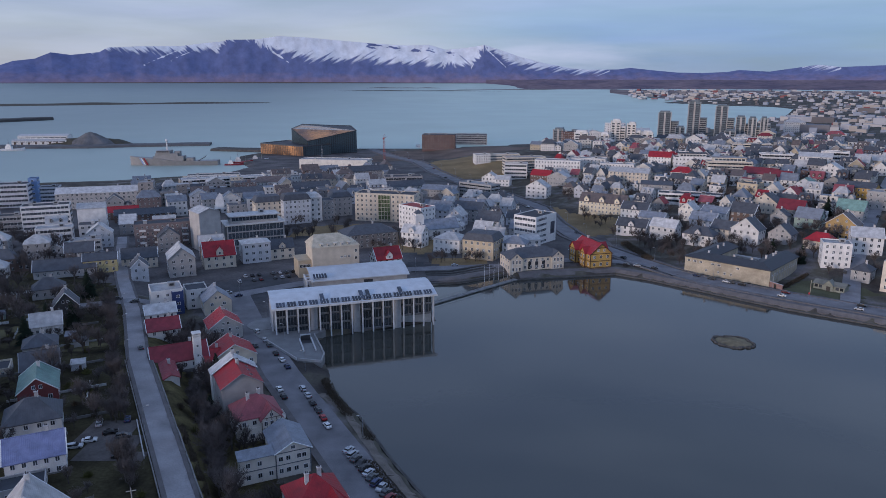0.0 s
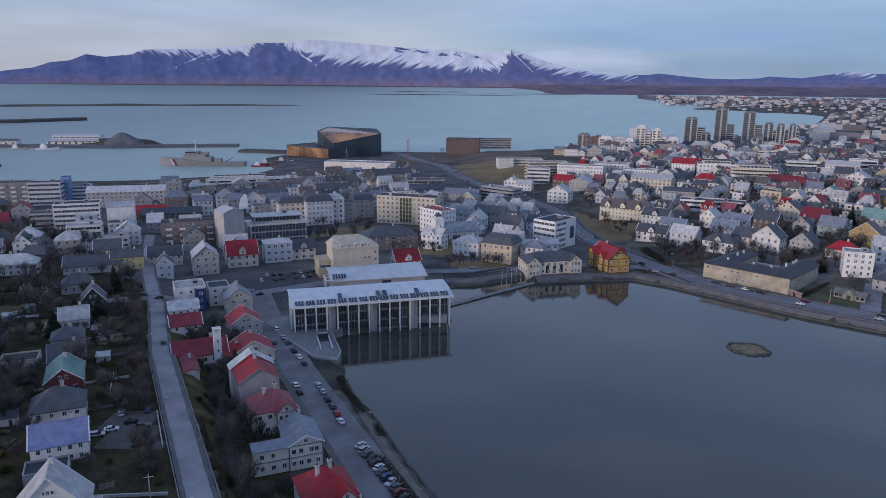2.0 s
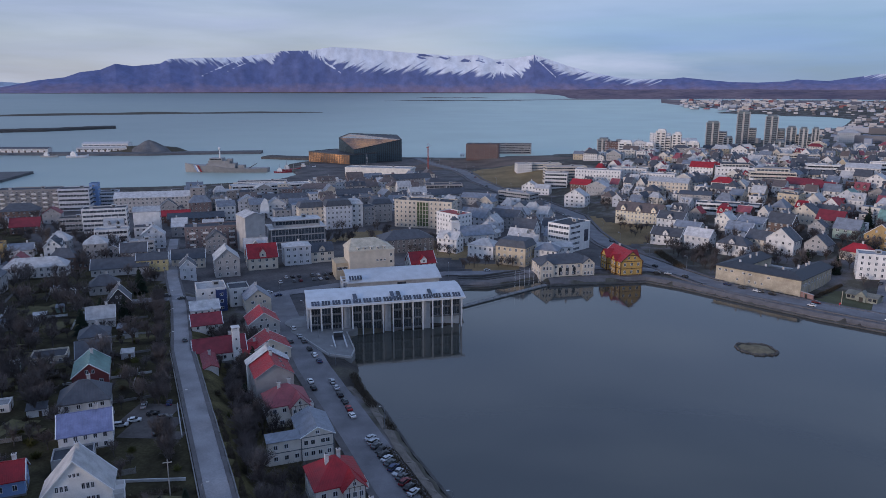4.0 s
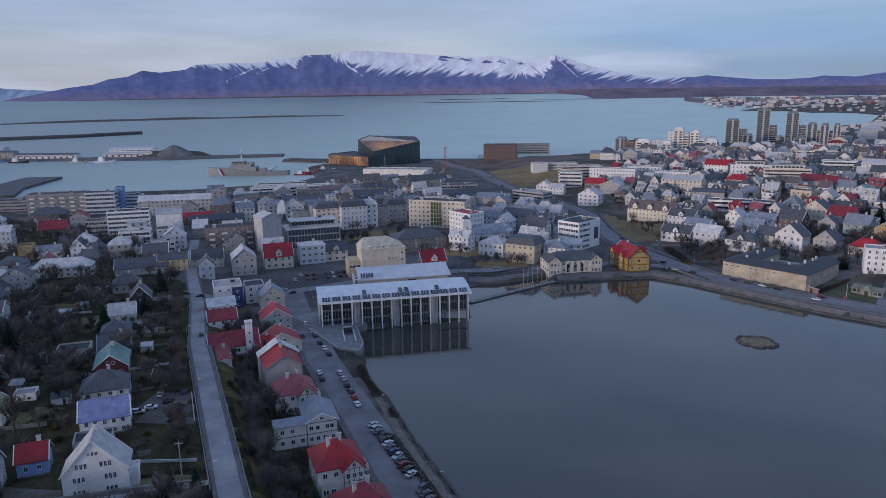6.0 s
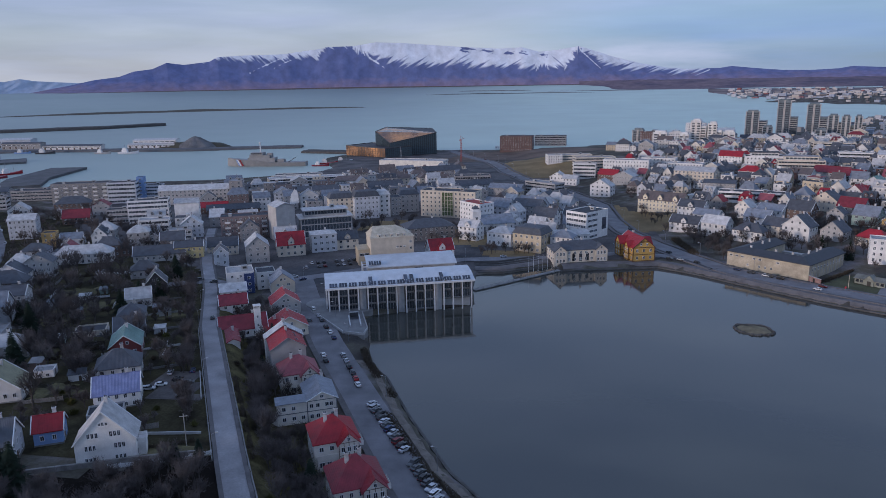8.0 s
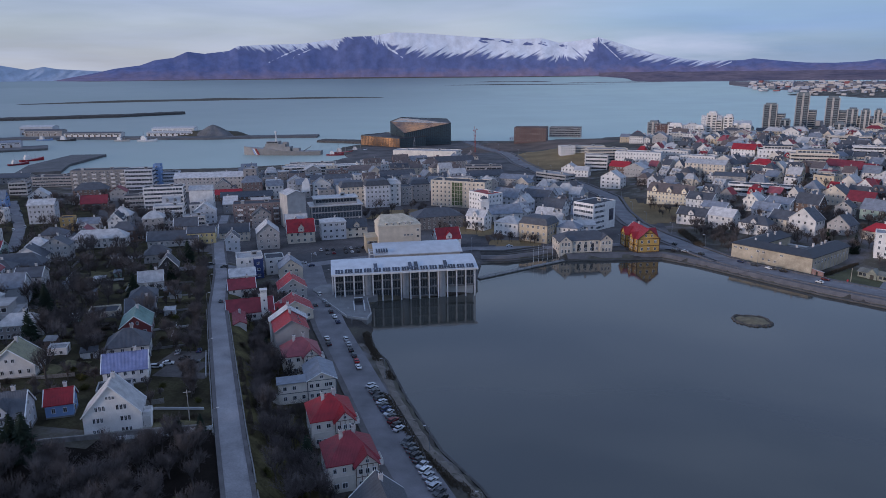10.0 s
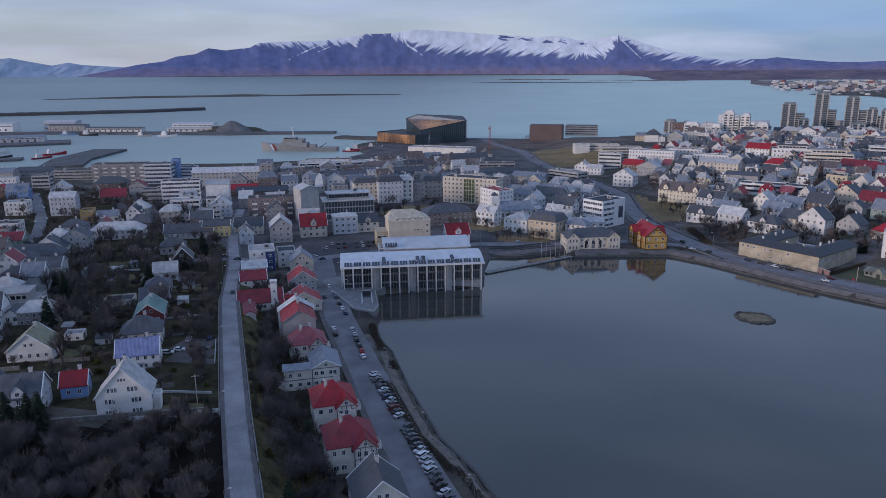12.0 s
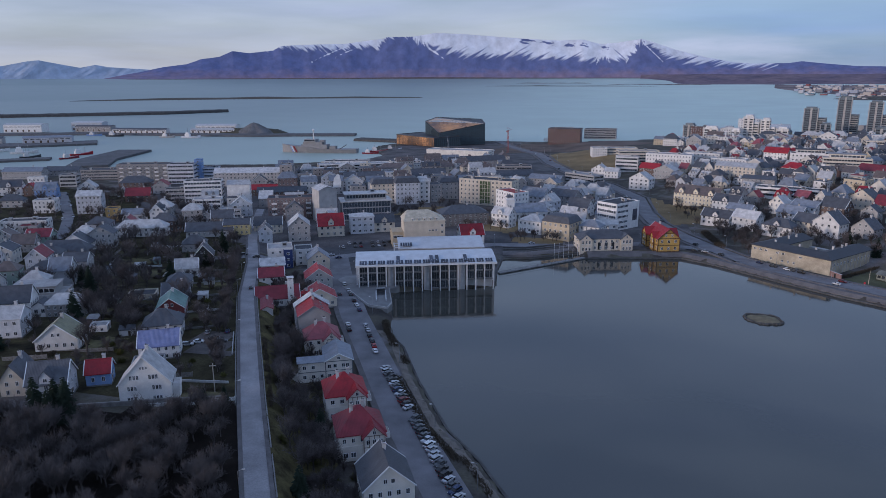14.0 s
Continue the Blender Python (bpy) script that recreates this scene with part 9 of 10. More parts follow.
def suburb():
    """The far parts of the town: hundreds of small blocks, too far off to count."""
    rng = random.Random(21)
    verts, faces = [], []
    while len(verts) < 8 * 4200:
        x, y = rng.uniform(430, 4100), rng.uniform(350, 3600)
        if x < 520 and y < 1000 or y < 0.35 * x:
            continue
        if float(edge_distance(x, y, COAST)) < 25:
            continue
        if y > 2300 and rng.random() < 0.35:
            continue
        w, d, h, t = rng.uniform(8, 17), rng.uniform(8, 12), rng.choice((4, 5, 6, 7, 9)), rng.uniform(-50, -20)
        if rng.random() < 0.03:
            w, d, h = 40, 18, 12
        z = level_at(x, y) - 1
        c, s = math.cos(radians(t)), math.sin(radians(t))
        o = len(verts)
        for zz, k in ((z, 1), (z + h, 1)):
            for a, b in ((-1, -1), (1, -1), (1, 1), (-1, 1)):
                verts.append((x + c * a * w / 2 - s * b * d / 2, y + s * a * w / 2 + c * b * d / 2, zz))
        faces += [(o + 4, o + 5, o + 6, o + 7), (o, o + 1, o + 5, o + 4), (o + 1, o + 2, o + 6, o + 5), (o + 2, o + 3, o + 7, o + 6), (o + 3, o, o + 4, o + 7)]
    for _ in range(620):
        a, r = radians(rng.choice((rng.uniform(-44, -19.5), rng.uniform(-44, -19.5), rng.uniform(-22, -14)))), rng.uniform(3080, 3700)
        x, y, w, d, h, t = 20 - r * math.sin(a), -20 + r * math.cos(a), rng.uniform(9, 30), rng.uniform(9, 16), rng.choice((4, 6, 8, 12)), rng.uniform(-50, -20)
        z = float(sea_level(np.array(r))) + 2
        c, s, o = math.cos(radians(t)), math.sin(radians(t)), len(verts)
        for zz in (z, z + h):
            verts += [(x + c * a2 * w / 2 - s * b2 * d / 2, y + s * a2 * w / 2 + c * b2 * d / 2, zz) for a2, b2 in ((-1, -1), (1, -1), (1, 1), (-1, 1))]
        faces += [(o + 4, o + 5, o + 6, o + 7), (o, o + 1, o + 5, o + 4), (o + 1, o + 2, o + 6, o + 5), (o + 2, o + 3, o + 7, o + 6), (o + 3, o, o + 4, o + 7)]
    m = bpy.data.materials.new("far blocks")
    m.use_nodes = True
    n, l = m.node_tree.nodes, m.node_tree.links
    geo, ramp = n.new("ShaderNodeNewGeometry"), n.new("ShaderNodeValToRGB")
    r = ramp.color_ramp
    r.interpolation = "CONSTANT"
    r.elements[0].position, r.elements[0].color = 0.0, (0.46, 0.44, 0.43, 1)
    r.elements[1].position, r.elements[1].color = 0.95, (0.24, 0.09, 0.09, 1)
    for at, c in ((0.25, (0.42, 0.42, 0.45, 1)), (0.42, (0.18, 0.18, 0.20, 1)), (0.58, (0.40, 0.36, 0.33, 1)), (0.72, (0.15, 0.14, 0.145, 1)), (0.82, (0.30, 0.33, 0.40, 1))):
        r.elements.new(at).color = c
    l.new(geo.outputs["Random Per Island"], ramp.inputs["Fac"])
    l.new(ramp.outputs["Color"], n["Principled BSDF"].inputs["Base Color"])
    n["Principled BSDF"].inputs["Roughness"].default_value = 0.8
    tagged(new("far_suburbs", mesh_of("far_suburbs", verts, faces, m)), "pale and dark blocks of far-off suburbs", "buildings", kind="stuff")


suburb()

# ---- cars -------------------------------------------------------------------------

def car_meshes(long, wide, high, wagon):
    """Body shell, glasshouse, wheel: lofted from a side outline."""
    L, W = long / 2, wide / 2
    bm = bmesh.new()
    side = [(-L, 0.35), (-L, 0.75), (-L + 0.15, 0.92), (-L + 0.9, 0.95), (L - 1.15, 0.92), (L - 0.15, 0.78), (L, 0.6), (L, 0.35)]
    rows = []
    for s, k in ((-W, 0), (-W * 0.94, 0.04), (W * 0.94, 0.04), (W, 0)):
        rows.append([bm.verts.new((x * (1 if abs(s) < W else 0.985), s, z + k)) for x, z in side])
    for a, b in zip(rows, rows[1:]):
        for i in range(len(side)):
            j = (i + 1) % len(side)
            bm.faces.new((a[i], a[j], b[j], b[i]))
    bm.faces.new(rows[0][::-1])
    bm.faces.new(rows[-1])
    roof0, roof1 = (-L + (0.25 if wagon else 0.75), L - 1.75)
    rz = high
    v = [bm.verts.new(p) for p in ((roof0 + 0.2, -W * 0.74, rz), (roof1, -W * 0.74, rz), (roof1, W * 0.74, rz), (roof0 + 0.2, W * 0.74, rz))]
    lo = [bm.verts.new((p[0], p[1], rz - 0.07)) for p in ((roof0 + 0.15, -W * 0.77), (roof1 + 0.06, -W * 0.77), (roof1 + 0.06, W * 0.77), (roof0 + 0.15, W * 0.77))]
    bm.faces.new(v)
    for i in range(4):
        j = (i + 1) % 4
        bm.faces.new((v[i], lo[i], lo[j], v[j])[::-1])
    body = bm
    bm = bmesh.new()
    low = [bm.verts.new(p) for p in ((roof0 - 0.12, -W * 0.9, 0.93), (roof1 + 0.75, -W * 0.9, 0.93), (roof1 + 0.75, W * 0.9, 0.93), (roof0 - 0.12, W * 0.9, 0.93))]
    top = [bm.verts.new(p) for p in ((roof0 + 0.17, -W * 0.765, rz - 0.06), (roof1 + 0.04, -W * 0.765, rz - 0.06), (roof1 + 0.04, W * 0.765, rz - 0.06), (roof0 + 0.17, W * 0.765, rz - 0.06))]
    for i in range(4):
        j = (i + 1) % 4
        bm.faces.new((low[i], low[j], top[j], top[i]))
    glass = from_bm("glasshouse", bm, glass_dark("car glass", (0.02, 0.022, 0.026), 0.06))
    return body, glass


bm = bmesh.new()
rod(bm, (0, -0.11, 0), (0, 0.11, 0), 0.33, sides=14)
TYRE = from_bm("tyre", bm, surface("tyre", (0.02, 0.02, 0.021), 0.9))
bm = bmesh.new()
rod(bm, (0, -0.12, 0), (0, 0.12, 0), 0.2, sides=10)
RIM = from_bm("rim", bm, METAL_GREY)
bm = bmesh.new()
box(bm, -0.03, 0.03, -0.2, 0.2, -0.07, 0.07)
HEADLIGHT = from_bm("headlight", bm, surface("lamp lens", (0.6, 0.6, 0.58), 0.2))
REARLIGHT = from_bm("rear_light", bmesh.new(), surface("red lens", (0.25, 0.01, 0.01), 0.25))
REARLIGHT.from_pydata(*(lambda p: (p, [], [(0, 1, 2, 3), (7, 6, 5, 4), (0, 4, 5, 1), (1, 5, 6, 2), (2, 6, 7, 3), (3, 7, 4, 0)]))([(x, y, z) for x in (-0.03, 0.03) for y, z in ((-0.18, -0.08), (0.18, -0.08), (0.18, 0.08), (-0.18, 0.08))]))
PAINTS = {"silver": (0.45, 0.46, 0.48), "white": (0.72, 0.72, 0.72), "black": (0.018, 0.018, 0.02), "dark grey": (0.07, 0.075, 0.08), "red": (0.35, 0.02, 0.02), "dark blue": (0.025, 0.04, 0.10), "dark red": (0.14, 0.015, 0.018)}
CAR_KINDS = {}


def car(x, y, turn, paint, wagon=False, where="street", lift=0.31):
    if (paint, wagon) not in CAR_KINDS:
        body, glass = car_meshes(3.9 if not wagon else 4.15, 1.66, 1.38 if not wagon else 1.52, wagon)
        CAR_KINDS[paint, wagon] = (from_bm("body", body, surface("car paint " + paint, PAINTS[paint], 0.28, 0.08, 1.0, 9.0, 0.01, metal=0.2, spec=0.6)), glass)
    ob = thing("car", x, y, level_at(x, y) + lift, turn, f"{paint} {'estate car' if wagon else 'hatchback car'} parked on the {where}", "car", "parked cars")
    ob.scale = (0.88, 0.88, 0.88)
    body, glass = CAR_KINDS[paint, wagon]
    part("body", body, ob)
    part("glasshouse", glass, ob)
    L = 1.955 if not wagon else 2.08
    for sx in (-1.22, 1.25):
        for sy in (-0.79, 0.79):
            w = part("wheel", TYRE, ob, m=pose(sx, sy, 0.33))
            if abs(x) < 30 and y < 180 and sy > 0:
                part("rim", RIM, w)
    for sy in (-0.6, 0.6) if y < 260 else ():
        part("headlight", HEADLIGHT, ob, m=pose(L - 0.01, sy, 0.66))
        part("rear_light", REARLIGHT, ob, m=pose(-L + 0.01, sy, 0.74))


rng = random.Random(4)
SHADES = ("silver", "black", "black", "white", "dark grey", "silver", "dark grey", "black", "silver", "dark blue", "dark grey", "dark red", "silver", "dark grey")
# the slanting row beside the pond, in three groups with gaps
start, end = Vector((-23.2, 158.0)), Vector((16.0, 88.5))
run = (end - start).normalized()
row = []
s = 0.0
while s < (end - start).length:
    if not (29.5 < s < 33.5):
        row.append(start + run * s)
    s += 2.36
for i, p in enumerate(row):
    car(p.x + rng.uniform(-0.15, 0.15), p.y, 62 + rng.uniform(-3, 3) + (180 if i % 5 == 3 else 0), SHADES[(i * 5 + i // 3) % len(SHADES)], i % 3 == 1)
# along the kerb towards the city hall
for i, (x, y) in enumerate(((-67.5, 242), (-62.6, 233.5), (-59.8, 228.5), (-55.8, 221), (-52.6, 215.5), (-49.6, 210), (-41.5, 193.5), (-39.2, 189), (-36.9, 184), (-34.6, 179.6), (-32.4, 175), (-30.6, 170.6))):
    car(x, y, 118 + rng.uniform(-3, 3), ("white", "silver", "dark grey", "black", "white", "dark blue", "silver", "silver", "black", "dark grey", "red", "white")[i], i % 3 == 0)
for x, y, p in ((-48.3, 193.2, "white"), (-46, 188.2, "black"), (-64.5, 228, "dark grey")):
    car(x, y, 118, p)
# town car park and yards
for i in range(16):
    x, y = -92 + (i % 8) * 2.9, 312 + (i % 8) * 1.3 - (i // 8) * 9 + 4
    if i not in (3, 9, 12) and not crosses(x, y, 115, 2.2, 1):
        car(x, y, 115 + rng.uniform(-3, 3), SHADES[i % len(SHADES)], i % 4 == 0, "car park", 0.09)
for i, (x, y, t) in enumerate(((-84, 146, 20), (-82, 149, 20), (-75, 151, 20), (-78, 160, 110), (-84, 158, 110), (-72, 142, 30), (-138, 139, 115), (-79, 153, 22))):
    if not crosses(x, y, t, 2.2, 1, 0.2):
        car(x, y, t, SHADES[(i * 3) % len(SHADES)], i % 2 == 0, "garden yard", 0.03)
car(-97.0, 213, 118, "dark grey", False, "long street")
for i, (x, y, t) in enumerate(((90, 337, -20), (95, 336, -20), (118, 318, -43), (123, 312.5, -43), (128, 307.5, -43), (133, 303, -43), (147, 291, -43), (196, 330, 56), (200, 336, 56), (206, 345, 56), (187, 318, 56), (60, 500, 130), (20, 590, 115), (-10, 700, 105))):
    car(x, y, t, SHADES[(i * 4 + 1) % len(SHADES)], i % 3 == 0)

for i in range(46):
    line = (LAEKJ, SIDE, VONAR, WEST, FRIK)[i % 5]
    pts = offset(resample(line, 3.0), (4.2 if line is LAEKJ else 3.0) * (1 if i % 2 else -1))
    k = rng.randrange(2, len(pts) - 2)
    (x, y), (x2, y2) = pts[k], pts[k + 1]
    if float(edge_distance(x, y, POND)) < -4 and not crosses(x, y, math.degrees(math.atan2(y2 - y, x2 - x)), 2.2, 1.0, 0.2):
        car(x, y, math.degrees(math.atan2(y2 - y, x2 - x)) + (180 if i % 2 else 0), SHADES[(i * 3 + 2) % len(SHADES)], i % 3 == 0)
        FOOTPRINTS.append((x, y, math.degrees(math.atan2(y2 - y, x2 - x)), 2.1, 0.9))

# ---- street lamps -----------------------------------------------------------------
bm = bmesh.new()
rod(bm, (0, 0, -0.3), (0, 0, 6.6), 0.09, 0.05, 8)
rod(bm, (0, 0, 6.6), (0.9, 0, 6.95), 0.045, 0.04, 6)
POST = from_bm("post", bm, METAL_GREY)
bm = bmesh.new()
box(bm, 0.8, 1.45, -0.13, 0.13, 6.88, 7.04)
HEAD = from_bm("lamp_head", bm, surface("lamp head", (0.55, 0.55, 0.55), 0.4))


def street_lamp(x, y, turn):
    ob = thing("street_lamp", x, y, level_at(x, y), turn, "slim grey street lamp with a pale head", "street lamp", "street lamps")
    part("post", POST, ob)
    part("lamp_head", HEAD, ob)


for line, by, step, t in ((TJARN, 7.2, 27, 190), (SUDUR, -3.4, 30, 20), (FRIK, -6.9, 28, 40), (LAEKJ, 8.0, 32, 180), (VONAR, 6, 30, 100)):
    for x, y in offset(resample(line, step), by)[1:-1]:
        if not crosses(x, y, 0, 0.3, 0.3):
            street_lamp(x, y, t)

# ---- trees and hedges ---------------------------------------------------------------

def bare_tree(seed, height, spread, twigs, thin, long=0.17):
    """A leafless tree: trunk and rising limbs in one mesh, and a feathery crown of fine twigs in the other."""
    rng = random.Random(seed)
    wood, twig, limbs = bmesh.new(), bmesh.new(), []

    def stray(k):
        return Vector((rng.uniform(-k, k), rng.uniform(-k, k), rng.uniform(-k, k)))

    def limb(p, d, length, r, forks):
        bend = p + d * length * 0.5
        d = (d + stray(0.3) + Vector((0, 0, 0.25))).normalized()
        q = bend + d * length * 0.5
        rod(wood, p, bend, r, r * 0.75, 4)
        rod(wood, bend, q, r * 0.75, r * 0.35, 3)
        limbs.extend(((p.lerp(bend, 0.5), bend), (bend, q), (bend, q)))
        for _ in range(forks):
            limb(p + (bend - p) * 0.6 if rng.random() < 0.4 else bend, (d + stray(0.75)).normalized(), length * rng.uniform(0.5, 0.7), r * 0.5, 0)

    top = Vector((rng.uniform(-0.2, 0.2), rng.uniform(-0.2, 0.2), height * 0.26))
    rod(wood, (0, 0, -0.3), top, height * 0.022, height * 0.017, 6)
    turn = rng.uniform(0, 6.28)
    for k in range(7):
        a = turn + k * 2.4
        lean = spread * rng.uniform(0.35, 1.0)
        limb(top * rng.uniform(0.7, 1.0), Vector((math.cos(a) * lean, math.sin(a) * lean, 1)).normalized(), height * rng.uniform(0.36, 0.52), height * 0.011, 3)
    sprigs = []
    for k in range(twigs):
        if k > twigs * 0.35 and rng.random() < 0.75:
            p, d = sprigs[rng.randrange(len(sprigs))]
            base, size = p + d * rng.uniform(0.2, 0.9), 0.6
        else:
            p, q = limbs[rng.randrange(len(limbs))]
            base, d, size = p.lerp(q, rng.random()), q - p, 1.0
        d = (d.normalized() * 0.7 + stray(0.75) + Vector((0, 0, 0.35))).normalized() * height * long * size * rng.uniform(0.5, 1.1)
        side = d.cross(stray(1.0)).normalized() * thin * rng.uniform(0.5, 1.0) * (1.0 if size == 1 else 0.75)
        if size == 1:
            sprigs.append((base, d))
        twig.faces.new([twig.verts.new(v) for v in (base - side, base + side, base + d)])
    return from_bm("trunk", wood, BARK), from_bm("crown", twig, TWIGS)


FAR_TREES = [bare_tree(s, h, w, 300, 0.11, 0.2) for s, h, w in ((16, 8, 0.7), (17, 7, 0.9), (18, 9, 0.6), (19, 7.5, 0.8))]
WOOD_TREES = [bare_tree(s, h, w, 1000, 0.04) for s, h, w in ((6, 9, 0.6), (7, 8, 0.7), (8, 10, 0.5), (9, 7.5, 0.75))]
TREES = [bare_tree(s, h, w, 1500, 0.042) for s, h, w in ((1, 9, 0.8), (2, 7.5, 0.95), (3, 10.5, 0.7), (4, 6.5, 1.0), (5, 8.5, 0.85))]


def conifer(seed, height):
    rng = random.Random(seed)
    wood, crown = bmesh.new(), bmesh.new()
    rod(wood, (0, 0, -0.3), (0, 0, height * 0.95), height * 0.022, 0.03, 6)
    for k in range(22):
        z = height * (0.1 + 0.86 * k / 21)
        r = height * 0.36 * (1 - k / 24) + 0.2
        for i in range(12):
            a = rng.uniform(0, 2 * math.pi)
            q = Vector((math.cos(a) * r * rng.uniform(0.7, 1.1), math.sin(a) * r * rng.uniform(0.7, 1.1), z - r * 0.35))
            side = Vector((-math.sin(a), math.cos(a), 0)) * r * 0.26
            p = Vector((0, 0, z))
            mid = p.lerp(q, 0.55)
            v = [crown.verts.new(c) for c in (p, mid - side + Vector((0, 0, -0.1)), q, mid + side + Vector((0, 0, -0.1)))]
            crown.faces.new(v)
    return from_bm("trunk", wood, BARK), from_bm("crown", crown, NEEDLES)


FIRS = [conifer(s, h) for s, h in ((1, 10), (2, 7.5))]


def tree(x, y, rng, fir=False, scale=None):
    ob = thing("conifer" if fir else "tree", x, y, level_at(x, y), rng.uniform(0, 360), "dark evergreen conifer in a garden" if fir else "bare leafless garden tree with fine brown twigs", "tree", "conifers" if fir else "bare trees")
    trunk, crown = rng.choice(FIRS if fir else TREES if y < 230 else FAR_TREES)
    k = scale or rng.uniform(0.75, 1.15)
    part("trunk", trunk, ob, m=Matrix.Diagonal((k, k, k, 1)))
    part("crown", crown, ob, m=Matrix.Diagonal((k, k, k, 1)))


def plant(ring, count, seed, firs=0.06, gap=1.5, big=1.0):
    rng = random.Random(seed)
    done = tries = 0
    x0, x1 = min(p[0] for p in ring), max(p[0] for p in ring)
    y0, y1 = min(p[1] for p in ring), max(p[1] for p in ring)
    while done < count and tries < count * 30:
        tries += 1
        x, y = rng.uniform(x0, x1), rng.uniform(y0, y1)
        if float(edge_distance(x, y, ring)) < 0 or road_near(x, y, 1.0) or crosses(x, y, 0, gap, gap, 0.3):
            continue
        tree(x, y, rng, rng.random() < firs, big * rng.uniform(0.75, 1.15))
        done += 1


FOOTPRINTS.append((-75, 148, 27, 6, 9))  # the parking yard stays clear of trees
plant([(-150, 305), (-60, 128), (-100, 112), (-150, 130), (-200, 250)], 80, 31, 0.1, big=1.25)
plant([(-4, 70), (-18, 78), (-58, 150), (-66, 175), (-52, 165), (-28, 122)], 46, 32, 0.04, 1.2, big=1.1)
plant([(-60, 160), (-108, 250), (-90, 265), (-52, 190)], 24, 33, 0.05, 1.0)
plant([(112, 372), (128, 335), (165, 345), (205, 300), (290, 390), (240, 450), (130, 440)], 70, 34, 0.08, 0.8, big=1.15)


def wood(name, ring, count, seed, label, scale=(0.65, 1.0), gap=0.5, kinds=None):
    """A dense stand of bare trees, nobody could count them: joined into one."""
    rng = random.Random(seed)
    data, kinds = [], kinds or WOOD_TREES
    for pair in kinds:
        for me, mat in zip(pair, (0, 1)):
            co = np.empty(len(me.vertices) * 3, np.float32)
            me.vertices.foreach_get("co", co)
            data.append((co.reshape(-1, 3), [tuple(p.vertices) for p in me.polygons], mat))
    verts, faces, mats, base = [], [], [], 0
    x0, x1 = min(p[0] for p in ring), max(p[0] for p in ring)
    y0, y1 = min(p[1] for p in ring), max(p[1] for p in ring)
    done = tries = 0
    while done < count and tries < 30 * count:
        tries += 1
        x, y = rng.uniform(x0, x1), rng.uniform(y0, y1)
        if float(edge_distance(x, y, ring)) < 1.5 or road_near(x, y, 2) or crosses(x, y, 0, gap, gap, 0.2):
            continue
        done += 1
        k, a = rng.uniform(*scale), rng.uniform(0, 6.28)
        turn = np.array([[math.cos(a), -math.sin(a), 0], [math.sin(a), math.cos(a), 0], [0, 0, 1]])
        which = rng.randrange(len(kinds))
        for co, fs, mat in data[2 * which:2 * which + 2]:
            verts.append(co @ turn.T * k + (x, y, level_at(x, y)))
            faces += [tuple(i + base for i in f) for f in fs]
            mats += [mat] * len(fs)
            base += len(co)
    me = bpy.data.meshes.new(name)
    me.from_pydata(np.concatenate(verts).tolist(), [], faces)
    me.materials.append(BARK)
    me.materials.append(WOOD_TWIGS)
    me.polygons.foreach_set("material_index", mats)
    tagged(new(name, me), label, "wood", kind="stuff")


wood("graveyard_wood", [(-47, 110), (-70, 103), (-110, 86), (-165, 60), (-150, 25), (-20, 25), (-12, 46)], 560, 41, "dense dark wood of bare trees over a graveyard", (0.8, 1.2))
wood("garden_thickets", [(-150, 305), (-56, 124), (-68, 118), (-110, 112), (-160, 130), (-205, 250)], 150, 42, "bare shrubs and small trees filling the back gardens", (0.4, 0.75), 0.9)
wood("street_thickets", [(2, 66), (-14, 74), (-60, 156), (-100, 236), (-84, 250), (-50, 186), (-28, 122), (10, 72)], 230, 43, "bare shrubs and small trees between street and houses", (0.4, 0.8), 0.7)
wood("back_garden_trees", [(-140, 290), (-112, 236), (-92, 190), (-64, 138), (-60, 126), (-70, 132), (-84, 160), (-104, 205), (-128, 250)], 60, 46, "tall bare trees crowding the back gardens", (0.75, 1.15), 0.6)
wood("hillside_thickets", [(100, 380), (125, 335), (165, 345), (200, 300), (300, 400), (420, 520), (440, 660), (200, 780), (90, 640), (84, 500)], 540, 44, "bare trees and shrubs between the hillside houses", (0.65, 1.1), 0.8, FAR_TREES)
wood("town_thickets", [(-150, 305), (-205, 250), (-330, 190), (-520, 330), (-330, 480), (-200, 370)], 260, 45, "bare trees and shrubs between the western houses", (0.5, 0.9), 0.8, FAR_TREES)
for k, (ring, count, size) in enumerate((([(-150, 120), (-330, 180), (-520, 330), (-330, 480), (-200, 360), (-140, 240)], 70, 1.2), ([(98, 380), (120, 322), (160, 350), (190, 375), (140, 400), (112, 405)], 50, 1.0),
                                        ([(150, 345), (180, 300), (240, 330), (300, 430), (200, 380)], 34, 1.0), ([(-102, 385), (-50, 405), (-45, 444), (-95, 438)], 26, 1.0), ([(-42, 370), (-8, 358), (8, 394), (-32, 412)], 14, 1.0),
                                        ([(-10, 328), (22, 340), (30, 356), (-8, 352)], 12, 0.9), ([(-112, 225), (-150, 320), (-220, 390), (-330, 440), (-420, 350), (-250, 180), (-140, 170)], 85, 1.5), ([(-235, 300), (-183, 306), (-122, 212), (-135, 190), (-170, 203)], 20, 1.3))):
    wood("garden_trees", ring, count, 60 + k, "tall bare trees among the gardens and squares", (0.75 * size, 1.1 * size), 0.8, FAR_TREES)
r2 = random.Random(9)
for x, y, k in ((-88.5, 95.5, 1.35), (-84.5, 94.5, 1.15), (-92.5, 93.5, 1.1), (-87, 91.5, 1.2), (-55, 107, 0.6), (-52, 111.5, 0.5)):
    tree(x, y, r2, True, k)


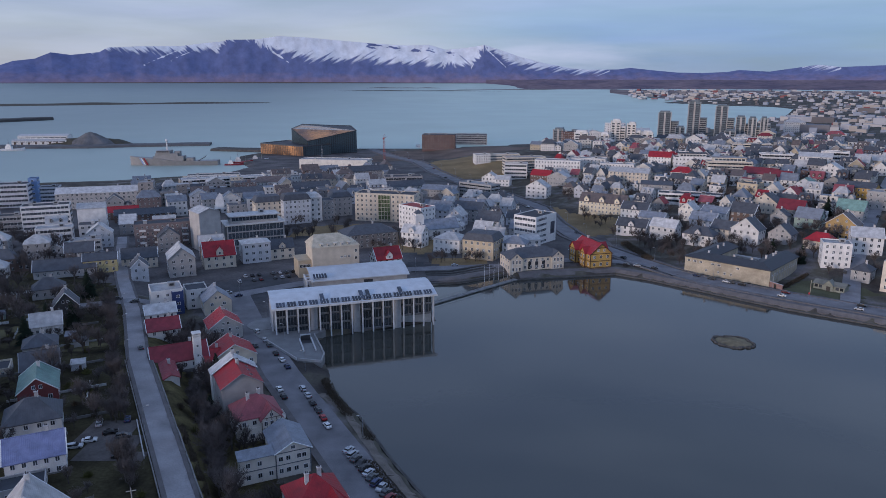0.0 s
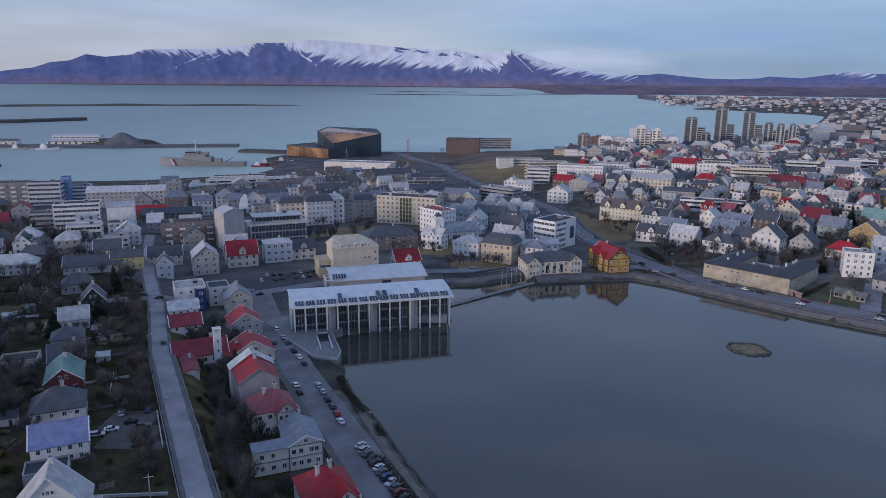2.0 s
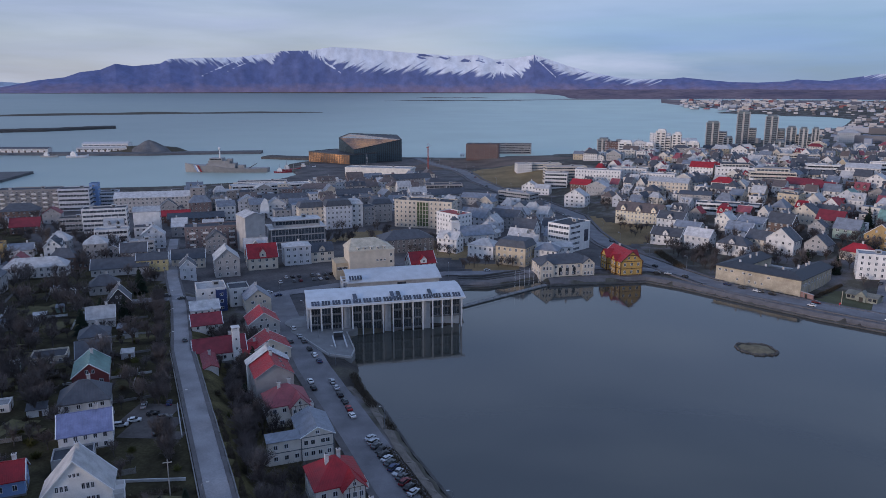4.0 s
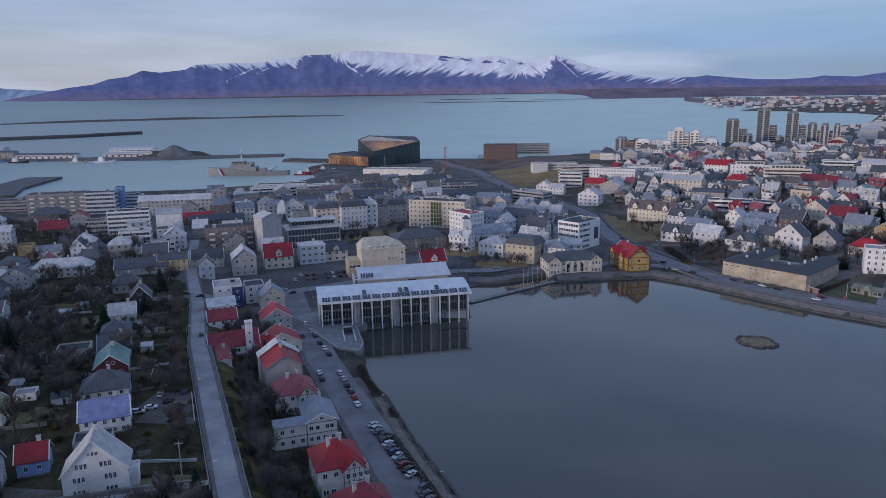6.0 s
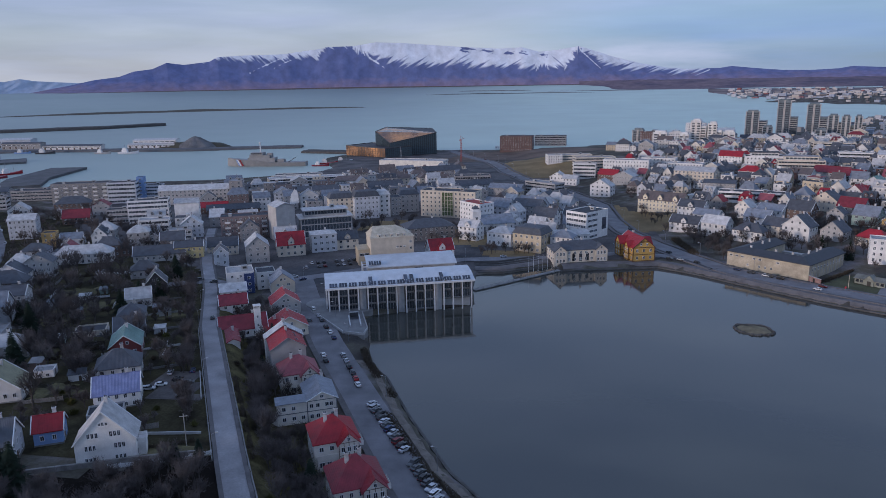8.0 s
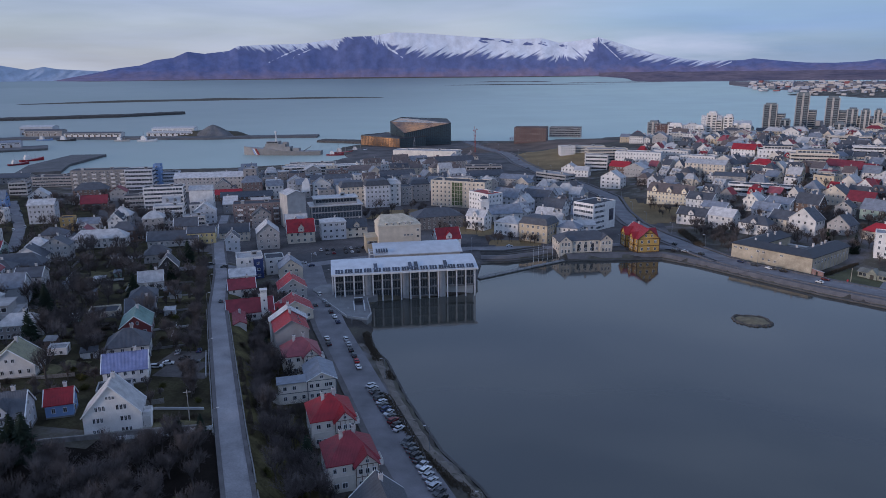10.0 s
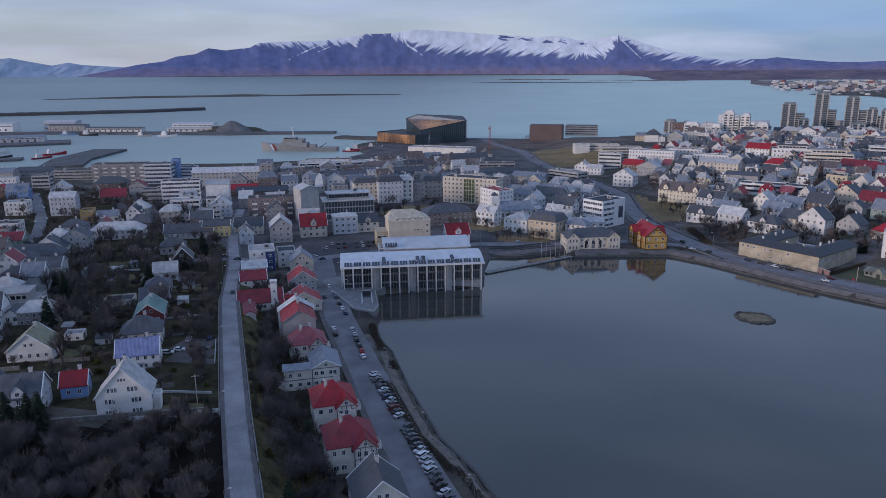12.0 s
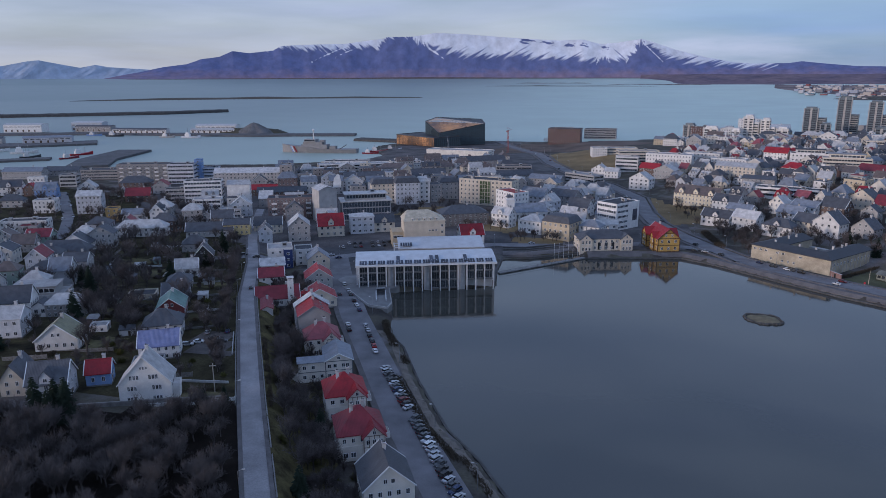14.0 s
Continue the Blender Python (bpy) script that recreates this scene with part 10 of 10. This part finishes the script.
def hedge(name, line, width, high, seed, label):
    """A row of clipped but ragged shrubs, built of many small leafless tufts over a dense core."""
    rng = random.Random(seed)
    ob = thing(name, line[0][0], line[0][1], level_at(*line[0]), 0, label, "hedge")
    bm = bmesh.new()
    for x, y in resample(line, 0.5):
        for _ in range(16):
            off = rng.uniform(-1, 1)
            p = Vector((x - line[0][0] + off * width / 2, y - line[0][1] + rng.uniform(-width, width) / 2, rng.uniform(-0.1, high * 0.45 * (1 - off * off * 0.5))))
            d = Vector((rng.uniform(-0.8, 0.8), rng.uniform(-0.8, 0.8), 1)).normalized()
            rod(bm, p, p + d * high * rng.uniform(0.3, 0.55), 0.13, 0.03, 3)
    part("shrubs", bm, ob, material=HEDGE)["kind"] = "stuff"


hedge("hedge", offset([(14, 114), (3, 128), (-12, 156)], -6.3), 2.0, 1.3, 1, "ragged brown shrub bed between street and path")
hedge("hedge", [(-19, 166), (-22, 171.5)], 3.0, 1.6, 2, "rounded dark shrub bed beside the street")
hedge("hedge", [(19, 98), (10, 112)], 1.6, 1.3, 3, "ragged brown shrub bed between street and path")
hedge("hedge", [(-26, 178), (-32, 190), (-36, 200)], 2.4, 1.8, 4, "wild brown shrubs on the pond bank")
hedge("hedge", [(-57, 118), (-66, 114)], 1.4, 1.4, 5, "low clipped garden hedge")
hedge("hedge", offset(SUDUR[2:4], 4.8), 1.4, 1.3, 6, "tall ragged hedge along the street wall")
hedge("hedge", [(150, 300), (172, 322)], 2.0, 1.6, 7, "dark shrub row beside the school")
hedge("hedge", [(101, 384), (103, 367), (105, 350)], 4.5, 3.2, 8, "dense dark shrubbery beside the road")


def shrub(x, y, size, seed, tint):
    """A ragged garden shrub: a burst of short leafy sprays from a low centre."""
    rng = random.Random(seed)
    ob = thing("shrub", x, y, level_at(x, y), rng.uniform(0, 360), "ragged olive green garden shrub" if tint else "ragged brown garden shrub", "shrub", "olive shrubs" if tint else "brown shrubs")
    bm = bmesh.new()
    for _ in range(120):
        a, e = rng.uniform(0, 6.28), rng.uniform(0.1, 1.5)
        d = Vector((math.cos(a) * math.cos(e), math.sin(a) * math.cos(e), math.sin(e)))
        p = Vector((rng.uniform(-0.4, 0.4), rng.uniform(-0.4, 0.4), 0.1)) * size
        rod(bm, p, p + d * size * rng.uniform(0.5, 1.2), 0.07 * size, 0.02, 3)
    part("foliage", bm, ob, material=OLIVE if tint else HEDGE)


OLIVE = surface("olive leaves", (0.085, 0.085, 0.03), 0.9, 0.4, 0.7, 6.0, 0.3, spec=0.1, tint=0.3)
rng = random.Random(77)
put = 0
while put < 70:
    s = rng.random()
    x, y = (rng.uniform(-62, 0), rng.uniform(74, 165)) if s < 0.5 else (rng.uniform(-150, -60), rng.uniform(112, 230))
    if road_near(x, y, 1.5) or crosses(x, y, 0, 1.0, 1.0, 0.2) or float(edge_distance(x, y, POND)) > -12 or x < -47 and y < 114:
        continue
    shrub(x, y, rng.uniform(0.9, 1.9), put, rng.random() < 0.55)
    put += 1
# wooden pole on the garden lawn
bm = bmesh.new()
rod(bm, (0, 0, -0.5), (0, 0, 8.2), 0.14, 0.1, 8)
box(bm, -0.9, 0.9, -0.06, 0.06, 7.5, 7.65)
pole = thing("utility_pole", -57.5, 116.2, level_at(-57.5, 116.2), 20, "pale weathered wooden pole on a garden lawn", "pole")
part("mast", bm, pole, material=surface("weathered pole", (0.36, 0.34, 0.31), 0.9, 0.3))


def garden_shed(x, y, turn, w, d, wall, roof):
    ob = thing("garden_shed", x, y, level_at(x, y), turn, f"small {WALL_WORDS[wall]} garden shed with a lean-to roof", "shed", "garden sheds")
    bm = bmesh.new()
    box(bm, -w / 2, w / 2, -d / 2, d / 2, -0.8, 2.2)
    part("body", bm, ob, material=wall_paint(wall))
    bm = bmesh.new()
    slab(bm, [(-w / 2 - 0.2, -d / 2 - 0.3, 2.25), (w / 2 + 0.2, -d / 2 - 0.3, 2.25), (w / 2 + 0.2, d / 2 + 0.2, 2.85), (-w / 2 - 0.2, d / 2 + 0.2, 2.85)], 0.14)
    part("roof", bm, ob, material=roofing(roof))
    part("door", DOOR, ob, m=pose(w * 0.18, -d / 2 - 0.01, 0) @ Matrix.Diagonal((0.85, 1, 0.85, 1)))


def garden_fence(x, y, turn, length, high, tone):
    """A run of upright boards on two rails between posts."""
    word, mat = {"pale": ("white-painted", FRAME_WHITE), "dark": ("dark-stained", surface("fence stain", (0.045, 0.035, 0.03), 0.9, 0.3)), "grey": ("weathered grey", surface("fence boards", (0.24, 0.23, 0.225), 0.9, 0.3))}[tone]
    ob = thing("garden_fence", x, y, level_at(x, y), turn, f"{word} board fence between two gardens", "fence", "garden fences")
    bm = bmesh.new()
    n = int(length / 0.22)
    for i in range(n):
        u = -length / 2 + (i + 0.5) * length / n
        box(bm, u - 0.08, u + 0.08, -0.015, 0.015, 0.05, high)
    for zz in (0.3, high - 0.25):
        box(bm, -length / 2, length / 2, 0.016, 0.06, zz, zz + 0.09)
    part("boarding", bm, ob, material=mat)
    for i in range(int(length / 2.6) + 1):
        bm = bmesh.new()
        box(bm, -0.06, 0.06, -0.06, 0.06, -0.6, high + 0.12)
        part("post", bm, ob, m=pose(-length / 2 + 0.06 + i * (length - 0.12) / int(length / 2.6), 0.13, 0), material=mat)


rng = random.Random(57)
put = 0
while put < 34:
    x, y = rng.uniform(-200, -60), rng.uniform(116, 285)
    t, long = 24 + rng.choice((0, 90)) + rng.uniform(-4, 4), rng.uniform(6, 15)
    if float(edge_distance(x, y, [(-150, 285), (-62, 128), (-72, 118), (-110, 112), (-165, 125), (-225, 290)])) < 2 or road_near(x, y, 2) or crosses(x, y, t, long / 2, 0.3, 0.4):
        continue
    garden_fence(x, y, t, long, rng.uniform(0.9, 1.6), ("pale", "grey", "dark", "grey", "pale")[put % 5])
    put += 1
rng = random.Random(63)
put = 0
while put < 22:
    x, y = rng.uniform(-200, -60), rng.uniform(130, 285)
    t, long = 24 + rng.choice((0, 90)) + rng.uniform(-4, 4), rng.uniform(6, 13)
    if float(edge_distance(x, y, [(-150, 285), (-62, 128), (-72, 118), (-110, 112), (-165, 125), (-225, 290)])) < 3 or road_near(x, y, 2) or crosses(x, y, t, long / 2, 0.8, 0.4):
        continue
    c, q = math.cos(radians(t)) * long / 2, math.sin(radians(t)) * long / 2
    hedge("hedge", [(x - c, y - q), (x + c, y + q)], 1.3, rng.uniform(1.2, 1.9), 100 + put, "dark clipped hedge between two gardens")
    put += 1
garden_fence(-52.0, 111.8, 24, 5.0, 1.2, "pale")
garden_fence(-63.5, 106.9, 20, 14.0, 1.1, "pale")
rng = random.Random(91)
put = 0
while put < 14:
    x, y = rng.uniform(-190, -72), rng.uniform(125, 290)
    if road_near(x, y, 6) or crosses(x, y, 22, 2.6, 2.2, 0.6) or float(edge_distance(x, y, [(-150, 285), (-66, 140), (-110, 115), (-165, 130), (-225, 290)])) < 0:
        continue
    FOOTPRINTS.append((x, y, 22, 2.4, 2.0))
    garden_shed(x, y, 22 + rng.uniform(-6, 6), rng.uniform(3, 5), rng.uniform(2.4, 3.6), ("white", "grey", "green", "brown", "paleblue")[put % 5], ("slate", "metal", "bluegrey")[put % 3])
    put += 1
